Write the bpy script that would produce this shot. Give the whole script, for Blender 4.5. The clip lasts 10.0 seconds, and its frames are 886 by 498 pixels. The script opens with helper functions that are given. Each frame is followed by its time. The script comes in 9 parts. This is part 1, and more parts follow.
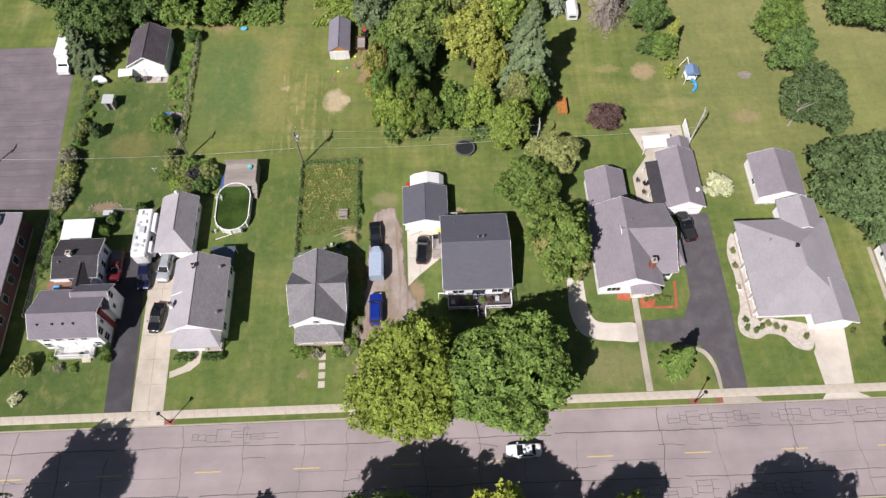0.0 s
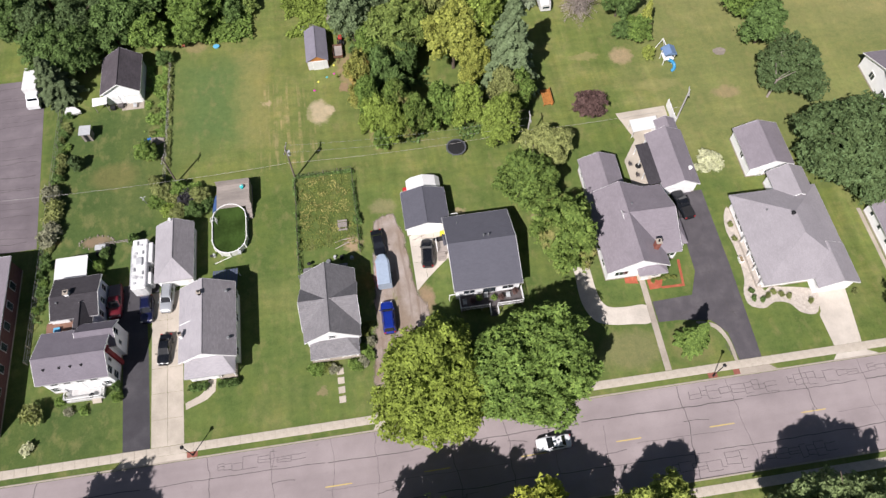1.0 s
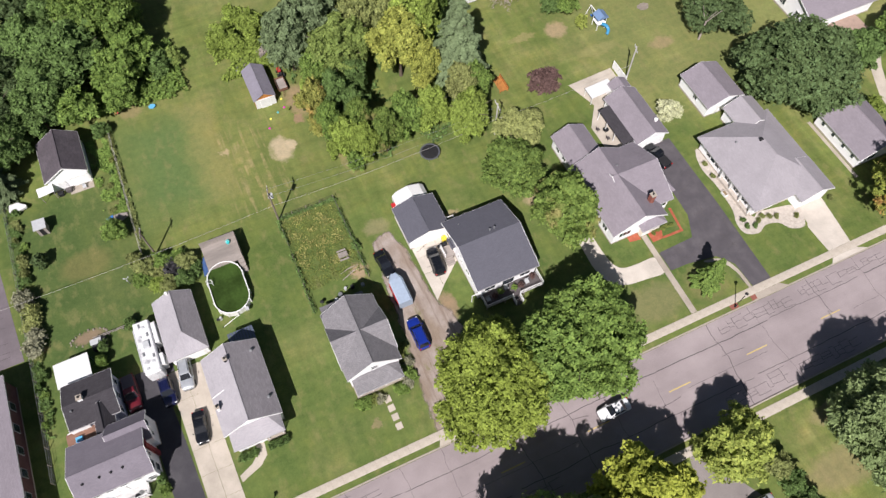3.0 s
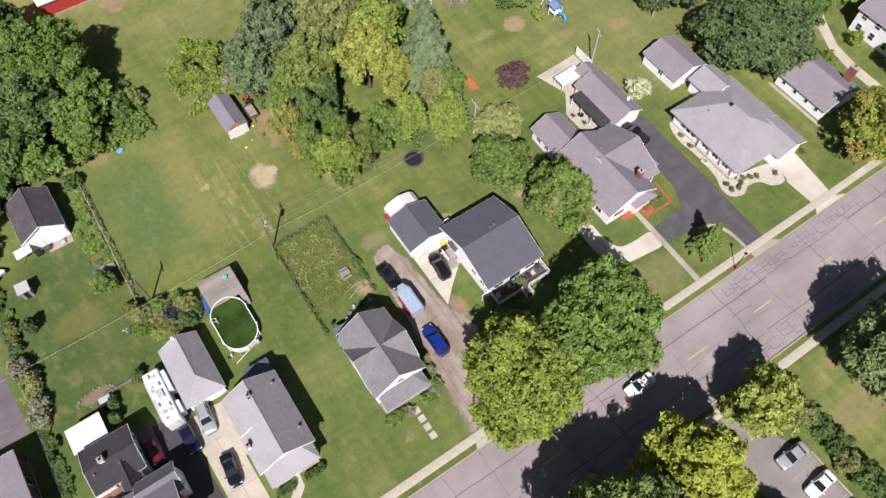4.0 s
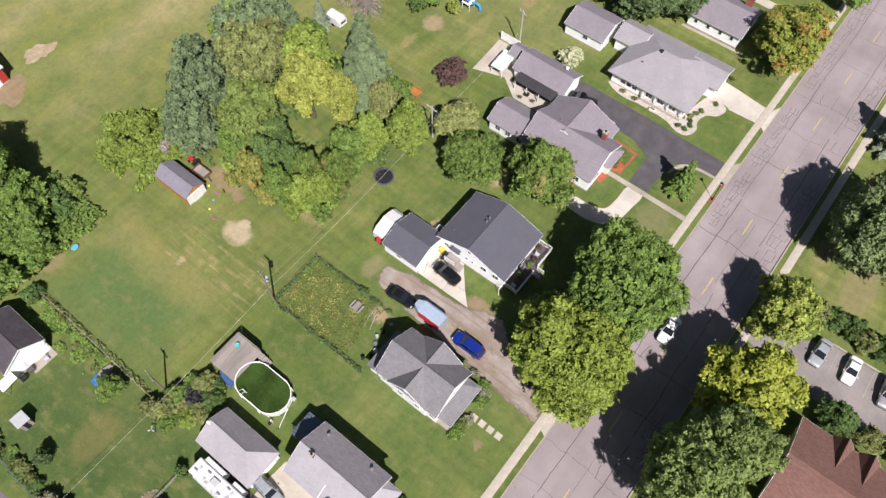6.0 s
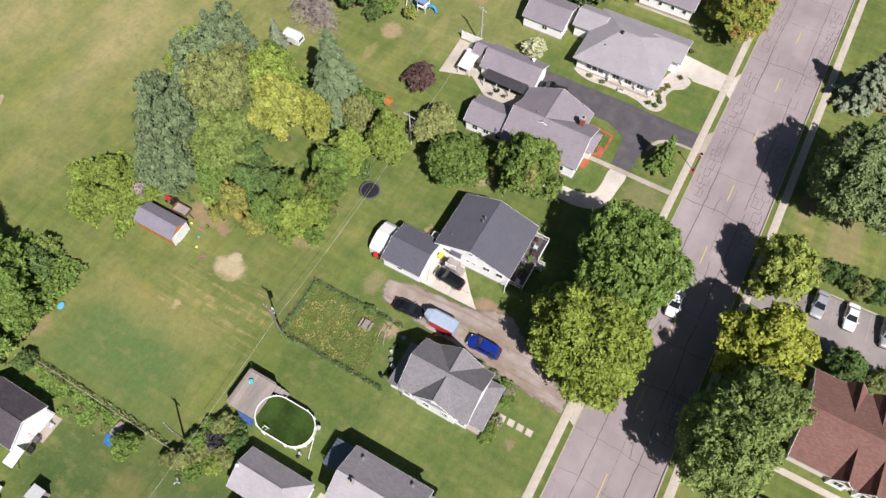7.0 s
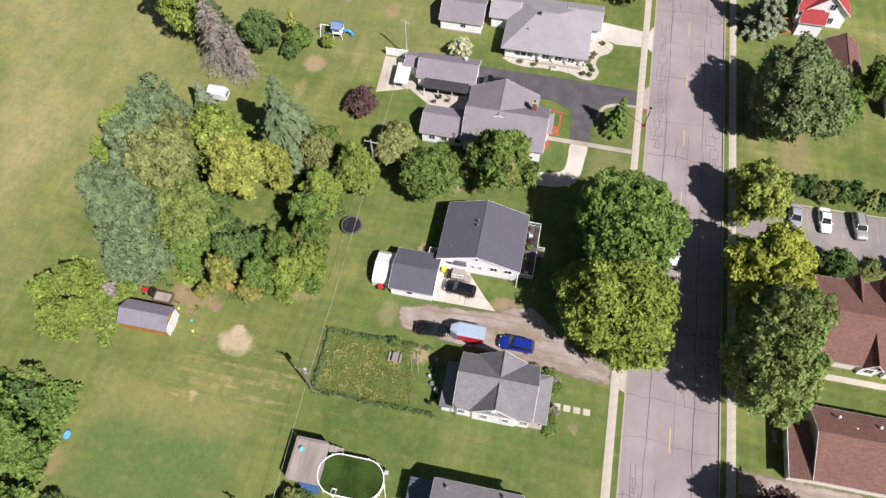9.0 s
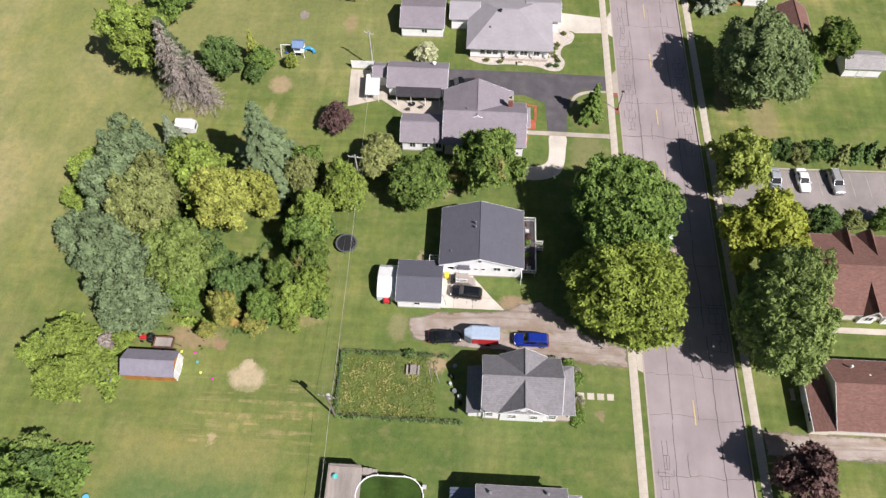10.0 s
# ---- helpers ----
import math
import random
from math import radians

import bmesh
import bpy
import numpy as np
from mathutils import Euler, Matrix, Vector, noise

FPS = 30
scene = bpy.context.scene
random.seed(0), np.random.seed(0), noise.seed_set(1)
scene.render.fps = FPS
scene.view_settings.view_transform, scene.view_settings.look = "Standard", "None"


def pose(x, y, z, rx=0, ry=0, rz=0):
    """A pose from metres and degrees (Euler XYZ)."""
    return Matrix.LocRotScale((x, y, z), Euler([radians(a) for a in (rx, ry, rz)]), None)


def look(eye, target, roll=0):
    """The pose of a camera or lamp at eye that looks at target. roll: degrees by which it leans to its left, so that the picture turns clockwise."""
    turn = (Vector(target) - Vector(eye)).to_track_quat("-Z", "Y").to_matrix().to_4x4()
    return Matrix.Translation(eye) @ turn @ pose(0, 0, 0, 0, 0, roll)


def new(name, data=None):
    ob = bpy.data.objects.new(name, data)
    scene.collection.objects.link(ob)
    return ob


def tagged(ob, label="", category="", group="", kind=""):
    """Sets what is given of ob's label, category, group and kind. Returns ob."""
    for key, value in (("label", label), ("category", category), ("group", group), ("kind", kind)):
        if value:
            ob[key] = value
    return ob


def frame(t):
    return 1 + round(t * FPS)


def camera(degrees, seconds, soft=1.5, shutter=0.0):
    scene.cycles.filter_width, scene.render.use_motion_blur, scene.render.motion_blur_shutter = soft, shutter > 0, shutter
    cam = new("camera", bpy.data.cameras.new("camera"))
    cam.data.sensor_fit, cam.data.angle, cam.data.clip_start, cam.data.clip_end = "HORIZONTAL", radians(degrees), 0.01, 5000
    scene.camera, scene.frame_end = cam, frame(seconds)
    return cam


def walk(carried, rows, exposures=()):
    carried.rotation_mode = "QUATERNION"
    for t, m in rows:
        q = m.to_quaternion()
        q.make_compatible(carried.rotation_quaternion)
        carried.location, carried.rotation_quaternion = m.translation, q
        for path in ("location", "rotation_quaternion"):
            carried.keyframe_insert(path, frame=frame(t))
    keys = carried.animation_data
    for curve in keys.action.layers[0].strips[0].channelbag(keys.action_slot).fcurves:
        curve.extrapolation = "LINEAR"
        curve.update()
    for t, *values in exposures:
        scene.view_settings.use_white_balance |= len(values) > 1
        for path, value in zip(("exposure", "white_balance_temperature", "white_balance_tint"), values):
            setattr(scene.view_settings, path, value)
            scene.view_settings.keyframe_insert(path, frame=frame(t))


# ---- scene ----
cam = camera(64.0, 10.0, soft=1.42)
# seconds, eye x, y, z, pitch, yaw, lean
PATH = [
    (0.0, -1.31, -26.85, 94.08, -62.12, -1.62, 0.66),
    (0.5, -4.41, -26.24, 94.10, -62.27, -4.85, 0.47),
    (1.0, -7.62, -25.53, 94.06, -62.34, -8.30, 0.39),
    (1.5, -11.01, -24.62, 94.04, -62.38, -11.98, 0.38),
    (2.0, -14.54, -23.48, 94.06, -62.40, -16.04, 0.30),
    (2.5, -18.06, -22.24, 93.99, -62.32, -20.23, 0.08),
    (4.0, -29.07, -17.22, 93.05, -61.36, -33.90, 0.09),
    (4.5, -32.21, -14.87, 93.08, -61.31, -38.35, -0.09),
    (5.0, -35.22, -12.21, 93.09, -61.26, -42.85, -0.15),
    (5.5, -38.01, -9.31, 93.03, -61.09, -47.32, -0.15),
    (7.0, -43.60, 0.70, 92.94, -61.06, -60.52, 0.07),
    (7.5, -45.13, 4.36, 93.04, -60.95, -64.96, 0.11),
    (8.0, -46.40, 8.02, 93.05, -60.84, -69.40, 0.19),
    (8.5, -47.39, 11.75, 92.91, -60.63, -73.80, 0.32),
    (9.0, -48.15, 15.54, 92.79, -60.42, -78.09, 0.38),
    (9.5, -48.54, 19.39, 92.63, -60.28, -82.38, 0.20),
    (10.0, -48.61, 23.26, 92.37, -60.08, -86.70, 0.30),
]
walk(cam, [(t, pose(x, y, z, 90 + pitch, 0, yaw) @ pose(0, 0, 0, 0, 0, -lean)) for t, x, y, z, pitch, yaw, lean in PATH],
     [(0.0, 0.47), (2.5, 0.47), (5.5, 0.54), (7.5, 0.56), (10.0, 0.61)])

# ---- light: a clear morning sky and one sun ----
SUN_FROM = Vector((-0.61, -0.79, 0)).normalized()
SUN_UP = 48.5
world = bpy.data.worlds.new("sky")
scene.world = world
world.use_nodes = True
wn = world.node_tree.nodes
sky = wn.new("ShaderNodeTexSky")
sky.sky_type, sky.sun_disc = "NISHITA", False
sky.sun_elevation = radians(SUN_UP)
sky.sun_rotation = radians(217.7)
sky.air_density, sky.dust_density = 1.0, 1.2
wn["Background"].inputs["Strength"].default_value = 0.033
world.node_tree.links.new(sky.outputs[0], wn["Background"].inputs[0])
sun = new("sun", bpy.data.lights.new("sun", "SUN"))
sun.data.energy, sun.data.angle, sun.data.color = 4.9, radians(0.55), (1.0, 0.942, 0.942)
c_up = math.cos(radians(SUN_UP))
sun_at = Vector((SUN_FROM.x * c_up, SUN_FROM.y * c_up, math.sin(radians(SUN_UP)))) * 200
sun.matrix_world = look(sun_at, (0, 0, 0))

# ---- materials ----
class Mat:
    """A node material under construction."""
    def __init__(self, name, rough=0.8, metal=0.0, spec=0.3):
        self.m = bpy.data.materials.new(name)
        self.m.use_nodes = True
        self.t = self.m.node_tree
        self.b = self.t.nodes["Principled BSDF"]
        self.b.inputs["Roughness"].default_value = rough
        self.b.inputs["Metallic"].default_value = metal
        self.b.inputs["Specular IOR Level"].default_value = spec
        self.co = None

    def n(self, kind, **kw):
        node = self.t.nodes.new(kind)
        for k, v in kw.items():
            node.inputs[k].default_value = v
        return node

    def link(self, a, b):
        self.t.links.new(a, b)
        return b

    def coords(self, scale=(1, 1, 1), rot=0.0):
        if self.co is None:
            self.co = self.t.nodes.new("ShaderNodeTexCoord").outputs["Object"]
        mp = self.t.nodes.new("ShaderNodeMapping")
        mp.inputs["Scale"].default_value = scale
        mp.inputs["Rotation"].default_value = (0, 0, rot)
        self.link(self.co, mp.inputs[0])
        return mp.outputs[0]

    def noise(self, scale, detail=4, stretch=(1, 1, 1), rough=0.55, rot=0.0):
        nd = self.n("ShaderNodeTexNoise", Scale=scale, Detail=detail, Roughness=rough)
        self.link(self.coords(stretch, rot), nd.inputs["Vector"])
        return nd.outputs["Fac"]

    def ramp(self, fac, stops):
        r = self.t.nodes.new("ShaderNodeValToRGB")
        e = r.color_ramp.elements
        for i, (pos, c) in enumerate(stops):
            el = e[i] if i < 2 else e.new(pos)
            el.position = pos
            el.color = (*c, 1) if not isinstance(c, float) else (c, c, c, 1)
        self.link(fac, r.inputs[0])
        return r.outputs[0]

    def mix(self, fac, a, b, how="MIX"):
        x = self.t.nodes.new("ShaderNodeMix")
        x.data_type, x.blend_type = "RGBA", how
        for sock, v in ((x.inputs[0], fac), (x.inputs[6], a), (x.inputs[7], b)):
            if isinstance(v, bpy.types.NodeSocket):
                self.link(v, sock)
            elif isinstance(v, tuple):
                sock.default_value = (*v, 1)
            else:
                sock.default_value = v
        return x.outputs[2]

    def math(self, op, a, b=0.0):
        x = self.t.nodes.new("ShaderNodeMath")
        x.operation = op
        for sock, v in ((x.inputs[0], a), (x.inputs[1], b)):
            if isinstance(v, bpy.types.NodeSocket):
                self.link(v, sock)
            else:
                sock.default_value = v
        return x.outputs[0]

    def bump(self, height, strength=0.3, dist=0.05):
        bp = self.n("ShaderNodeBump", Strength=strength, Distance=dist)
        self.link(height, bp.inputs["Height"])
        self.link(bp.outputs[0], self.b.inputs["Normal"])

    def color(self, c):
        if isinstance(c, tuple):
            self.b.inputs["Base Color"].default_value = (*c, 1)
        else:
            self.link(c, self.b.inputs["Base Color"])
        return self


def tint(c, k):
    return tuple(max(0.0, min(1.0, v * k)) for v in c)


def rough_mat(name, c, vary=0.25, scale=1.2, fine=14.0, rough=0.85, metal=0.0, bump=0.25, spec=0.3, stain=None, stretch=(1, 1, 1)):
    """Paint, concrete, plaster and the like: two scales of variation and a fine relief."""
    m = Mat(name, rough, metal, spec)
    a = m.ramp(m.noise(scale, 5, stretch), [(0.3, tint(c, 1 - vary)), (0.7, tint(c, 1 + vary))])
    b = m.ramp(m.noise(fine, 3, stretch), [(0.3, 0.82), (0.7, 1.0)])
    col = m.mix(1.0, a, b, "MULTIPLY")
    if stain:
        f = m.ramp(m.noise(scale * 0.45, 6, stretch), [(0.55, 0.0), (0.68, 0.8)])
        col = m.mix(f, col, stain)
    m.color(col)
    if bump:
        m.bump(m.noise(fine * 1.5, 4, stretch), bump, 0.02)
    return m.m


def roof_mat(name, c, along="y", course=0.16, tab=0.45, vary=0.07, speck=0.13, lines=0.75, stain=(0.05, 0.05, 0.055)):
    """Asphalt shingles: overlapping courses with staggered tabs, streaks and grit."""
    m = Mat(name, 0.92, 0, 0.2)
    br = m.n("ShaderNodeTexBrick", Scale=1.0)
    br.offset = 0.5
    br.inputs["Brick Width"].default_value = tab
    br.inputs["Row Height"].default_value = course
    br.inputs["Mortar Size"].default_value = 0.012
    br.inputs["Color1"].default_value = (*tint(c, 1 - speck), 1)
    br.inputs["Color2"].default_value = (*tint(c, 1 + speck), 1)
    br.inputs["Mortar"].default_value = (*tint(c, lines), 1)
    m.link(m.coords((1, 1, 1), 0 if along == "x" else radians(90)), br.inputs["Vector"])
    grit = m.ramp(m.noise(9, 5), [(0.3, 0.88), (0.72, 1.1)])
    big = m.ramp(m.noise(0.35, 4), [(0.3, 1 - vary), (0.7, 1 + vary)])
    col = m.mix(1.0, m.mix(1.0, br.outputs[0], grit, "MULTIPLY"), big, "MULTIPLY")
    streak = m.ramp(m.noise(0.8, 5, (1, 0.25, 1) if along == "y" else (0.25, 1, 1)), [(0.58, 0.0), (0.80, 0.13)])
    m.color(m.mix(streak, col, stain))
    m.bump(br.outputs["Fac"], -0.35, 0.02)
    return m.m


def siding_mat(name, c, lap=0.13, vary=0.05):
    m = Mat(name, 0.6, 0, 0.35)
    w = m.n("ShaderNodeTexWave", Scale=1.0 / lap / 6.283 * 3.1416)
    w.wave_type, w.bands_direction, w.wave_profile = "BANDS", "Z", "SAW"
    m.link(m.coords(), w.inputs["Vector"])
    dirt = m.ramp(m.noise(0.9, 5), [(0.3, 1 - vary * 2), (0.7, 1.0)])
    m.color(m.mix(1.0, m.mix(0.0, c, c), dirt, "MULTIPLY"))
    m.bump(w.outputs[1], -0.5, 0.02)
    return m.m


def leaf_mat(name, c, vary=0.35, hue=(0.0, 0.0, 0.0), thin=0.22, turn=None):
    """Leaves: each differs a little, and light comes through them."""
    m = Mat(name, 0.65, 0, 0.1)
    geo = m.t.nodes.new("ShaderNodeNewGeometry")
    obi = m.t.nodes.new("ShaderNodeObjectInfo")
    warm = tuple(max(0.0, a + h) for a, h in zip(c, hue))
    col = m.ramp(geo.outputs["Random Per Island"], [(0.0, tint(c, 1 - vary)), (0.55, c), (1.0, tint(warm, 1 + vary))])
    patch = m.ramp(m.noise(0.55, 3), [(0.35, 0.80), (0.68, 1.16)])
    if turn:
        col = m.mix(m.ramp(m.noise(0.28, 3), [(0.54, 0.0), (0.64, 0.75)]), col, turn)
    each = m.ramp(obi.outputs["Random"], [(0.0, 0.85), (1.0, 1.12)])
    col = m.mix(1.0, m.mix(1.0, col, patch, "MULTIPLY"), each, "MULTIPLY")
    m.color(col)
    tr = m.t.nodes.new("ShaderNodeBsdfTranslucent")
    m.link(col, tr.inputs[0])
    mx = m.t.nodes.new("ShaderNodeMixShader")
    mx.inputs[0].default_value = thin
    m.link(m.b.outputs[0], mx.inputs[1])
    m.link(tr.outputs[0], mx.inputs[2])
    m.link(mx.outputs[0], m.t.nodes["Material Output"].inputs[0])
    return m.m


def paint_mat(name, c, rough=0.3, metal=0.0, spec=0.5, coat=0.0):
    m = Mat(name, rough, metal, spec)
    f = m.ramp(m.noise(2.5, 4), [(0.3, 0.9), (0.7, 1.06)])
    m.color(m.mix(1.0, m.mix(0.0, c, c), f, "MULTIPLY"))
    m.b.inputs["Coat Weight"].default_value = coat
    return m.m


def lawn_mat():
    m = Mat("lawn", 0.95, 0, 0.1)
    sep = m.t.nodes.new("ShaderNodeSeparateXYZ")
    m.link(m.coords(), sep.inputs[0])
    x, y = sep.outputs[0], sep.outputs[1]
    base = m.ramp(m.noise(0.045, 5), [(0.28, (0.100, 0.134, 0.037)), (0.50, (0.138, 0.170, 0.048)), (0.72, (0.200, 0.210, 0.070))])
    # dry, worn turf in patches
    dry = m.ramp(m.noise(0.09, 7, rough=0.66), [(0.53, 0.0), (0.72, 0.8)])
    base = m.mix(dry, base, (0.235, 0.222, 0.092))
    bare = m.ramp(m.noise(0.21, 6, rough=0.6), [(0.68, 0.0), (0.78, 0.6)])
    base = m.mix(bare, base, (0.25, 0.19, 0.10))
    # mower tracks
    for st, rot in (((0.9, 0.03, 1), 0.0), ((0.05, 0.8, 1), 0.25)):
        base = m.mix(1.0, base, m.ramp(m.noise(1.0, 3, st, rot=rot), [(0.3, 0.86), (0.7, 1.13)]), "MULTIPLY")
    # old mowing areas: long soft blocks of darker turf
    block = m.ramp(m.noise(0.07, 2, (1.6, 0.7, 1), rot=0.1), [(0.42, 0.0), (0.56, 1.0)])
    base = m.mix(m.math("MULTIPLY", block, 0.42), base, (0.075, 0.118, 0.030))
    # hay field behind the lots: paler and drier
    edge = m.math("ADD", m.math("ADD", m.math("MULTIPLY", x, 0.35), y), m.math("MULTIPLY", m.noise(0.06, 4), 16.0))
    field = m.ramp(m.math("MULTIPLY", m.math("SUBTRACT", edge, 86.0), 0.05), [(0.0, 0.0), (1.0, 1.0)])
    straw = m.ramp(m.noise(0.05, 5, (0.6, 1.6, 1)), [(0.34, (0.170, 0.192, 0.060)), (0.52, (0.226, 0.226, 0.090)), (0.68, (0.290, 0.260, 0.124))])
    base = m.mix(field, base, straw)
    # a darker mown rectangle, a dry strip beside it, and wheel tracks across the back lawn
    wx = m.math("ADD", x, m.math("MULTIPLY", m.math("SUBTRACT", m.noise(0.22, 5), 0.5), 5.0))
    wy = m.math("ADD", y, m.math("MULTIPLY", m.math("SUBTRACT", m.noise(0.19, 5), 0.5), 6.0))
    def area(x0, x1, y0, y1, soft):
        d = m.math("MINIMUM", m.math("MINIMUM", m.math("SUBTRACT", wx, x0), m.math("SUBTRACT", x1, wx)), m.math("MINIMUM", m.math("SUBTRACT", wy, y0), m.math("SUBTRACT", y1, wy)))
        return m.ramp(m.math("ADD", m.math("MULTIPLY", d, 0.5 / soft), 0.5), [(0.0, 0.0), (1.0, 1.0)])
    base = m.mix(m.math("MULTIPLY", area(-62, 46, -1, 34, 6.0), 0.5), base, (0.080, 0.124, 0.036))
    base = m.mix(m.math("MULTIPLY", area(-41.0, -30.5, 49.5, 66, 1.6), 0.75), base, (0.092, 0.138, 0.040))
    base = m.mix(m.math("MULTIPLY", area(-30.4, -25.2, 46, 68, 1.2), 0.65), base, (0.250, 0.225, 0.085))
    ruts = m.ramp(m.noise(1.5, 2, (1.0, 0.035, 1), rot=0.06), [(0.52, 0.0), (0.62, 1.0)])
    broken = m.ramp(m.noise(0.5, 4), [(0.40, 0.0), (0.60, 1.0)])
    base = m.mix(m.math("MULTIPLY", m.math("MULTIPLY", area(-26.5, -17.5, 41.5, 59, 1.5), ruts), m.math("MULTIPLY", broken, 0.75)), base, (0.33, 0.265, 0.13))
    swath = m.ramp(m.noise(1.9, 2, (0.03, 0.9, 1), rot=0.5), [(0.35, 0.0), (0.65, 1.0)])
    base = m.mix(m.math("MULTIPLY", m.math("MULTIPLY", area(-44, -11, 22, 47, 2.5), swath), 0.22), base, (0.085, 0.125, 0.033))
    base = m.mix(m.math("MULTIPLY", area(-60, -42, 26, 58, 3.0), 0.85), base, (0.062, 0.099, 0.031))
    base = m.mix(m.math("MULTIPLY", area(-82, -47, -4, 9.5, 4.0), 0.82), base, (0.060, 0.096, 0.029))
    soft = m.ramp(m.noise(0.24, 5, rough=0.6), [(0.3, (0.80, 0.86, 0.84)), (0.5, (1.0, 1.0, 1.0)), (0.7, (1.20, 1.10, 1.05))])
    base = m.mix(1.0, base, soft, "MULTIPLY")
    base = m.mix(m.math("MULTIPLY", area(-46, -6, 41, 72, 5.0), 0.20), base, (0.205, 0.200, 0.072))
    base = m.mix(m.math("MULTIPLY", area(38, 95, 34, 95, 6.0), 0.40), base, (0.235, 0.228, 0.098))
    base = m.mix(m.math("MULTIPLY", area(-40, -29, 47, 66, 3.5), 0.55), base, (0.090, 0.150, 0.054))
    worn = m.ramp(m.noise(0.55, 6, (1.0, 0.6, 1), 0.68, 0.5), [(0.52, 0.0), (0.66, 0.5)])
    base = m.mix(worn, base, (0.200, 0.188, 0.078))
    # trodden and bare patches of soil, with broken edges
    fx = m.math("ADD", x, m.math("MULTIPLY", m.math("SUBTRACT", m.noise(0.8, 6, rough=0.7), 0.5), 2.6))
    fy = m.math("ADD", y, m.math("MULTIPLY", m.math("SUBTRACT", m.noise(0.9, 6, (1, 1.01, 1), 0.7, 0.6), 0.5), 2.6))
    for cx, cy, rx, ry, c, k in ((35.9, 56.2, 2.4, 2.2, (0.33, 0.25, 0.15), 0.85), (15.6, 26.4, 2.0, 1.5, (0.36, 0.28, 0.17), 0.85), (51.4, 45.8, 2.8, 1.5, (0.30, 0.22, 0.13), 0.6), (-4.0, 15.6, 1.3, 2.6, (0.27, 0.195, 0.125), 0.9), (-17.0, 51.9, 2.1, 3.0, (0.43, 0.35, 0.235), 0.85), (-15.2, 52.2, 0.9, 1.2, (0.44, 0.36, 0.24), 0.8), (-11.2, 60.4, 2.4, 4.2, (0.29, 0.205, 0.125), 0.75), (-12.4, 56.6, 0.9, 1.2, (0.27, 0.18, 0.115), 0.85), (-52.0, 32.4, 2.6, 1.1, (0.24, 0.17, 0.12), 0.8), (-58.6, 33.0, 1.2, 1.0, (0.30, 0.20, 0.08), 0.6), (-50.0, 44.0, 4.5, 3.0, (0.21, 0.17, 0.07), 0.4),
                                 (-13.8, 26.2, 1.6, 1.5, (0.34, 0.25, 0.16), 0.9), (2.8, 29.4, 1.4, 0.7, (0.32, 0.25, 0.15), 0.7), (-8.6, 32.0, 2.4, 1.6, (0.26, 0.22, 0.13), 0.5), (-25.6, 55.0, 0.9, 0.6, (0.36, 0.29, 0.17), 0.8), (-37.6, 69.6, 2.2, 1.6, (0.27, 0.21, 0.11), 0.6),
                                 (33.0, -26.0, 7.0, 3.0, (0.27, 0.215, 0.12), 0.55), (36.0, -19.6, 4.0, 1.6, (0.30, 0.23, 0.14), 0.5), (23.2, 3.6, 5.2, 3.4, (0.195, 0.185, 0.088), 0.7), (31.6, 3.4, 3.6, 3.4, (0.25, 0.20, 0.10), 0.4), (29.5, 57.0, 3.0, 1.0, (0.30, 0.25, 0.12), 0.5), (40.5, 49.0, 4.0, 1.6, (0.26, 0.24, 0.10), 0.5), (-19.8, 4.0, 0.7, 0.8, (0.26, 0.20, 0.12), 0.6), (-8.0, 46.0, 1.2, 4.5, (0.30, 0.24, 0.12), 0.55)):
        dx, dy = m.math("MULTIPLY", m.math("SUBTRACT", fx, cx), 1 / rx), m.math("MULTIPLY", m.math("SUBTRACT", fy, cy), 1 / ry)
        d2 = m.math("ADD", m.math("MULTIPLY", dx, dx), m.math("MULTIPLY", dy, dy))
        base = m.mix(m.math("MULTIPLY", m.ramp(d2, [(0.35, 1.0), (1.0, 0.0)]), k), base, c)
    blades = m.ramp(m.noise(4.0, 6, rough=0.75), [(0.25, 0.80), (0.75, 1.16)])
    fine = m.ramp(m.noise(1.1, 6, rough=0.66), [(0.3, (0.84, 0.88, 0.86)), (0.5, (1.0, 1.0, 1.0)), (0.7, (1.15, 1.09, 1.08))])
    m.color(m.mix(1.0, m.mix(1.0, base, blades, "MULTIPLY"), fine, "MULTIPLY"))
    m.bump(m.noise(7.0, 5, rough=0.7), 0.35, 0.05)
    return m.m


def slab_mat(name, c, worn, scale=0.25, rough=0.9, tracks=None):
    """Concrete and asphalt laid outdoors: blotches, tyre wear, fine aggregate."""
    m = Mat(name, rough, 0, 0.25)
    a = m.ramp(m.noise(scale, 6, rough=0.6), [(0.3, tint(c, 0.82)), (0.5, c), (0.72, worn)])
    grit = m.ramp(m.noise(16, 4), [(0.3, 0.84), (0.7, 1.1)])
    col = m.mix(1.0, a, grit, "MULTIPLY")
    spots = m.ramp(m.noise(1.3, 4), [(0.66, 0.0), (0.76, 0.35)])
    col = m.mix(spots, col, tint(c, 0.55))
    if tracks:
        st = m.ramp(m.noise(0.5, 4, tracks), [(0.42, 0.0), (0.66, 0.35)])
        col = m.mix(st, col, tint(c, 0.72))
    m.color(col)
    m.bump(m.noise(24, 4), 0.3, 0.01)
    return m.m


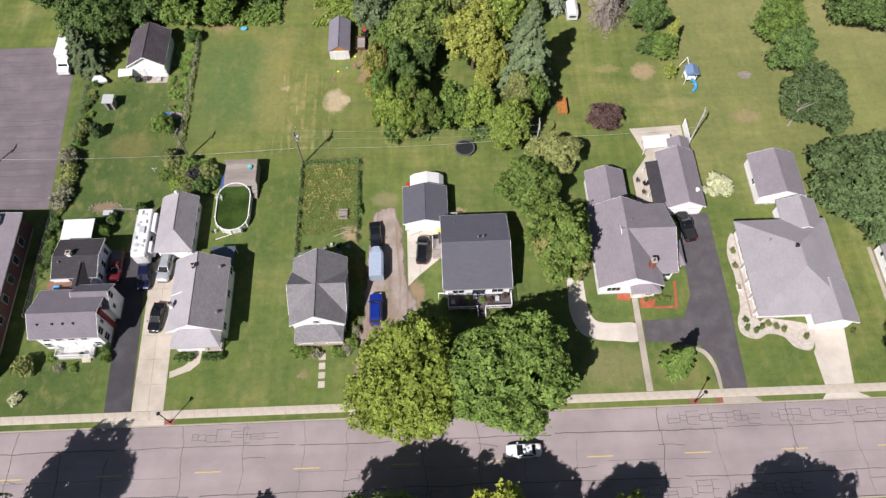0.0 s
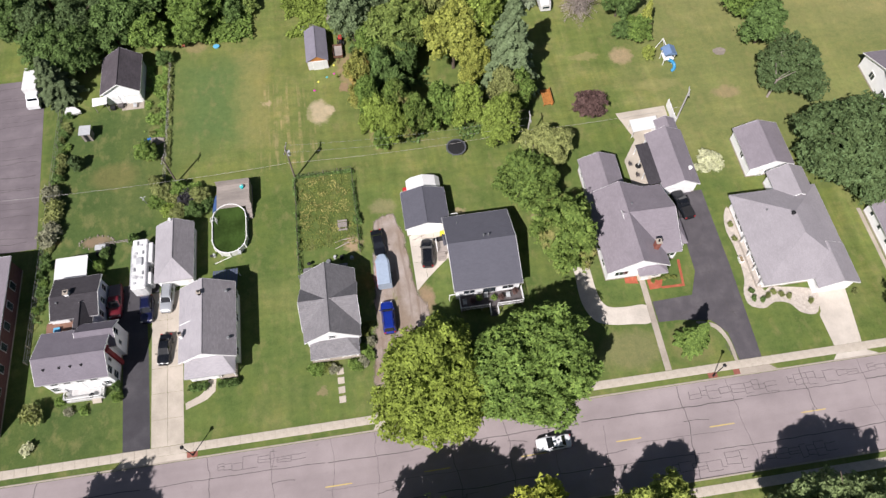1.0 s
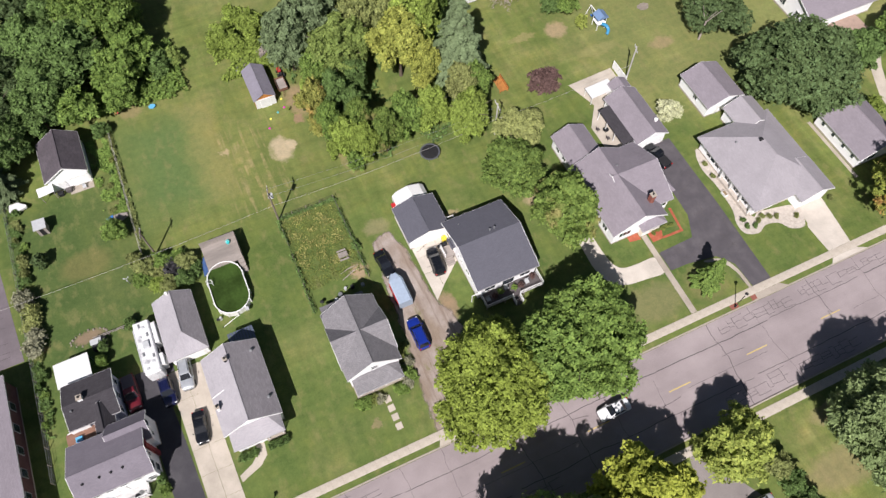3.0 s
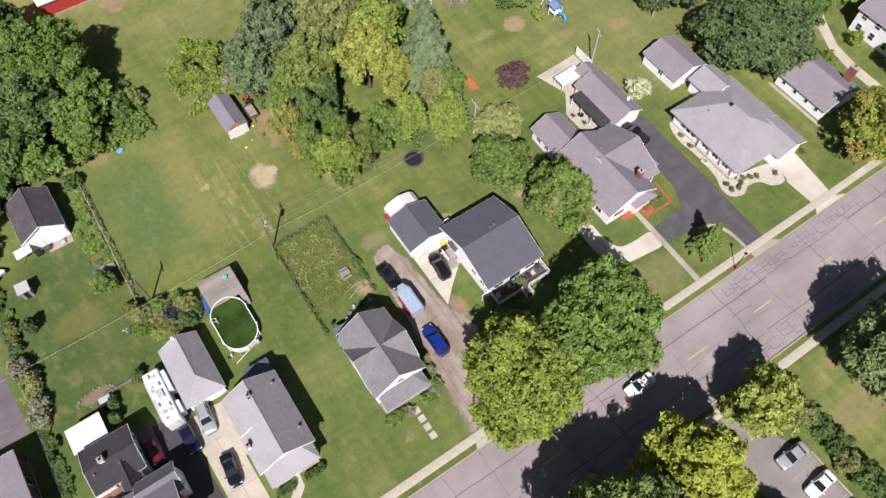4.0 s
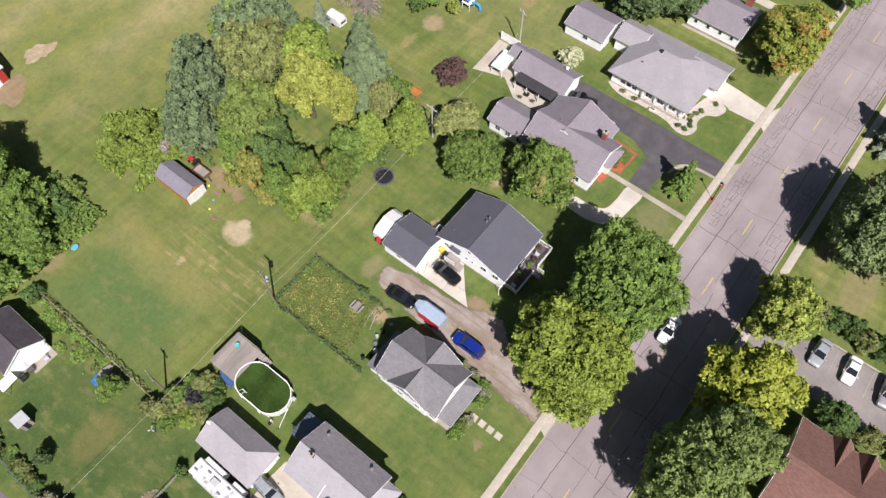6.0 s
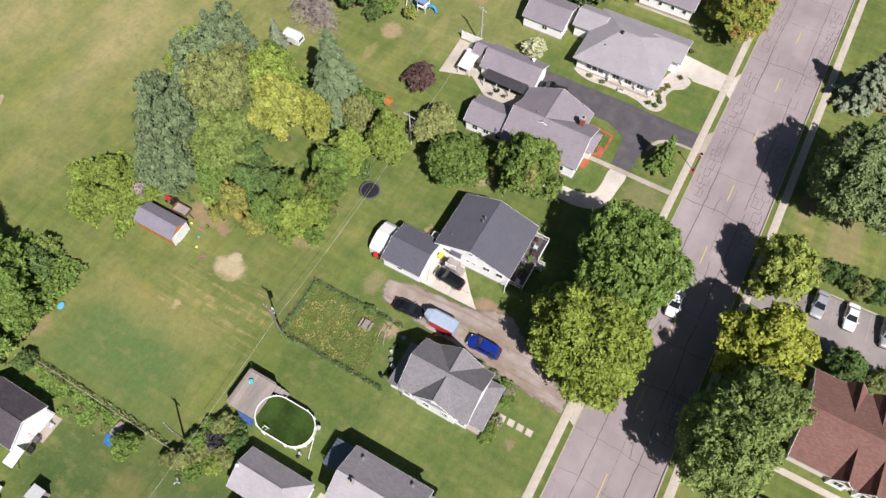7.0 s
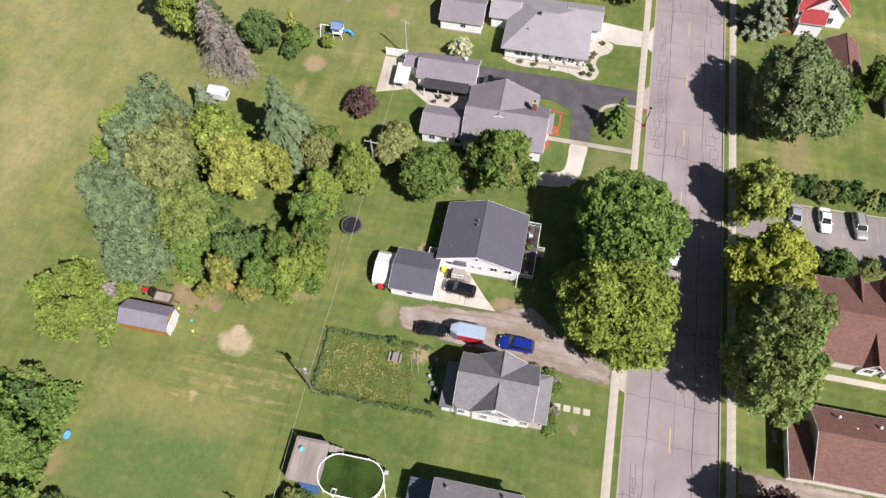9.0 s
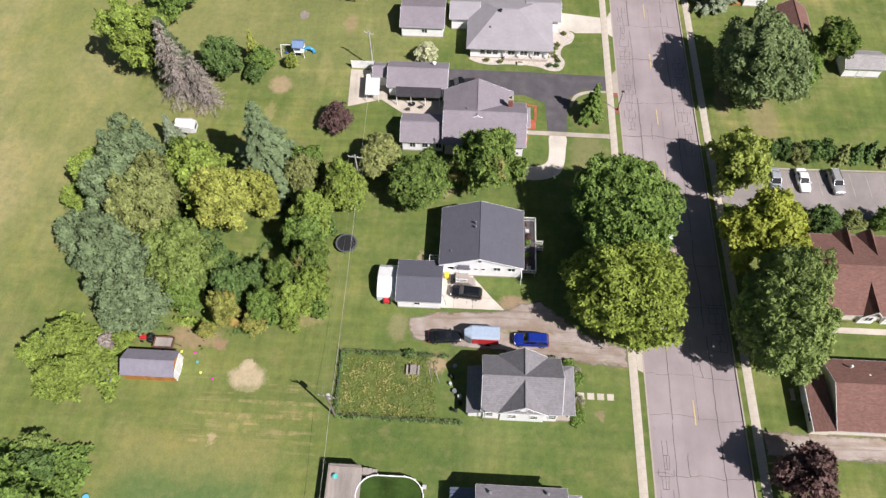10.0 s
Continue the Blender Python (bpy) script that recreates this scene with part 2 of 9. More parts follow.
def gravel_mat():
    """Trodden gravel: stones, brown soil showing through and turf creeping in."""
    m = Mat("gravel", 0.95, 0, 0.15)
    a = m.ramp(m.noise(0.3, 6, rough=0.62), [(0.32, (0.255, 0.205, 0.172)), (0.5, (0.325, 0.275, 0.243)), (0.7, (0.40, 0.35, 0.32))])
    soil = m.ramp(m.noise(0.22, 6, (1.3, 0.6, 1), 0.65), [(0.46, 0.0), (0.62, 0.8)])
    a = m.mix(soil, a, (0.235, 0.178, 0.13))
    turf = m.ramp(m.noise(0.42, 7, (1.2, 0.5, 1), 0.7), [(0.57, 0.0), (0.66, 0.8)])
    a = m.mix(turf, a, (0.17, 0.165, 0.065))
    rut = m.ramp(m.noise(1.3, 4, (1.0, 0.07, 1), 0.6), [(0.50, 0.0), (0.63, 0.6)])
    a = m.mix(rut, a, (0.20, 0.150, 0.115))
    m.color(m.mix(1.0, a, m.ramp(m.noise(11, 6, rough=0.7), [(0.28, 0.7), (0.72, 1.22)]), "MULTIPLY"))
    m.bump(m.noise(20, 5), 0.5, 0.02)
    tr = m.t.nodes.new("ShaderNodeBsdfTransparent")
    mx = m.t.nodes.new("ShaderNodeMixShader")
    rim = m.t.nodes.new("ShaderNodeAttribute")
    rim.attribute_name = "rim"
    thin = m.math("ADD", rim.outputs["Fac"], m.math("MULTIPLY", m.math("SUBTRACT", m.noise(0.9, 7, (1.2, 0.6, 1), 0.72), 0.5), 1.5))
    m.link(m.ramp(thin, [(0.34, 1.0), (0.72, 0.0)]), mx.inputs[0])
    m.link(m.b.outputs[0], mx.inputs[1])
    m.link(tr.outputs[0], mx.inputs[2])
    m.link(mx.outputs[0], m.t.nodes["Material Output"].inputs[0])
    return m.m


def glass_mat(name, c=(0.03, 0.04, 0.05), rough=0.06):
    m = Mat(name, rough, 0, 0.8)
    m.color(c)
    return m.m


LAWN = lawn_mat()
ROAD = slab_mat("worn_asphalt", (0.296, 0.252, 0.254), (0.354, 0.305, 0.305), 0.12, tracks=(0.06, 1.0, 1.0))
SEAL = slab_mat("crack_sealant", (0.085, 0.076, 0.076), (0.13, 0.115, 0.11), 0.8)
YELLOW = slab_mat("road_paint", (0.56, 0.43, 0.15), (0.44, 0.37, 0.20), 1.5)
CONC = slab_mat("concrete", (0.45, 0.40, 0.335), (0.54, 0.48, 0.41), 0.3)
CONC_OLD = slab_mat("old_concrete", (0.36, 0.315, 0.265), (0.44, 0.39, 0.325), 0.35)
CONC_NEW = slab_mat("pale_concrete", (0.52, 0.47, 0.41), (0.60, 0.55, 0.485), 0.3)
ASPH = slab_mat("dark_asphalt", (0.058, 0.055, 0.062), (0.082, 0.078, 0.084), 0.3)
ASPH_MID = slab_mat("grey_asphalt", (0.092, 0.084, 0.092), (0.122, 0.112, 0.118), 0.45, tracks=(0.9, 0.12, 1.0))
LOT = slab_mat("old_lot_asphalt", (0.164, 0.140, 0.152), (0.206, 0.178, 0.188), 0.25, tracks=(0.07, 1.2, 1.0))
GRAVEL = gravel_mat()
SOIL = slab_mat("bare_soil", (0.36, 0.285, 0.18), (0.47, 0.39, 0.26), 0.7)
DUST = slab_mat("worn_dirt", (0.25, 0.185, 0.11), (0.31, 0.24, 0.15), 0.6)
MULCH = slab_mat("red_mulch", (0.36, 0.10, 0.055), (0.44, 0.15, 0.09), 1.5)
STONE_BED = slab_mat("pale_gravel_bed", (0.46, 0.41, 0.36), (0.56, 0.51, 0.45), 2.0)
FIELD_STONE = rough_mat("field_stone", (0.25, 0.215, 0.18), 0.25, 2.0, 12)
R_GREY_Y = roof_mat("shingle_grey", (0.232, 0.207, 0.231), "y", speck=0.06, lines=0.84)
R_GREY_X = roof_mat("shingle_grey_across", (0.232, 0.207, 0.231), "x", speck=0.06, lines=0.84)
R_ASH = roof_mat("shingle_ash", (0.304, 0.284, 0.302), "y", speck=0.05, lines=0.86)
R_BLEACHED = roof_mat("shingle_bleached", (0.342, 0.325, 0.345), "y", speck=0.05, lines=0.86)
R_BLEACHED_X = roof_mat("shingle_bleached_across", (0.342, 0.325, 0.345), "x", speck=0.05, lines=0.86)
# darker ash tone: deepens by colour the shade on slopes turned from the sun
R_SHADE = roof_mat("shingle_ash_shaded", (0.245, 0.228, 0.242), "y", speck=0.10, lines=0.80)
R_SLATE = roof_mat("shingle_slate", (0.175, 0.158, 0.184), "x", speck=0.05, lines=0.86)
R_DARK_X = roof_mat("shingle_charcoal", (0.104, 0.104, 0.126), "x", vary=0.04, speck=0.05)
R_DARK_Y = roof_mat("shingle_charcoal_across", (0.104, 0.104, 0.126), "y", vary=0.04, speck=0.05)
R_LIGHT_Y = roof_mat("shingle_silver", (0.204, 0.196, 0.206), "y", course=0.21, tab=0.30, speck=0.12, lines=0.58)
R_LIGHT_X = roof_mat("shingle_silver_across", (0.204, 0.196, 0.206), "x", course=0.21, tab=0.30, speck=0.12, lines=0.58)
R_PALE_Y = roof_mat("shingle_pale", (0.30, 0.285, 0.28), "y", speck=0.12)
R_BLACK_Y = roof_mat("shingle_black", (0.050, 0.046, 0.052), "y")
R_BLACK_X = roof_mat("shingle_black_across", (0.050, 0.046, 0.052), "x")
R_BROWN_X = roof_mat("shingle_brown", (0.175, 0.095, 0.078), "x", speck=0.15)
R_BROWN_Y = roof_mat("shingle_brown_across", (0.175, 0.095, 0.078), "y", speck=0.15)
R_RED = roof_mat("shingle_red", (0.36, 0.06, 0.062), "x")
R_BARN = roof_mat("shingle_barn", (0.090, 0.078, 0.088), "y", vary=0.2)
WHITE = siding_mat("white_siding", (0.87, 0.87, 0.885))
LAVENDER = siding_mat("lavender_siding", (0.55, 0.55, 0.66))
CREAM = siding_mat("cream_siding", (0.70, 0.65, 0.56))
TRIM = paint_mat("white_trim", (0.80, 0.80, 0.79), 0.5)
GUTTER = paint_mat("grey_gutter", (0.40, 0.39, 0.40), 0.5)
BRICK = rough_mat("red_brick", (0.27, 0.10, 0.075), 0.2, 2.0, 20)
BRICK_DARK = rough_mat("dark_brick", (0.125, 0.060, 0.060), 0.2, 2.0, 20)
WOOD_OR = rough_mat("stained_wood", (0.42, 0.18, 0.05), 0.2, 1.5, 18, stretch=(1, 1, 0.2))
WOOD_GREY = rough_mat("weathered_wood", (0.30, 0.265, 0.24), 0.2, 1.2, 12, stretch=(0.15, 1, 1))
WOOD_DARK = rough_mat("dark_deck_wood", (0.105, 0.092, 0.092), 0.25, 1.0, 10)
POLE_WOOD = rough_mat("pole_wood", (0.21, 0.175, 0.145), 0.2, 2.0, 15, stretch=(1, 1, 0.15))
PALE_POLE = rough_mat("silvered_pole_wood", (0.46, 0.44, 0.42), 0.15, 2.0, 12, stretch=(1, 1, 0.15))
BARK = rough_mat("bark", (0.115, 0.09, 0.068), 0.3, 2.5, 12, stretch=(1, 1, 0.3))
DEAD = rough_mat("dead_wood", (0.36, 0.31, 0.28), 0.2, 2.0, 10)
SHED_METAL = rough_mat("purple_grey_metal", (0.235, 0.22, 0.262), 0.1, 0.8, 8, rough=0.5, metal=0.0)
STEEL = rough_mat("galvanised_steel", (0.36, 0.37, 0.38), 0.1, 2.0, 12, rough=0.4, metal=0.6)
BLACK = rough_mat("black_rubber", (0.018, 0.018, 0.020), 0.2, 2, 12, rough=0.75)
GLASS = glass_mat("window_glass")
CARGLASS = glass_mat("car_glass", (0.012, 0.014, 0.018), 0.04)
WATER = rough_mat("pool_water", (0.036, 0.064, 0.014), 0.45, 0.35, 3.0, rough=0.22, bump=0.03)
WATER.node_tree.nodes["Principled BSDF"].inputs["Specular IOR Level"].default_value = 0.25
TARP = rough_mat("white_tarp", (0.70, 0.70, 0.69), 0.06, 0.9, 6, rough=0.5, bump=0.1)
POOLWALL = rough_mat("pool_liner_wall", (0.70, 0.70, 0.66), 0.1, 1.2, 8, rough=0.5)
BLUE = paint_mat("blue_plastic", (0.03, 0.14, 0.42), 0.4)
SKYBLUE = paint_mat("light_blue_plastic", (0.12, 0.40, 0.62), 0.4)
REDP = paint_mat("red_paint", (0.45, 0.025, 0.03), 0.4)
RED_DULL = rough_mat("faded_red_paint", (0.26, 0.035, 0.04), 0.15, 1.5, 10, rough=0.6)
YEL = paint_mat("yellow_plastic", (0.75, 0.60, 0.04), 0.4)
WIRE = rough_mat("wire", (0.50, 0.48, 0.45), 0.05, 2, 8, rough=0.5)
CHROME = paint_mat("bright_metal", (0.6, 0.6, 0.62), 0.25, 0.9)
LAMP_W = paint_mat("lamp_lens", (0.75, 0.75, 0.72), 0.15)
LAMP_R = paint_mat("tail_lens", (0.35, 0.015, 0.015), 0.2)
L_GREEN = leaf_mat("leaves_green", (0.165, 0.255, 0.062), hue=(0.025, 0.01, 0.0))
L_DEEP = leaf_mat("leaves_deep_green", (0.125, 0.196, 0.062), hue=(0.01, 0.015, 0.0))
L_DENSE = leaf_mat("leaves_dense_green", (0.122, 0.184, 0.046), hue=(0.02, 0.01, 0.0))
L_LIME = leaf_mat("leaves_yellow_green", (0.228, 0.304, 0.066), hue=(0.02, 0.015, 0.0))
L_YELLOW = leaf_mat("leaves_yellow", (0.310, 0.375, 0.088), 0.28, hue=(0.03, 0.0, 0.0))
L_MAPLE = leaf_mat("leaves_yellowing_maple", (0.284, 0.362, 0.070), hue=(0.02, 0.01, 0.0))
L_STRAW = leaf_mat("leaves_straw_yellow", (0.335, 0.372, 0.086), hue=(0.03, 0.0, 0.0))
L_MEADOW = leaf_mat("leaves_mid_green", (0.200, 0.270, 0.074), hue=(0.02, 0.005, 0.0))
L_GOLD = leaf_mat("leaves_golden", (0.365, 0.415, 0.072), 0.26, hue=(0.03, 0.0, 0.0))
L_ORANGE = leaf_mat("leaves_turning", (0.240, 0.285, 0.060), 0.35, hue=(0.03, 0.0, 0.0), turn=(0.38, 0.17, 0.07))
L_AMBER = leaf_mat("leaves_amber", (0.265, 0.285, 0.078), hue=(0.04, 0.0, 0.0), turn=(0.42, 0.27, 0.095))
L_OLIVE = leaf_mat("leaves_olive", (0.228, 0.262, 0.094), hue=(0.02, 0.005, 0.0))
L_WILLOW = leaf_mat("leaves_willow", (0.248, 0.325, 0.104), 0.22, hue=(0.02, 0.02, 0.01))
L_BLUE = leaf_mat("needles_blue", (0.198, 0.262, 0.132), 0.25, thin=0.2)
L_SPRUCE = leaf_mat("needles_green", (0.110, 0.145, 0.072), 0.3, thin=0.15)
L_DARK = leaf_mat("leaves_dark", (0.108, 0.155, 0.060), 0.35, hue=(0.0, 0.01, 0.01))
L_PURPLE = leaf_mat("leaves_purple", (0.165, 0.103, 0.093), 0.35)
L_GREYGREEN = leaf_mat("leaves_grey_green", (0.215, 0.282, 0.118), 0.24, hue=(0.02, 0.02, 0.01))
L_SILVER = leaf_mat("needles_silver", (0.25, 0.295, 0.19), 0.3, thin=0.15)
L_PALE = leaf_mat("leaves_cream", (0.56, 0.57, 0.36), 0.25, thin=0.2)
L_SAGE = leaf_mat("leaves_sage", (0.285, 0.315, 0.115), 0.3, hue=(0.02, 0.01, 0.0))
L_BROWNING = leaf_mat("leaves_browning", (0.158, 0.236, 0.057), 0.35, hue=(0.02, 0.0, 0.0), turn=(0.26, 0.22, 0.09))
L_TWIG = leaf_mat("dead_twigs", (0.34, 0.295, 0.26), 0.3, thin=0.05)
L_WEED = leaf_mat("garden_weeds", (0.185, 0.215, 0.06), 0.25, hue=(0.02, 0.02, 0.0))
L_FLOWER = leaf_mat("yellow_weeds", (0.46, 0.42, 0.15), 0.3, thin=0.2)
L_DRY = leaf_mat("pale_dry_blooms", (0.30, 0.30, 0.20), 0.35, thin=0.2)

# ---- building helpers ----
def thing(name, x, y, z=0.0, label="", category="", group="", kind="", turn=0.0):
    ob = new(name)
    ob.empty_display_size = 0.5
    ob.matrix_world = pose(x, y, z, 0, 0, turn)
    ob["ox"], ob["oy"], ob["oz"] = x, y, z
    return tagged(ob, label, category, group, kind)


def root(ob):
    while ob.parent:
        ob = ob.parent
    return ob


def part(name, bm, material, parent=None, label="", local=False, smooth=False, bevel=0.0):
    """Links a bmesh as one mesh object under a thing or part. Given in world places unless local."""
    me = bpy.data.meshes.new(name)
    if parent is not None and not local:
        r = root(parent)
        bmesh.ops.translate(bm, verts=bm.verts, vec=(-r["ox"], -r["oy"], -r["oz"]))
    if bevel:
        bmesh.ops.bevel(bm, geom=bm.edges[:], offset=bevel, segments=1, affect="EDGES", clamp_overlap=True)
    bmesh.ops.recalc_face_normals(bm, faces=bm.faces)
    if smooth:
        for f in bm.faces:
            f.smooth = True
    bm.to_mesh(me)
    bm.free()
    me.materials.append(material)
    ob = new(name, me)
    if parent is not None:
        ob.parent = parent
    return tagged(ob, label)


def box(x0, x1, y0, y1, z0, z1, bm=None):
    bm = bm or bmesh.new()
    v = [bm.verts.new(p) for p in ((x0, y0, z0), (x1, y0, z0), (x1, y1, z0), (x0, y1, z0), (x0, y0, z1), (x1, y0, z1), (x1, y1, z1), (x0, y1, z1))]
    for f in ((3, 2, 1, 0), (4, 5, 6, 7), (0, 1, 5, 4), (1, 2, 6, 5), (2, 3, 7, 6), (3, 0, 4, 7)):
        bm.faces.new([v[i] for i in f])
    return bm


def slab(poly, thick, bm=None):
    """A plate: a polygon of 3D points as its top, and thickness straight down."""
    bm = bm or bmesh.new()
    top = [bm.verts.new(p) for p in poly]
    low = [bm.verts.new((p[0], p[1], p[2] - thick)) for p in poly]
    bm.faces.new(top)
    bm.faces.new(low[::-1])
    k = len(poly)
    for i in range(k):
        bm.faces.new((top[i], low[i], low[(i + 1) % k], top[(i + 1) % k]))
    return bm


def tube(points, radius, sides=8, bm=None, radius_end=None):
    """A round rod along points."""
    bm = bm or bmesh.new()
    rings = []
    k = len(points)
    for i, p in enumerate(points):
        p = Vector(p)
        a = Vector(points[max(i - 1, 0)])
        b = Vector(points[min(i + 1, k - 1)])
        d = (b - a).normalized()
        s = d.cross(Vector((0, 0, 1))) if abs(d.z) < 0.95 else d.cross(Vector((1, 0, 0)))
        s.normalize()
        u = s.cross(d)
        r = radius if radius_end is None else radius + (radius_end - radius) * i / (k - 1)
        rings.append([bm.verts.new(p + (s * math.cos(2 * math.pi * j / sides) + u * math.sin(2 * math.pi * j / sides)) * r) for j in range(sides)])
    for q, w in zip(rings, rings[1:]):
        for j in range(sides):
            bm.faces.new((q[j], q[(j + 1) % sides], w[(j + 1) % sides], w[j]))
    bm.faces.new(rings[0][::-1])
    bm.faces.new(rings[-1])
    return bm


def disc(x, y, z0, z1, r, sides=16, bm=None, r1=None, sy=1.0):
    bm = bm or bmesh.new()
    r1 = r if r1 is None else r1
    ring = lambda q, z: [bm.verts.new((x + q * math.cos(2 * math.pi * j / sides), y + sy * q * math.sin(2 * math.pi * j / sides), z)) for j in range(sides)]
    a, b = ring(r, z0), ring(r1, z1)
    for j in range(sides):
        bm.faces.new((a[j], a[(j + 1) % sides], b[(j + 1) % sides], b[j]))
    bm.faces.new(a[::-1])
    bm.faces.new(b)
    return bm


def gable_roof(T, x0, x1, y0, y1, ze, zr, axis, mat, thick=0.16, ridge=None, hip0=0.0, hip1=0.0, name="roof", trim=True, label="", far=None):
    """A pitched roof over a rectangle of eaves. hip0, hip1: how far the low and high ends of the ridge are drawn in.
    far: shingles of the high-side slope, where extra shade is put into their colour."""
    bm = bmesh.new()
    flip = axis == "x"
    def P(a, b, z):
        return (b, a, z) if flip else (a, b, z)
    if flip:
        x0, x1, y0, y1 = y0, y1, x0, x1
    xm = (x0 + x1) / 2 if ridge is None else ridge
    a, b = y0 + hip0, y1 - hip1
    slab([P(x0, y0, ze), P(xm, a, zr), P(xm, b, zr), P(x0, y1, ze)], thick, bm)
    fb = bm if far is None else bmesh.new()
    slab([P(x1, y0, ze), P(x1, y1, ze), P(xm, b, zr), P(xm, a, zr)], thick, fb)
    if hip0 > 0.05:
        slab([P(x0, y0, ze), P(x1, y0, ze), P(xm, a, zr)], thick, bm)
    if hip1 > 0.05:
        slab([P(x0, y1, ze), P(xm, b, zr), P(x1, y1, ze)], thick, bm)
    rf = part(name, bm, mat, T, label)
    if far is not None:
        part("slope", fb, far, rf, "grey shingles with shade painted in on one slope")
    cap = bmesh.new()
    tube([P(xm, a + 0.02, zr + 0.0), P(xm, b - 0.02, zr + 0.0)], 0.075, 6, cap)
    part("ridge_cap", cap, mat, rf)
    if trim:
        t = 0.04
        for side in (x0, x1):
            e = bmesh.new()
            lo, hi = (side - t, side - 0.003) if side == x0 else (side + 0.003, side + t)
            if flip:
                box(y0, y1, lo, hi, ze - thick - 0.06, ze - 0.02, e)
            else:
                box(lo, hi, y0, y1, ze - thick - 0.06, ze - 0.02, e)
            part("gutter", e, GUTTER, rf)
        for yy, h in ((y0, hip0), (y1, hip1)):
            d = -t if yy == y0 else t
            e = bmesh.new()
            if h <= 0.05:
                for side in (x0, x1):
                    q = [P(side, yy, ze), P(xm, yy, zr), P(xm, yy + d, zr), P(side, yy + d, ze)]
                    slab([(p[0], p[1], p[2] - 0.012) for p in q], thick + 0.05, e)
                part("rake_board", e, TRIM, rf)
            else:
                if flip:
                    box(min(yy + 0.003 * (1 if d > 0 else -1), yy + d), max(yy + 0.003 * (1 if d > 0 else -1), yy + d), x0, x1, ze - thick - 0.06, ze - 0.02, e)
                else:
                    box(x0, x1, min(yy + 0.003 * (1 if d > 0 else -1), yy + d), max(yy + 0.003 * (1 if d > 0 else -1), yy + d), ze - thick - 0.06, ze - 0.02, e)
                part("gutter", e, GUTTER, rf)
    return rf


def gable_walls(T, x0, x1, y0, y1, ze, zr, axis, mat, over=0.4, ridge=None, hip0=0.0, hip1=0.0, z0=-0.2, drop=0.16, name="wall", base=True):
    """Walls under such a roof: four plates 0.15 m thick, the end ones rising to the ridge."""
    flip = axis == "x"
    if flip:
        x0, x1, y0, y1 = y0, y1, x0, x1
    xm = (x0 + x1) / 2 if ridge is None else ridge
    a0, a1, b0, b1 = x0 + over, x1 - over, y0 + over, y1 - over
    sl0, sl1 = (zr - ze) / (xm - x0), (zr - ze) / (x1 - xm)
    zl, zh = ze + sl0 * over - drop - 0.01, ze + sl1 * over - drop - 0.01
    zt = zr - drop - 0.02
    w = 0.15
    def plate(pts, vec):
        bm = bmesh.new()
        f = [bm.verts.new(((p[1], p[0], p[2]) if flip else p)) for p in pts]
        g = [bm.verts.new((((p[1] + vec[1]), (p[0] + vec[0]), p[2]) if flip else (p[0] + vec[0], p[1] + vec[1], p[2]))) for p in pts]
        bm.faces.new(f)
        bm.faces.new(g[::-1])
        k = len(pts)
        for i in range(k):
            bm.faces.new((f[i], g[i], g[(i + 1) % k], f[(i + 1) % k]))
        return part(name, bm, mat, T)
    for yy, h, d in ((b0, hip0, w), (b1, hip1, -w)):
        pts = [(a0, yy, z0), (a1, yy, z0), (a1, yy, zh)] + ([(xm, yy, zt)] if h <= 0.05 else []) + [(a0, yy, zl)]
        if h > 0.05:
            zz = min(zl, zh, ze + (zr - ze) / h * over - drop - 0.01)
            pts = [(a0, yy, z0), (a1, yy, z0), (a1, yy, zz), (a0, yy, zz)]
        plate(pts, (0, d))
    plate([(a0, b0 + w, z0), (a0, b1 - w, z0), (a0, b1 - w, zl), (a0, b0 + w, zl)], (w, 0))
    plate([(a1, b0 + w, z0), (a1, b1 - w, z0), (a1, b1 - w, zh), (a1, b0 + w, zh)], (-w, 0))
    if base:
        f = bmesh.new()
        u0, u1, v0, v1 = (b0, b1, a0, a1) if flip else (a0, a1, b0, b1)
        for q in ((u0 - 0.04, u1 + 0.04, v0 - 0.04, v0 - 0.003), (u0 - 0.04, u1 + 0.04, v1 + 0.003, v1 + 0.04), (u0 - 0.04, u0 - 0.003, v0 - 0.003, v1 + 0.003), (u1 + 0.003, u1 + 0.04, v0 - 0.003, v1 + 0.003)):
            box(*q, -0.2, 0.25, f)
        part("foundation", f, CONC_OLD, T)


def house_block(T, x0, x1, y0, y1, ze, zr, axis, roof, wall, over=0.4, **kw):
    gable_roof(T, x0, x1, y0, y1, ze, zr, axis, roof, **kw)
    gable_walls(T, x0, x1, y0, y1, ze, zr, axis, wall, over, kw.get("ridge"), kw.get("hip0", 0), kw.get("hip1", 0))


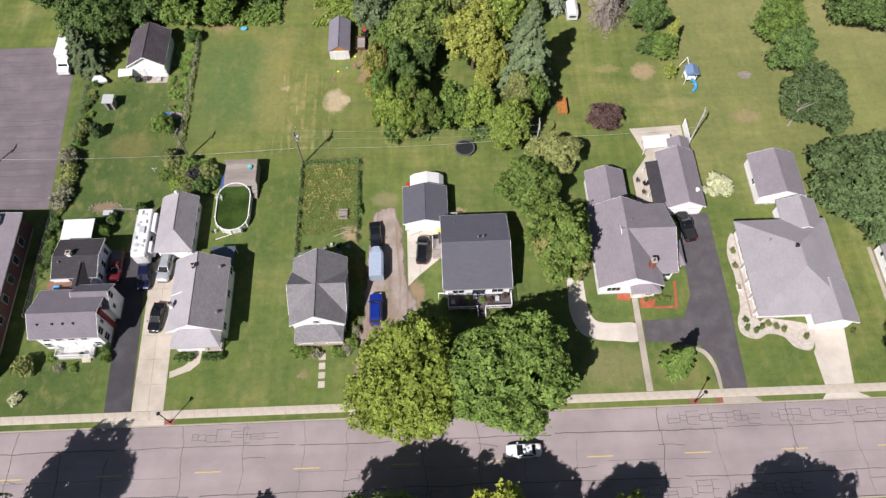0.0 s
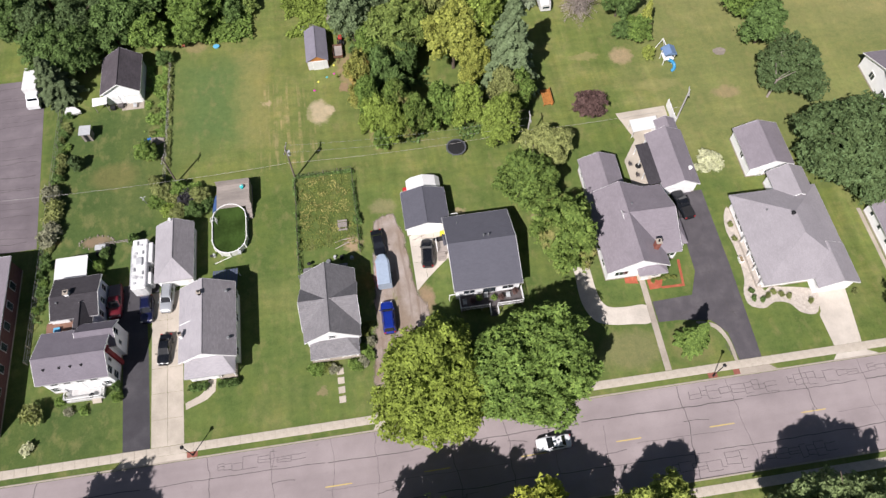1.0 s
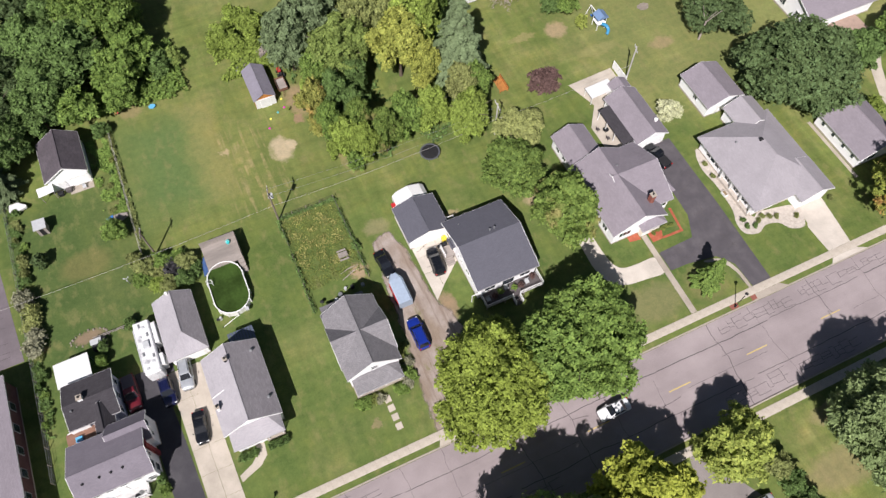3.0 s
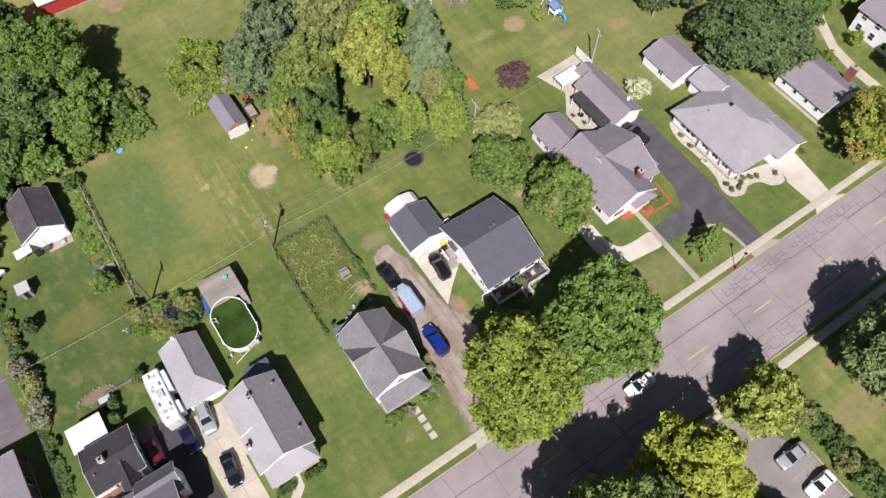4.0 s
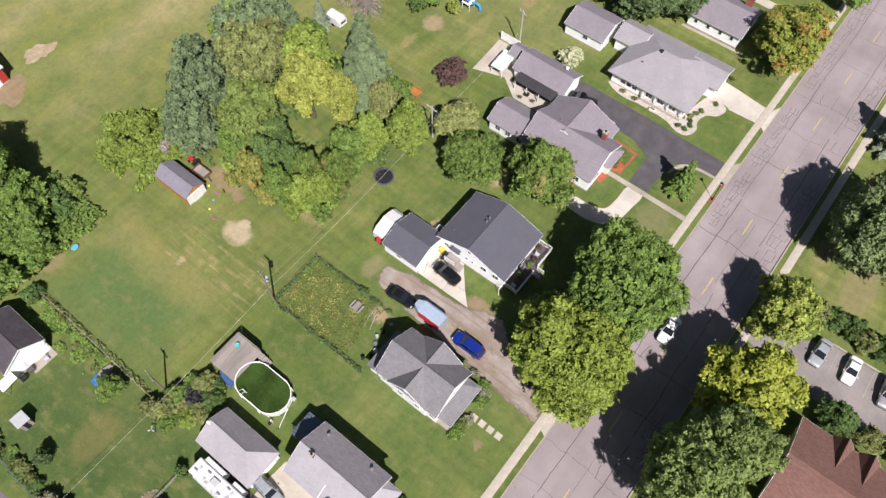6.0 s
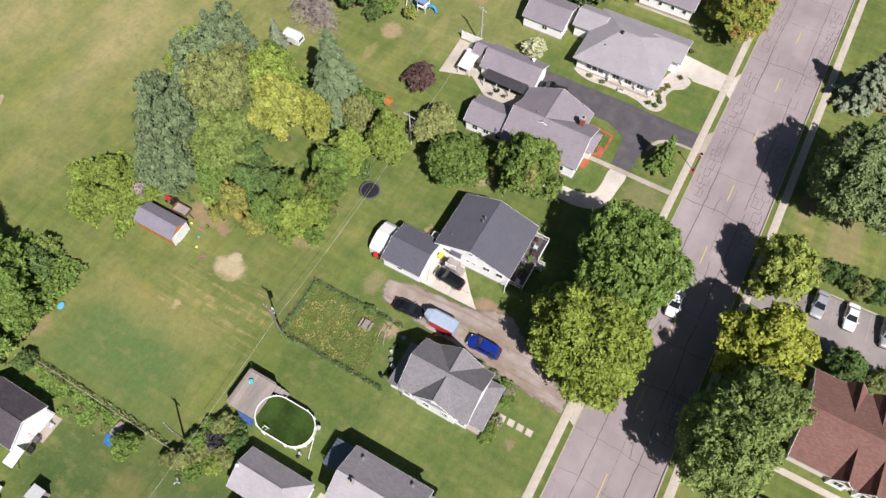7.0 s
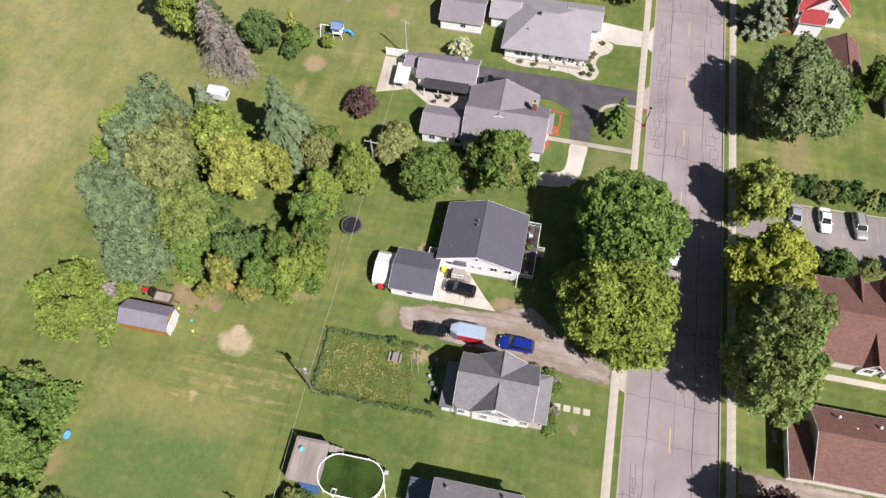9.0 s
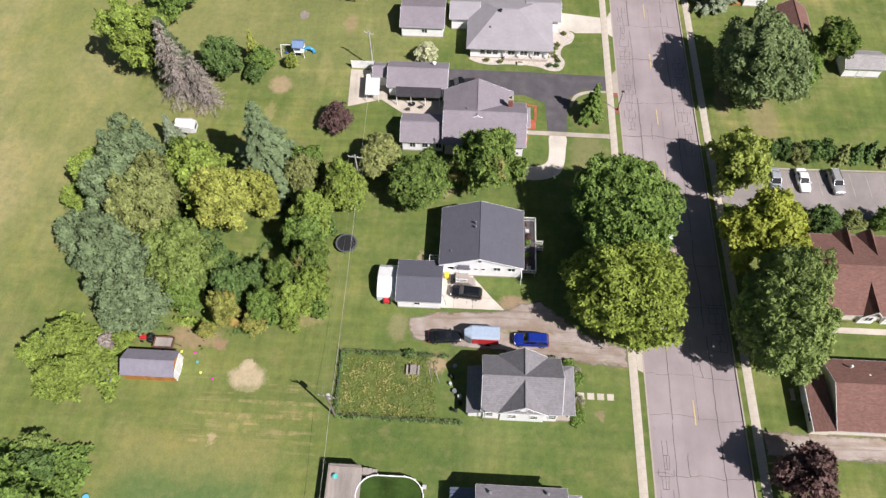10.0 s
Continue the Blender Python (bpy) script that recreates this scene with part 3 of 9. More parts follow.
def opening(T, side, at, along, z, w, h, kind="window", mat=None, rows=1, cols=2):
    """A window or door on a wall that faces side (S, N, E, W); at: the wall's face; along: its middle."""
    out = -1 if side in "SW" else 1
    def bx(a0, a1, d0, d1, z0, z1, bm):
        lo, hi = sorted((at + out * d0, at + out * d1))
        return box(a0, a1, lo, hi, z0, z1, bm) if side in "SN" else box(lo, hi, a0, a1, z0, z1, bm)
    fr = bmesh.new()
    t = 0.09
    for q in ((along - w / 2 - t, along + w / 2 + t, z + h, z + h + t), (along - w / 2 - t, along + w / 2 + t, z - t, z), (along - w / 2 - t, along - w / 2, z, z + h), (along + w / 2, along + w / 2 + t, z, z + h)):
        bx(q[0], q[1], -0.03, 0.06, q[2], q[3], fr)
    f = part(kind + "_frame" if kind != "window" else "window", fr, TRIM, T)
    if kind == "window":
        for i in range(cols):
            for j in range(rows):
                a = along - w / 2 + w * i / cols + 0.025
                c = z + h * j / rows + 0.025
                p = bmesh.new()
                bx(a, a + w / cols - 0.05, 0.004, 0.02, c, c + h / rows - 0.05, p)
                part("pane", p, GLASS, f)
        bars = bmesh.new()
        for i in range(1, cols):
            a = along - w / 2 + w * i / cols
            bx(a - 0.024, a + 0.024, 0.004, 0.045, z, z + h, bars)
        for j in range(1, rows):
            c = z + h * j / rows
            bx(along - w / 2, along + w / 2, 0.004, 0.04, c - 0.024, c + 0.024, bars)
        if cols * rows > 1:
            part("glazing_bar", bars, TRIM, f)
        else:
            bars.free()
    else:
        d = bmesh.new()
        bx(along - w / 2 + 0.01, along + w / 2 - 0.01, 0.004, 0.04, z, z + h - 0.01, d)
        dr = part("door" if kind == "door" else kind, d, mat or TRIM, f)
        if kind == "garage_door":
            for j in range(4):
                g = bmesh.new()
                bx(along - w / 2 + 0.06, along + w / 2 - 0.06, 0.041, 0.06, z + h * j / 4 + 0.04, z + h * (j + 1) / 4 - 0.04, g)
                part("panel", g, mat or TRIM, f)
        else:
            g = bmesh.new()
            bx(along + w / 2 - 0.14, along + w / 2 - 0.09, 0.041, 0.09, z + 0.98, z + 1.04, g)
            part("handle", g, CHROME, f)
    return f


def chimney(T, x, y, z0, z1, w=0.6, d=0.6, mat=None):
    c = part("chimney", box(x - w / 2, x + w / 2, y - d / 2, y + d / 2, z0, z1), mat or BRICK, T)
    part("cap", box(x - w / 2 - 0.07, x + w / 2 + 0.07, y - d / 2 - 0.07, y + d / 2 + 0.07, z1 + 0.003, z1 + 0.12), CONC_OLD, c)
    part("flue", disc(x, y, z1 + 0.123, z1 + 0.4, 0.13, 10), BLACK, c)


def vent(T, x, y, z0, z1, r=0.09, mat=None):
    v = part("vent_pipe", disc(x, y, z0, z1, r, 10), mat or STEEL, T)
    part("cowl", disc(x, y, z1 + 0.004, z1 + 0.12, r * 1.7, 10, None, r * 0.9), mat or STEEL, v)


def railing(T, pts, z, h=0.95, gap=0.16, mat=None, name="railing"):
    """Posts, top and bottom rail, and balusters, along straight stretches."""
    mat = mat or TRIM
    for a, b in zip(pts, pts[1:]):
        a, b = Vector((*a, z)), Vector((*b, z))
        d = (b - a)
        k = max(2, int(d.length / gap))
        r = bmesh.new()
        tube([a + Vector((0, 0, h)), b + Vector((0, 0, h))], 0.05, 6, r)
        rr = part(name, r, mat, T)
        part("bottom_rail", tube([a + Vector((0, 0, 0.12)), b + Vector((0, 0, 0.12))], 0.03, 6), mat, rr)
        for i in range(1, k):
            p = a + d * (i / k)
            part("baluster", box(p.x - 0.018, p.x + 0.018, p.y - 0.018, p.y + 0.018, z + 0.15, z + h - 0.05), mat, rr)
        for p in (a, b):
            part("post", box(p.x - 0.05, p.x + 0.05, p.y - 0.05, p.y + 0.05, z + 0.002, z + h + 0.09), mat, rr)


def flat(name, pts, z, mat, label, category, thick=0.1, kind="structure"):
    bm = slab([(x, y, z) for x, y in pts], thick)
    ob = part(name, bm, mat)
    return tagged(ob, label, category, "", kind)


def soft_outline(pts, steps=6):
    """A closed rounded outline through corner points."""
    out = []
    k = len(pts)
    for i in range(k):
        p0, p1, p2, p3 = (Vector(pts[(i + j - 1) % k]) for j in range(4))
        for s in range(steps):
            t = s / steps
            out.append(tuple(0.5 * ((2 * p1) + (p2 - p0) * t + (2 * p0 - 5 * p1 + 4 * p2 - p3) * t * t + (3 * p1 - p0 - 3 * p2 + p3) * t ** 3)))
    return out


def ragged(cx, cy, rx, ry, seed, k=36, rough=0.22):
    rnd = random.Random(seed)
    ph = [rnd.uniform(0, 6.28) for _ in range(6)]
    out = []
    for i in range(k):
        a = 2 * math.pi * i / k
        r = 1 + rough * (math.sin(2 * a + ph[0]) * 0.5 + math.sin(3 * a + ph[1]) * 0.45 + math.sin(5 * a + ph[2]) * 0.35 + math.sin(9 * a + ph[3]) * 0.25)
        out.append((cx + rx * r * math.cos(a), cy + ry * r * math.sin(a)))
    return out

# ---- plants ----
def tri_mesh(name, corners, mat):
    """One mesh of loose triangles: corners is an array of n x 3 points."""
    n = len(corners)
    me = bpy.data.meshes.new(name)
    me.vertices.add(n * 3)
    me.vertices.foreach_set("co", corners.astype(np.float32).ravel())
    me.loops.add(n * 3)
    me.loops.foreach_set("vertex_index", np.arange(n * 3, dtype=np.int32))
    me.polygons.add(n)
    me.polygons.foreach_set("loop_start", (np.arange(n) * 3).astype(np.int32))
    me.polygons.foreach_set("loop_total", np.full(n, 3, np.int32))
    me.update(calc_edges=True)
    me.validate()
    me.materials.append(mat)
    return me


def leaf_mesh(name, pos, nor, size, mat, rng, droop=0.0, long=1.25, tilt=1.0):
    """One mesh of many small leaves: pointed blades at pos, facing about nor."""
    n = len(pos)
    nor = nor + rng.normal(0, tilt * 0.30, (n, 3))
    nor /= np.linalg.norm(nor, axis=1)[:, None] + 1e-9
    ref = rng.normal(0, 1, (n, 3))
    u = np.cross(nor, ref)
    u /= np.linalg.norm(u, axis=1)[:, None] + 1e-9
    v = np.cross(nor, u)
    s = (size * rng.uniform(0.65, 1.35, n))[:, None]
    a = pos - u * s * 0.45 * long + v * s * 0.52
    b = pos - u * s * 0.45 * long - v * s * 0.52
    c = pos + u * s * 0.75 * long - np.array([0, 0, droop]) * s
    return tri_mesh(name, np.stack([a, b, c], 1).reshape(-1, 3, 3), mat)


def twig_mesh(name, start, end, width, mat, rng):
    """One mesh of many bare twigs: slim blades that taper from start to end."""
    d = end - start
    side = np.cross(d, rng.normal(0, 1, d.shape))
    side /= np.linalg.norm(side, axis=1)[:, None] + 1e-9
    w = np.asarray(width).reshape(-1, 1) / 2
    return tri_mesh(name, np.stack([start + side * w, start - side * w, end], 1), mat)


def sphere_dirs(n, rng, low=-1.0):
    z = rng.uniform(low, 1, n)
    a = rng.uniform(0, 2 * np.pi, n)
    r = np.sqrt(np.maximum(0, 1 - z * z))
    return np.stack([r * np.cos(a), r * np.sin(a), z], 1)


def lobed_crown(R, H, lobes, leaves, seed, leaf=0.34, spread=0.95, squash=0.8, taper=0.0, low=-0.78, core=0.5, rough=1.0):
    """Leaf places on a heap of rounded boughs: a crown of radius R and height H whose foot is at z = 0.
    taper: how far it narrows to the top; rough: how unevenly the boughs stand out."""
    rng = np.random.default_rng(seed)
    lobes = int(lobes * 4.6)
    d = sphere_dirs(lobes, rng, low)
    rl = R * rng.uniform(0.085, 0.20, lobes)
    ph = rng.uniform(0, 6.28, 4)
    az = np.arctan2(d[:, 1], d[:, 0])
    swell = 1 + rough * (0.09 * np.sin(2 * az + ph[0]) + 0.08 * np.sin(3 * az + ph[1]) + 0.06 * np.sin(5 * az + ph[2]) + 0.08 * np.sin(4 * d[:, 2] + 2 * az + ph[3]))
    rad = ((0.98 - rough * 0.40 * rng.uniform(0.0, 1.0, lobes) ** 1.5) * swell)[:, None]
    d[:, :2] *= np.maximum(1.0, 1.0 / (0.35 + np.hypot(d[:, 0], d[:, 1])))[:, None] ** np.where(d[:, 2] < 0, 0.8, 0.0)[:, None]
    cen = d * rad * np.array([R * spread, R * spread, H / 2])
    cen *= (1 - 0.75 * rl / R)[:, None]
    inner = sphere_dirs(7, rng, -0.6) * np.array([R, R, H / 2]) * 0.3
    cen = np.vstack([cen, inner])
    rl = np.append(rl, np.full(7, R * core * 0.5))
    if taper:
        f = (1 - taper * np.clip(cen[:, 2] / H + 0.5, 0, 1))
        cen[:, :2] *= f[:, None]
        rl = rl * (0.45 + 0.55 * f)
    share = rl ** 2
    share[-7:] *= 0.35
    share /= share.sum()
    flat_k = squash * 0.78
    P, N = [], []
    per = 11
    for i in range(len(rl)):
        # each bough carries overlapping sprays, and each spray is a tilted pad of leaves
        k = max(3, int(leaves * 1.5 * share[i] / per))
        q = sphere_dirs(k, rng, -0.5)
        ang = np.arctan2(q[:, 1:2], q[:, :1])
        fray = 1 + 0.12 * np.sin(ang * 5 + i) + 0.10 * np.sin(ang * 9 + 3 * i) * (q[:, 2:3] < 0.5)
        depth = np.where(rng.uniform(0, 1, (k, 1)) < 0.8, rng.uniform(0.80, 1.10, (k, 1)), rng.uniform(0.6, 1.38, (k, 1)))
        mid = cen[i] + q * rl[i] * fray * depth * np.array([1, 1, flat_k])
        keep = np.ones(k, bool)
        near = np.nonzero(np.linalg.norm(cen - cen[i], axis=1) < rl + rl[i] * 1.4)[0]
        for j in near:
            if j != i:
                e = (mid - cen[j]) / np.array([1, 1, flat_k])
                keep &= np.linalg.norm(e, axis=1) > rl[j] * 0.78
        mid, q = mid[keep], q[keep]
        k = len(mid)
        up = q * 0.75 + np.array([0, 0, 0.4]) + rng.normal(0, 0.36, (k, 3))
        up /= np.linalg.norm(up, axis=1)[:, None] + 1e-9
        a = np.cross(up, rng.normal(0, 1, (k, 3)))
        a /= np.linalg.norm(a, axis=1)[:, None] + 1e-9
        b = np.cross(up, a)
        reach = (leaf * rng.uniform(0.7, 1.7, k))[:, None, None]
        g = rng.normal(0, 0.62, (k, per, 3))
        p = mid[:, None] + reach * (g[..., :1] * a[:, None] * 1.35 + g[..., 1:2] * b[:, None] * 0.8 + g[..., 2:] * up[:, None] * 0.16)
        p[..., 2] -= 0.22 * (reach * (g[..., :1] ** 2))[..., 0]
        P.append(p.reshape(-1, 3))
        N.append(np.repeat(up, per, axis=0))
    P, N = np.vstack(P), np.vstack(N)
    P[:, 2] += H / 2
    return P, N, rng


def conifer_places(R, H, leaves, seed, ragged_edge=0.3):
    rng = np.random.default_rng(seed)
    tiers = int(H / 0.62)
    P, N = [], []
    for i in range(tiers):
        f = (i + 0.5) / tiers
        z = H * f
        rr = R * (1 - f) ** 0.8 * rng.uniform(0.85, 1.08) + 0.12
        arms = max(5, int(13 * (1 - f) + 4))
        k = max(6, int(leaves * (1 - f + 0.06) * 2 / tiers / arms))
        for a in rng.uniform(0, 2 * np.pi) + np.arange(arms) * 2 * np.pi / arms + rng.normal(0, 0.2, arms):
            ln = rr * rng.uniform(1 - ragged_edge, 1 + ragged_edge * 0.5)
            t = rng.uniform(0.12, 1.0, k) ** 0.75
            side = rng.normal(0, 0.16, k) * ln * (1.1 - t) + rng.normal(0, 0.05, k)
            x = np.cos(a) * t * ln - np.sin(a) * side
            y = np.sin(a) * t * ln + np.cos(a) * side
            zz = z - 0.22 * t * t * ln + rng.normal(0, 0.08, k)
            P.append(np.stack([x, y, zz], 1))
            N.append(np.stack([np.cos(a) * 0.35 * np.ones(k), np.sin(a) * 0.35 * np.ones(k), np.ones(k)], 1))
    P, N = np.vstack(P), np.vstack(N)
    ok = P[:, 2] > 0.05
    return P[ok], N[ok], rng


def bare_conifer(R, H, seed):
    """Twigs of a dead spruce: drooping arms in tiers, each hung with fine side twigs."""
    rng = np.random.default_rng(seed)
    S, E, W = [], [], []
    tiers = int(H / 0.36)
    for i in range(tiers):
        f = (i + 0.5) / tiers
        z = H * (0.04 + 0.96 * f)
        arms = max(4, int(12 * (1 - f) + 4))
        for a in rng.uniform(0, 6.28, arms):
            ln = (R * (1 - f) ** 0.75 + 0.2) * rng.uniform(0.55, 1.1)
            d = np.array([np.cos(a), np.sin(a), 0.0])
            at = lambda t: d * ln * t + np.array([0, 0, z + 0.10 * ln * t - 0.42 * ln * t * t])
            for t0, t1 in ((0, 0.4), (0.4, 0.75), (0.75, 1.05)):
                S.append(at(t0)); E.append(at(t1 + 0.05)); W.append(0.10 * (1.1 - t0))
            for t in rng.uniform(0.15, 1.0, 13):
                g = rng.choice((-1, 1)) * rng.uniform(0.6, 1.2)
                v = np.array([np.cos(a + g), np.sin(a + g), rng.uniform(-0.7, 0.0)]) * rng.uniform(0.25, 0.8) * (0.5 + 0.14 * ln)
                S.append(at(t)); E.append(at(t) + v); W.append(0.085)
    return np.array(S), np.array(E), np.array(W), rng


def trunk_mesh(h, r, R, seed, limbs=7, top=None):
    rnd = random.Random(seed)
    bm = bmesh.new()
    tube([(0, 0, -0.25), (0.05, 0.03, h * 0.35), (-0.05, 0.06, h * 0.7), (0.04, 0, h)], r * 1.25, 9, bm, r * 0.45)
    for i in range(limbs):
        a = 2 * math.pi * i / limbs + rnd.uniform(-0.4, 0.4)
        z = h * rnd.uniform(0.45, 0.92)
        ln = R * rnd.uniform(0.5, 0.8)
        tube([(0, 0, z), (math.cos(a) * ln * 0.5, math.sin(a) * ln * 0.5, z + ln * 0.35), (math.cos(a) * ln, math.sin(a) * ln, z + ln * 0.6)], r * 0.42, 6, bm, r * 0.1)
    me = bpy.data.meshes.new("trunk")
    bm.to_mesh(me)
    bm.free()
    me.materials.append(BARK)
    return me


TREE_SHAPES = {}


def tree_shape(kind):
    """Meshes of a kind, made once: crown (foot at 0), trunk, radius, clear stem and crown height."""
    if kind in TREE_SHAPES:
        return TREE_SHAPES[kind]
    spec = {
        # kind: (R, crown height, clear stem, lobes, leaves, leaf size, seed, taper, roughness)
        "maple_big": (8.0, 12.0, 2.0, 46, 40000, 0.27, 11, 0.15, 1.4),
        "maple_big_b": (8.0, 12.0, 2.0, 42, 40000, 0.27, 12, 0.15, 1.4),
        "road_maple": (8.0, 12.0, 2.0, 60, 80000, 0.24, 11, 0.0, 0.9),
        "road_maple_b": (8.0, 12.0, 2.0, 52, 76000, 0.24, 12, 0.0, 0.9),
        "maple": (4.5, 7.4, 1.2, 26, 20000, 0.232, 21, 0.22, 1.35),
        "maple_b": (4.5, 7.4, 1.2, 23, 20000, 0.232, 22, 0.22, 1.35),
        "maple_c": (4.5, 7.4, 1.2, 29, 20000, 0.232, 23, 0.22, 1.35),
        "soft": (5.5, 9.0, 1.0, 40, 29000, 0.235, 24, 0.28, 1.25),
        "soft_b": (5.5, 9.0, 1.0, 36, 29000, 0.235, 25, 0.28, 1.25),
        "cone": (4.5, 9.0, 0.8, 34, 24000, 0.2, 27, 0.55, 0.7),
        "small": (2.2, 3.7, 0.4, 16, 6400, 0.178, 31, 0.1, 1.1),
        "small_b": (2.2, 3.7, 0.4, 20, 6400, 0.178, 32, 0.1, 1.1),
        "shrub": (1.0, 1.35, 0.05, 12, 1500, 0.14, 41, 0.0, 1.1),
        "shrub_b": (1.0, 1.35, 0.05, 10, 1500, 0.14, 42, 0.0, 1.1),
    }
    if kind in spec:
        R, H, stem, lobes, leaves, leaf, seed, taper, rough = spec[kind]
        P, N, rng = lobed_crown(R, H, lobes, leaves, seed, leaf, taper=taper, rough=rough)
        crown = leaf_mesh("crown", P, N, leaf, L_GREEN, rng)
        trunk = trunk_mesh(stem + H * 0.6, R * 0.045 + 0.03, R, seed)
        got = (crown, trunk, R, stem, H)
    elif kind == "willow":
        P, N, rng = lobed_crown(6.5, 11.0, 50, 68000, 51, 0.2, 0.95, 1.0, rough=1.15)
        crown = leaf_mesh("crown", P, N, 0.18, L_WILLOW, rng, droop=0.7, long=1.9)
        got = (crown, trunk_mesh(9, 0.36, 6.5, 51), 6.5, 1.8, 11.0)
    elif kind == "dead":
        S, E, W, rng = bare_conifer(3.6, 12.0, 63)
        got = (twig_mesh("crown", S, E, W, L_TWIG, rng), trunk_mesh(11.8, 0.2, 1.8, 63, 3), 3.6, 0.35, 12.0)
    else:
        R, H, leaves, seed = {"spruce": (2.6, 8.0, 13000, 61), "pine": (4.2, 12.0, 28000, 62)}[kind]
        P, N, rng = conifer_places(R, H, leaves, seed, 0.3 if kind != "pine" else 0.45)
        crown = leaf_mesh("crown", P, N, 0.22 if kind == "spruce" else 0.29, L_SPRUCE, rng, 0.25, 1.5, 0.7)
        got = (crown, trunk_mesh(H * 0.96, 0.2, R * 0.5, seed, 5), R, 0.35, H)
    TREE_SHAPES[kind] = got
    return got


def plant(name, kind, x, y, R, H, leaves, label, category, group="", turn=None, trunk=True, lean=(0, 0), low=None):
    """low: the height of the crown's foot, where it differs from the kind's own."""
    crown, stem, r0, s0, h0 = tree_shape(kind)
    rnd = random.Random(int(x * 131 + y * 17))
    T = thing(name, x, y, 0, label, category, group)
    T.matrix_world = pose(x, y, 0, lean[0], lean[1], rnd.uniform(0, 360) if turn is None else turn)
    k = H / (s0 + h0)
    foot = s0 * k if low is None else low
    for nm, me, mat, z, sz in (("crown", crown, leaves, foot, (H - foot) / h0), ("trunk", stem, BARK, 0, k)):
        if nm == "trunk" and not trunk:
            continue
        ob = new(nm, me)
        ob.parent = T
        ob.location = (0, 0, z)
        ob.scale = (R / r0, R / r0, sz)
        ob.material_slots[0].link = "OBJECT"
        ob.material_slots[0].material = mat
    return T

# ---- ground, road, pavements ----
RW0, RW1, RZ = -14.6, -2.25, -0.13


def ground():
    """One stepped sheet of turf: it dips by a kerb's height under the road."""
    me = bpy.data.meshes.new("ground")
    ys = [-1500, -400, -120, -60, RW0, RW0 + 0.001, RW1 - 0.001, RW1, 60, 120, 400, 1500]
    zs = [0, 0, 0, 0, 0, RZ - 0.02, RZ - 0.02, 0, 0, 0, 0, 0]
    xs = [-1500, -400, -120, -60, 0, 60, 120, 400, 1500]
    v = [(x, y, z) for x in xs for y, z in zip(ys, zs)]
    k = len(ys)
    f = [(i * k + j, (i + 1) * k + j, (i + 1) * k + j + 1, i * k + j + 1) for i in range(len(xs) - 1) for j in range(k - 1)]
    me.from_pydata(v, [], f)
    me.materials.append(LAWN)
    return tagged(new("ground", me), "mown green lawn with dry patches and paler hay field", "ground", "", "structure")


ground()
flat("road", [(-400, RW0 + 0.02), (400, RW0 + 0.02), (400, RW1 - 0.02), (-400, RW1 - 0.02)], RZ, ROAD, "worn pale grey asphalt road with sealed cracks", "road", 0.03)


def ribbon(bm, pts, w, z):
    """A flat strip of sealant along a wandering line."""
    prev = None
    for i, p in enumerate(pts):
        a, b = Vector(pts[max(0, i - 1)]), Vector(pts[min(len(pts) - 1, i + 1)])
        d = (b - a).normalized()
        s = Vector((-d.y, d.x)) * w / 2
        q = Vector(p)
        cur = (bm.verts.new((q.x + s.x, q.y + s.y, z)), bm.verts.new((q.x - s.x, q.y - s.y, z)))
        if prev:
            bm.faces.new((prev[0], prev[1], cur[1], cur[0]))
        prev = cur


def wander(x0, y0, x1, y1, amp, step, rnd):
    n = max(2, int(math.hypot(x1 - x0, y1 - y0) / step))
    off, out = 0.0, []
    nx, ny = -(y1 - y0), x1 - x0
    ln = math.hypot(nx, ny)
    for i in range(n + 1):
        t = i / n
        off = off * 0.8 + rnd.uniform(-amp, amp)
        out.append((x0 + (x1 - x0) * t + nx / ln * off, y0 + (y1 - y0) * t + ny / ln * off))
    return out


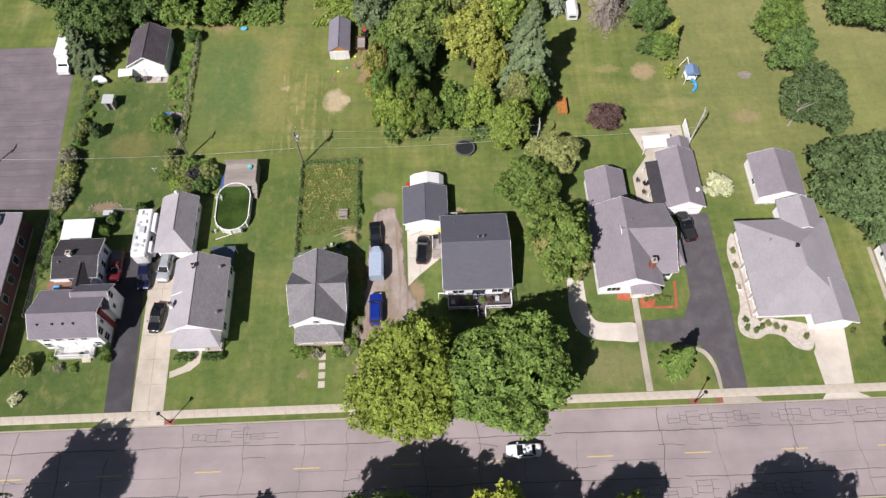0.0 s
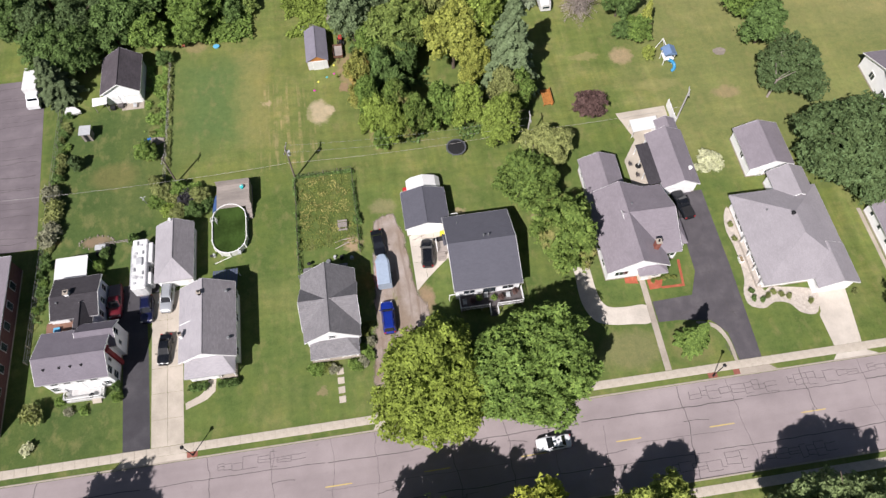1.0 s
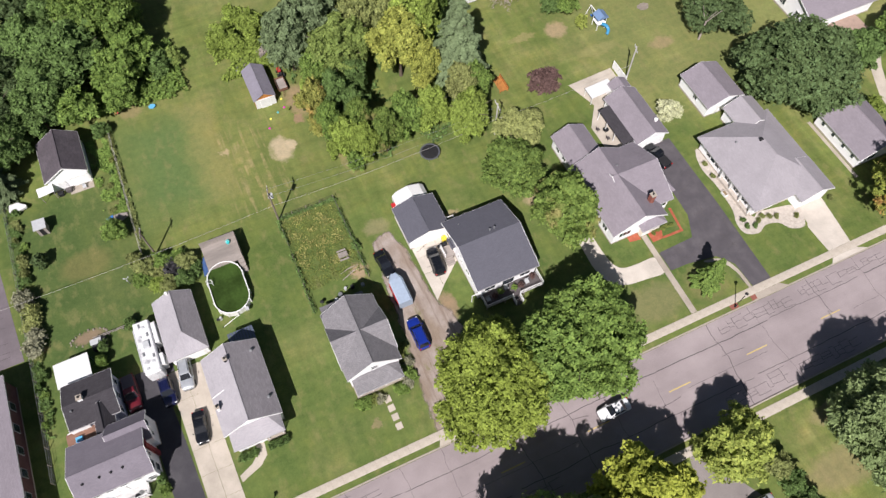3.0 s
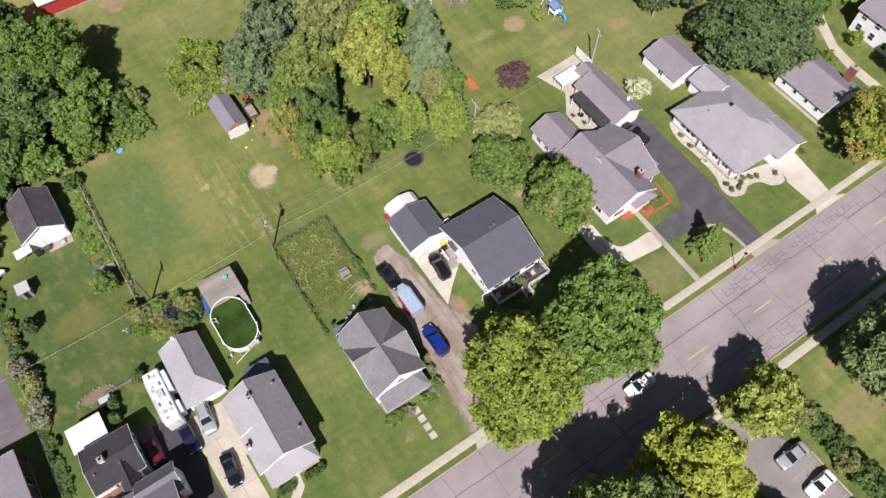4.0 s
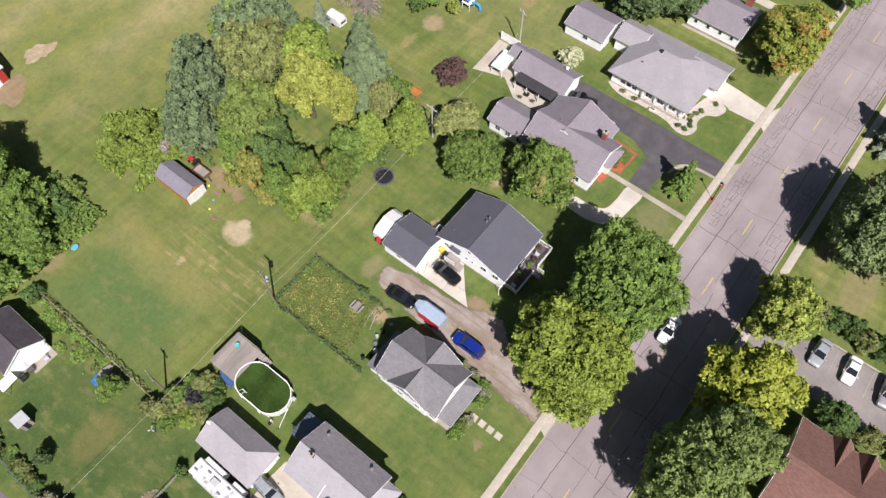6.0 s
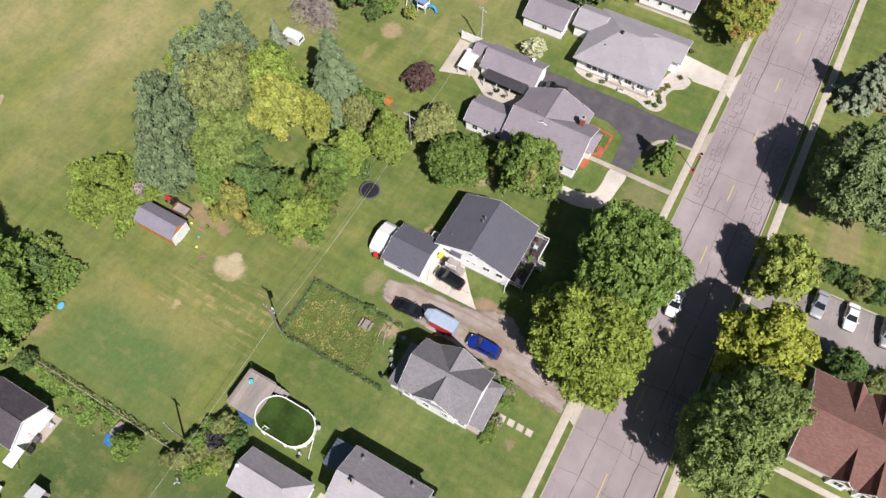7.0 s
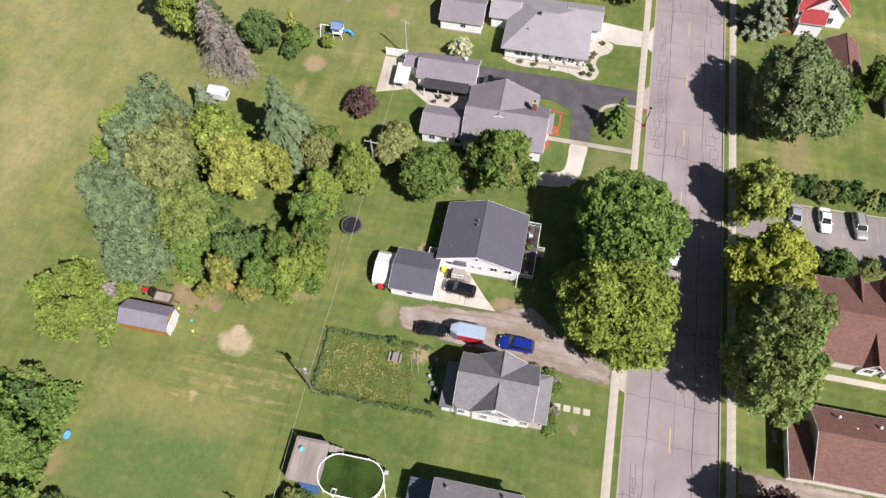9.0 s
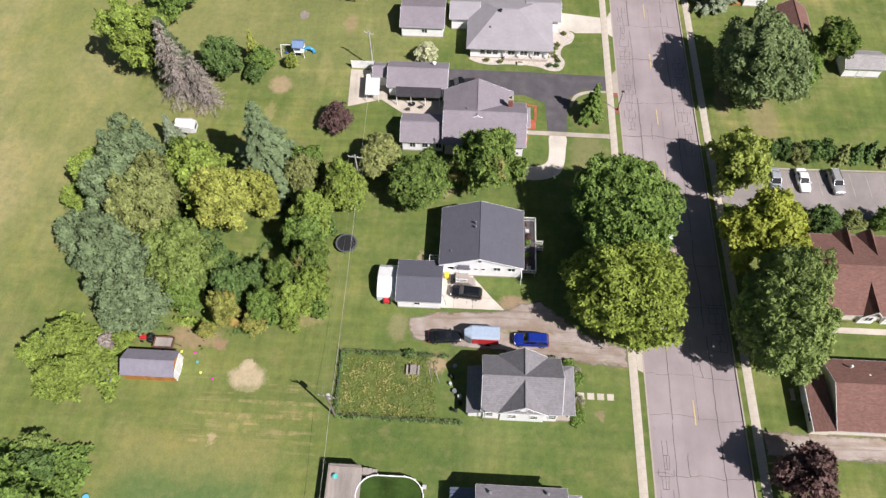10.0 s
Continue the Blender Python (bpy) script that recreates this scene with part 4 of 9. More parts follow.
def cracks():
    rnd = random.Random(5)
    bm = bmesh.new()
    z = RZ + 0.005
    for y, a, w in ((-5.25, 0.07, 0.095), (-11.3, 0.07, 0.09), (-8.9, 0.05, 0.035)):
        x = -130.0
        while x < 130:
            ln = rnd.uniform(9, 26)
            ribbon(bm, wander(x, y + rnd.uniform(-0.15, 0.15), x + ln, y + rnd.uniform(-0.15, 0.15), a, 0.6, rnd), w * rnd.uniform(0.7, 1.2), z)
            x += ln + (rnd.uniform(0, 1.5) if w > 0.05 else rnd.uniform(8, 22))
            z += 0.00002
    x = -128.0
    while x < 128:
        a, b = rnd.choice(((RW0, RW1), (RW0, RW1), (-11.3, RW1), (-8.4, RW1), (RW0, -6), (-11.3, -5.2)))
        ribbon(bm, wander(x, a + 0.1, x + rnd.uniform(-0.6, 0.6), b - 0.1, 0.16, 0.5, rnd), rnd.uniform(0.035, 0.085), z)
        if rnd.random() < 0.5:
            y = rnd.uniform(-13, -4)
            ribbon(bm, wander(x, y, x + rnd.uniform(1.2, 3.5), y + rnd.uniform(-0.6, 0.6), 0.1, 0.4, rnd), 0.07, z + 0.0004)
        x += rnd.uniform(5.0, 12.0)
        z += 0.00002
    # block cracking in the parking lanes
    for lane0, lane1, spans in ((-4.9, -2.8, ((29, 41), (43, 58), (-34, -24), (64, 90))), (-14.2, -11.8, ((24, 34), (-10, -2), (36, 45), (60, 80)))):
        for s0, s1 in spans:
            x = s0
            while x < s1:
                w = rnd.uniform(0.7, 2.0)
                y0, y1 = rnd.uniform(lane0, lane0 + 0.9), rnd.uniform(lane1 - 0.9, lane1)
                ribbon(bm, wander(x, y0, x, y1, 0.05, 0.4, rnd), 0.06, z)
                ribbon(bm, wander(x, y0, x + w, y0 + rnd.uniform(-0.1, 0.1), 0.04, 0.4, rnd), 0.055, z + 0.0004)
                if rnd.random() < 0.7:
                    ribbon(bm, wander(x, (y0 + y1) / 2, x + w, (y0 + y1) / 2, 0.06, 0.4, rnd), 0.05, z + 0.0008)
                if rnd.random() < 0.7:
                    ribbon(bm, wander(x, y1, x + w, y1, 0.05, 0.4, rnd), 0.05, z + 0.0012)
                x += w
    ob = part("crack_sealant", bm, SEAL)
    tagged(ob, "dark sealed cracks wandering over the road", "cracks", "", "stuff")


cracks()
for i, xc in enumerate([-31.5 + 12.72 * k for k in range(-6, 10)]):
    tagged(part("lane_mark", slab([(xc - 1.7, -8.42, RZ + 0.009), (xc + 1.7, -8.42, RZ + 0.009), (xc + 1.7, -8.28, RZ + 0.009), (xc - 1.7, -8.28, RZ + 0.009)], 0.006), YELLOW), "faded yellow painted dash on the road", "road marking", "centre line", "structure")

# sidewalks as single flags, and kerbs


def flags(name, x0, x1, y0, y1, label, skip=(), near=(-62, 60)):
    T = thing(name, (x0 + x1) / 2, (y0 + y1) / 2, 0, label, "sidewalk", "", "structure")
    rnd = random.Random(int(y0 * 10))
    base = part("bed", box(x0, x1, y0 + 0.01, y1 - 0.01, -0.1, 0.008), CONC_OLD, T)
    w = 1.52
    k = int((x1 - x0) / w)
    me = None
    for i in range(k):
        a = x0 + i * w
        if not (near[0] < a < near[1]):
            continue
        if me is None:
            bm = box(-w / 2 + 0.012, w / 2 - 0.012, y0, y1, -0.08, 0.03)
            bmesh.ops.translate(bm, verts=bm.verts, vec=(0, -(y0 + y1) / 2, 0))
            f = part("flag", bm, CONC, T, local=True, bevel=0.012)
            me = f.data
        else:
            f = new("flag", me)
            f.parent = T
        f.location = (a + w / 2 - (x0 + x1) / 2, 0, rnd.uniform(-0.006, 0.008))
    far = bmesh.new()
    for i in range(k):
        a = x0 + i * w
        if not (near[0] < a < near[1]):
            box(a + 0.02, a + w - 0.02, y0, y1, -0.08, 0.03, far)
    tagged(part("far_flags", far, CONC, T), "", "", "", "stuff")


flags("sidewalk_north", -180, 180, -1.25, -0.1, "pale concrete sidewalk of square flags along the road")
flags("sidewalk_south", -180, 180, -16.75, -15.55, "pale concrete sidewalk of square flags across the road")


def kerb(name, y0, y1):
    T = thing(name, 0, (y0 + y1) / 2, 0, "weathered pale concrete kerb beside the road", "kerb", "", "structure")
    x, w = -183.0, 3.05
    me = None
    while x < 183:
        if me is None:
            bm = box(-w / 2 + 0.012, w / 2 - 0.012, -(y1 - y0) / 2, (y1 - y0) / 2, -0.2, 0.022)
            f = part("kerbstone", bm, CONC_OLD, T, local=True, bevel=0.02)
            me = f.data
        else:
            f = new("kerbstone", me)
            f.parent = T
        f.location = (x + w / 2, 0, 0)
        x += w


kerb("kerb_north", RW1, RW1 + 0.22)
kerb("kerb_south", RW0 - 0.22, RW0)


def drive_slabs(name, xs, ys, z, mat, label, gap=0.03, thick=0.1, bend=0.0):
    """A poured drive: rectangular slabs with open joints. bend: sideways shift per metre of y."""
    T = thing(name, (xs[0] + xs[-1]) / 2, (ys[0] + ys[-1]) / 2, 0, label, "driveway", "", "structure")
    rnd = random.Random(int(xs[0] * 7))
    for x0, x1 in zip(xs, xs[1:]):
        for y0, y1 in zip(ys, ys[1:]):
            zz = z + rnd.uniform(-0.004, 0.004)
            s0, s1 = bend * (y0 - ys[0]), bend * (y1 - ys[0])
            part("slab", slab([(x0 + gap / 2 + s0, y0 + gap / 2, zz), (x1 - gap / 2 + s0, y0 + gap / 2, zz), (x1 - gap / 2 + s1, y1 - gap / 2, zz), (x0 + gap / 2 + s1, y1 - gap / 2, zz)], thick), mat, T)


# driveways, walks and yards
flat("driveway_1", [(-46.3, -0.08), (-42.75, -0.08), (-43.4, 12.5), (-44.2, 22.5), (-42.3, 22.5), (-42.2, 30.2), (-45.3, 30.2), (-45.6, 24.2), (-49.4, 24.2), (-49.2, 17.5), (-47.0, 13.9)], 0.02, ASPH, "smooth dark asphalt driveway with parked vehicles", "driveway")
drive_slabs("driveway_2", [-42.65, -40.5, -38.35], [-0.08, 3.6, 7.2, 10.8, 14.4, 18.0, 22.4], 0.024, CONC, "pale concrete driveway of large slabs", bend=-0.03)
flat("driveway_apron_1", [(-47.2, -2.05), (-37.2, -2.05), (-38.2, -1.27), (-46.4, -1.27)], 0.018, CONC, "pale concrete driveway apron", "driveway")
flat("back_pad", [(-38.9, 14), (-37.4, 14), (-36.9, 22.2), (-41.2, 22.4), (-41.2, 21)], 0.012, CONC, "pale concrete pad beside the garage", "paving")
flat("front_walk_1", [(-38.2, 4.4), (-35.4, 5.4), (-34.3, 6.4), (-34.1, 8.6), (-35.2, 8.6), (-35.4, 7.0), (-36.4, 6.1), (-38.3, 5.3)], 0.022, CONC, "narrow curved concrete front walk", "walk")
def frayed(pts, step=0.3, amp=0.2, seed=2):
    """The outline broken into short pieces and roughened, as turf meets gravel."""
    rnd = random.Random(seed)
    out = []
    for i, a in enumerate(pts):
        b = pts[(i + 1) % len(pts)]
        n = max(1, int(math.hypot(b[0] - a[0], b[1] - a[1]) / step))
        for k in range(n):
            t = k / n
            out.append((a[0] + (b[0] - a[0]) * t + rnd.uniform(-amp, amp), a[1] + (b[1] - a[1]) * t + rnd.uniform(-amp, amp)))
    return out


GRAVEL_EDGE = [(-10.2, 29.8), (-8.9, 30.6), (-7.2, 30.4), (-6.4, 28.2), (-5.7, 24.0), (-5.4, 17.2), (-4.0, 14.5), (-3.6, 11.6), (-5.2, 9.6), (-8.2, 6.0), (-9.6, 2.4), (-10.2, -0.05), (-13.2, -0.05), (-12.8, 4.0), (-12.3, 9.0), (-11.6, 14.0), (-11.5, 20.0), (-10.8, 25.6)]


def worn_sheet(name, pts, z, mat, label, category, grow=0.5, inset=0.7):
    """A thin spread of loose stone that thins out towards its edge: "rim" runs from 0 outside to 1 inside."""
    q = frayed(pts, 0.8, 0.12)
    k = len(q)
    area = sum(q[i][0] * q[(i + 1) % k][1] - q[(i + 1) % k][0] * q[i][1] for i in range(k))
    sgn = 1 if area > 0 else -1
    nrm = []
    for i in range(k):
        d = Vector(q[(i + 2) % k]) - Vector(q[i - 2])
        nrm.append(Vector((d.y, -d.x)).normalized() * sgn)
    me = bpy.data.meshes.new(name)
    out = [(p[0] + v.x * grow, p[1] + v.y * grow, z) for p, v in zip(q, nrm)]
    inn = [(p[0] - v.x * inset, p[1] - v.y * inset, z + 0.004) for p, v in zip(q, nrm)]
    me.from_pydata(out + inn, [], [(i, (i + 1) % k, k + (i + 1) % k, k + i) for i in range(k)] + [tuple(range(k, 2 * k))])
    rim = me.attributes.new("rim", "FLOAT", "POINT")
    rim.data.foreach_set("value", [0.0] * k + [1.0] * k)
    me.materials.append(mat)
    return tagged(new(name, me), label, category, "", "structure")


worn_sheet("gravel_drive", GRAVEL_EDGE, 0.008, GRAVEL, "worn gravel driveway with dusty tyre tracks", "driveway")
flat("driveway_apron_2", [(-13.6, -2.05), (-8.6, -2.05), (-9.6, -1.27), (-13.2, -1.27)], 0.018, CONC, "pale concrete driveway apron", "driveway")
drive_slabs("driveway_3", [-5.25, -3.4, -1.6, 0.25], [21.6, 24.3, 27.2], 0.024, CONC_NEW, "cream concrete pad of square slabs before the garage")
for tri_pts in ([(-5.23, 21.57), (-3.42, 21.57), (-3.42, 18.75), (-5.2, 17.0)], [(-3.38, 21.57), (-0.15, 21.57), (-3.38, 18.8)]):
    flat("driveway_wedge", tri_pts, 0.022, CONC_NEW, "cream concrete wedge at the end of the pad", "driveway")
flat("side_walk_3", [(-0.6, 21.6), (0.3, 21.6), (0.3, 22.8), (-0.6, 22.8)], 0.03, CONC_NEW, "small concrete landing", "walk")
flat("driveway_4", [(37.4, -0.08), (40.6, -0.08), (41.0, 14.0), (41.0, 27.5), (36.2, 27.5), (35.6, 14.0), (34.0, 10.4), (28.0, 10.2), (28.0, 7.0), (31.0, 6.9), (35.4, 6.2), (37.2, 4.0)], 0.02, ASPH_MID, "patched grey asphalt driveway", "driveway")
flat("driveway_apron_4", [(36.4, -2.05), (42.2, -2.05), (41.2, -1.27), (37.0, -1.27)], 0.018, CONC_OLD, "old concrete driveway apron", "driveway")
flat("edge_strip", soft_outline([(33.6, 6.3), (36.0, 5.4), (37.1, 3.0), (37.2, -0.05), (36.8, -0.05), (36.6, 2.8), (35.5, 5.0), (33.4, 6.0)], 4), 0.03, CONC_OLD, "pale concrete edging along the asphalt", "edging")
flat("curved_drive", soft_outline([(18.0, 24), (18.0, 16.6), (17.9, 11.8), (19.0, 8.8), (21.0, 7.7), (24.0, 7.3), (27.0, 7.2), (27.0, 9.8), (24.0, 10.0), (21.6, 10.4), (20.6, 12.2), (20.4, 16.6), (20.6, 24)], 5), 0.018, CONC_NEW, "pale concrete drive that curves round the lawn", "driveway")
flat("front_walk_2", [(26.85, -0.05), (27.75, -0.05), (27.9, 14.2), (27.05, 14.2)], 0.03, CONC_OLD, "straight narrow concrete front walk", "walk")
flat("driveway_5", [(51.2, -0.08), (55.2, -0.08), (56.3, 8.4), (51.8, 8.4), (51.4, 5.2), (51.0, 4.6), (51.1, 2.0)], 0.024, CONC_NEW, "clean pale concrete driveway", "driveway")
flat("driveway_apron_5", [(50.3, -2.05), (56.9, -2.05), (55.4, -1.27), (51.0, -1.27)], 0.018, CONC_NEW, "clean pale concrete driveway apron", "driveway")
flat("shrub_bed", soft_outline([(43.1, 22.8), (42.4, 20), (42.7, 16.5), (42.4, 12), (41.5, 9.6), (41.7, 7.6), (43.6, 6.8), (45.4, 7.5), (47.4, 7.0), (48.6, 5.4), (50.6, 4.9), (51.6, 6.4), (51.6, 8.6), (46.0, 9.9), (44.3, 10.4), (44.2, 22.8)], 5), 0.03, STONE_BED, "pale gravel bed along the house wall", "garden bed")
flat("patio", [(31.6, 44.0), (40.1, 44.4), (40.0, 38.8), (36.6, 37.4), (33.6, 37.4), (33.6, 28.0), (30.6, 27.6), (30.6, 34.6), (32.8, 37.6), (33.4, 38.4)], 0.024, CONC, "pale concrete back patio", "patio")
flat("asphalt_yard", [(-110, 66.2), (-63.0, 66.2), (-60.8, 32.5), (-110, 32.0)], 0.016, LOT, "old cracked brown-grey asphalt yard", "yard")
flat("parking_lot", [(15.2, -16.8), (13.0, -24), (12.8, -75), (22.4, -75), (21.8, -26.2), (18.4, -20.0), (19.0, -16.8)], 0.018, slab_mat("parking_asphalt", (0.24, 0.215, 0.205), (0.30, 0.265, 0.25), 0.2), "worn grey asphalt parking lot with faint bays", "parking lot")
flat("parking_kerb", [(21.9, -26.4), (22.15, -26.4), (22.75, -75), (22.5, -75)], 0.13, CONC_OLD, "pale concrete kerb along the parking lot", "kerb", 0.2)
worn_sheet("side_street", [(-20.9, -16.8), (-24.2, -16.8), (-24.6, -75), (-20.8, -75)], 0.016, GRAVEL, "dusty gravel drive beside the brown building", "driveway")
for k in range(7):
    yy = -27.6 - 2.55 * k
    flat("bay_line", [(17.2, yy), (21.6, yy + 0.06), (21.6, yy + 0.14), (17.2, yy + 0.08)], 0.026, CONC_OLD, "faded white parking bay line", "road marking", 0.006)

# cracks in the older drives
def drive_cracks(name, x0, x1, y0, y1, n, seed, z, label):
    rnd = random.Random(seed)
    bm = bmesh.new()
    for i in range(n):
        x, y, a = rnd.uniform(x0, x1), rnd.uniform(y0, y1), rnd.choice((0.0, 0.1, 1.5, 1.62)) + rnd.uniform(-0.25, 0.25)
        ln = rnd.uniform(1.0, 3.4)
        ex, ey = x + math.cos(a) * ln, y + math.sin(a) * ln
        if x0 < ex < x1 and y0 < ey < y1:
            ribbon(bm, wander(x, y, ex, ey, 0.07, 0.35, rnd), rnd.uniform(0.035, 0.085), z + 0.0002 * i)
    tagged(part(name, bm, SEAL), label, "cracks", "", "stuff")


drive_cracks("drive_cracks", 36.4, 40.4, 0.4, 27.0, 34, 41, 0.024, "dark cracks wandering over the asphalt drive")
drive_cracks("drive_cracks", 29.0, 36.5, 7.3, 10.0, 8, 42, 0.024, "dark cracks across the asphalt turning place")
drive_cracks("pad_cracks", -5.0, 0.0, 21.8, 27.0, 9, 43, 0.031, "thin dark cracks in the concrete pad")
rnd = random.Random(44)
bm = bmesh.new()
for k in range(22):
    yy = 34.0 + 1.45 * k + rnd.uniform(-0.4, 0.4)
    ribbon(bm, wander(-108, yy, -62.4, yy + rnd.uniform(-0.8, 0.8), 0.16, 0.8, rnd), rnd.uniform(0.03, 0.07), 0.020 + 0.0002 * k)
tagged(part("yard_cracks", bm, SEAL), "dark cracks running across the old asphalt yard", "cracks", "", "stuff")

# bare earth, patches and beds
def earth(name, cx, cy, rx, ry, seed, mat, label, z=0.010, rough=0.3):
    flat(name, ragged(cx, cy, rx, ry, seed, 44, rough), z, mat, label, "bare earth", 0.05)


earth("fire_ring_ash", 53.2, 54.6, 1.1, 0.9, 8, FIELD_STONE, "round grey fire pit of ash and stones", 0.012, 0.1)
earth("dirt_pad", -21.6, 102.5, 3.2, 2.6, 15, DUST, "brown bare earth by the red barn", 0.012)
earth("hay_heap", -13.0, 106.5, 2.6, 2.0, 16, SOIL, "flattened heap of straw on the grass", 0.02, 0.3)
for k in range(4):
    y0 = 2.2 + 1.32 * k
    flat("stepping_stone", [(-17.75, y0), (-16.85, y0 + 0.03), (-16.85, y0 + 0.95), (-17.75, y0 + 0.92)], 0.035, CONC, "square pale concrete stepping stone in the grass", "stepping stone")
for pts, lab in (([(30.0, 12.0), (33.4, 11.9), (33.9, 16.2), (33.5, 16.2), (33.1, 12.3), (30.0, 12.35)], "red mulch border along the front lawn"), ([(28.2, 12.1), (29.9, 12.1), (30.5, 13.4), (30.5, 13.8), (28.2, 13.7)], "red mulch bed by the front door"), ([(25.0, 13.6), (26.8, 13.3), (26.8, 14.5), (25.0, 14.5)], "red mulch bed by the front door")):
    flat("mulch_bed", pts, 0.045, MULCH, lab, "garden bed")

# ---- houses ----
def entry_steps(T, x0, x1, y, z, n, side="S", mat=None):
    for i in range(n):
        d = 0.28 * (n - i)
        if side == "S":
            part("step", box(x0, x1, y - d, y - d + 0.28, -0.05, z * (i + 1) / (n + 1)), mat or CONC, T)
        else:
            part("step", box(y - d, y - d + 0.28, x0, x1, -0.05, z * (i + 1) / (n + 1)), mat or CONC, T)


# white house with a railed front porch
A = thing("house", -51, 14, 0, "two-storey white house with grey roofs and railed porch", "house")
house_block(A, -56.0, -46.7, 8.9, 16.1, 4.9, 6.8, "x", R_SLATE, WHITE, ridge=11.8)
house_block(A, -51.2, -46.1, 13.2, 17.0, 4.4, 6.1, "x", R_SLATE, WHITE, 0.3, ridge=15.1)
house_block(A, -55.6, -49.1, 18.4, 24.7, 3.8, 4.7, "x", R_BLACK_X, LAVENDER, 0.35)
house_block(A, -52.6, -50.0, 16.2, 20.4, 3.5, 4.75, "y", R_BLACK_Y, LAVENDER, 0.3)
part("red_panel", box(-47.08, -46.75, 12.1, 12.7, -0.1, 5.4), RED_DULL, A, "red painted wall strip")
part("red_coping", slab([(-47.1, 11.8, 6.2), (-46.6, 11.8, 5.9), (-46.6, 12.9, 5.7), (-47.1, 12.9, 6.0)], 0.2), RED_DULL, A)
for x in (-54.6, -52.6, -51.2, -49.8):
    part("snow_guard", disc(x, 10.5, 5.9, 6.2, 0.13, 8), BLACK, A)
for x in (-54.3, -52.6, -50.9, -49.2):
    opening(A, "S", 9.3, x, 3.1, 0.9, 1.3, rows=2, cols=1)
for x in (-54.9, -48.0):
    opening(A, "S", 9.3, x, 0.9, 0.9, 1.4, rows=2, cols=1)
opening(A, "S", 9.3, -51.6, 0.55, 0.95, 2.05, "door")
opening(A, "E", -47.1, 10.3, 3.0, 1.0, 1.4, rows=2, cols=1)
opening(A, "E", -47.1, 11.6, 3.4, 0.5, 1.0, rows=2, cols=1)
opening(A, "E", -47.1, 10.3, 0.9, 1.0, 1.4, rows=2, cols=1)
opening(A, "E", -46.4, 15.4, 3.6, 0.8, 1.5, rows=2, cols=1)
opening(A, "E", -46.4, 14.4, 2.2, 0.6, 0.9, rows=2, cols=1)
for y in (19.4, 21.4, 23.4):
    opening(A, "E", -49.45, y, 1.4, 0.8, 1.4, rows=2, cols=1)
part("porch_floor", box(-53.9, -49.0, 7.7, 9.25, -0.1, 0.5), rough_mat("porch_boards", (0.50, 0.49, 0.48), 0.1, 1.0, 10), A)
railing(A, [(-53.9, 9.2), (-53.9, 7.75), (-49.0, 7.75), (-49.0, 9.2)], 0.5)
entry_steps(A, -50.6, -49.4, 7.7, 0.5, 2)
chimney(A, -53.15, 21.7, 4.3, 5.3, 0.6, 0.6, TRIM)
vent(A, -54.6, 20.6, 4.0, 4.7)
T = thing("canopy", -54.1, 27.1, 0, "white flat-topped canopy on posts behind the house", "canopy")
part("sheet", slab([(-56.4, 25.2, 2.5), (-51.8, 25.2, 2.6), (-51.8, 28.8, 2.7), (-56.4, 28.8, 2.6)], 0.08), TARP, T)
for x, y in ((-56.2, 25.4), (-52.0, 25.4), (-52.0, 28.6), (-56.2, 28.6)):
    part("post", tube([(x, y, 0), (x, y, 2.52)], 0.04), STEEL, T)
T = thing("back_deck", -54.4, 17.0, 0, "red-brown wooden roof deck between the house wings", "deck")
part("room", box(-56.3, -52.65, 15.72, 18.72, -0.1, 2.7), WHITE, T)
BOARDS = rough_mat("red_brown_boards", (0.22, 0.12, 0.085), 0.2, 1.2, 12, stretch=(0.2, 1, 1))
for i in range(12):
    part("board", box(-56.5, -52.65, 15.74 + 0.236 * i, 15.74 + 0.236 * i + 0.222, 2.704, 2.76), BOARDS, T)
part("screen", box(-55.6, -53.2, 18.35, 18.43, 2.763, 3.6), TRIM, T)
T = thing("cooler", -54.9, 17.3, 2.763, "blue plastic cooler on the deck", "cooler")
part("tub", box(-55.3, -54.5, 17.0, 17.6, 2.763, 3.1), BLUE, T, bevel=0.03)
part("lid", box(-55.32, -54.48, 16.98, 17.62, 3.103, 3.18), SKYBLUE, T)

# long brick building at the edge
T = thing("brick_building", -70, 19, 0, "long red brick building with a grey roof", "building")
house_block(T, -92, -62.0, 4.0, 29.4, 4.1, 5.0, "y", R_GREY_Y, BRICK_DARK, 0.35, trim=True)
for k in range(7):
    w = part("window", box(-62.36, -62.3, 6.4 + 3.1 * k, 7.6 + 3.1 * k, 1.3, 2.9), GUTTER, T)
    part("pane", box(-62.298, -62.28, 6.5 + 3.1 * k, 7.5 + 3.1 * k, 1.4, 2.8), GLASS, w)
part("roof_hatch", box(-66.5, -64.8, 27.0, 28.7, 4.2, 5.1), WHITE, T)

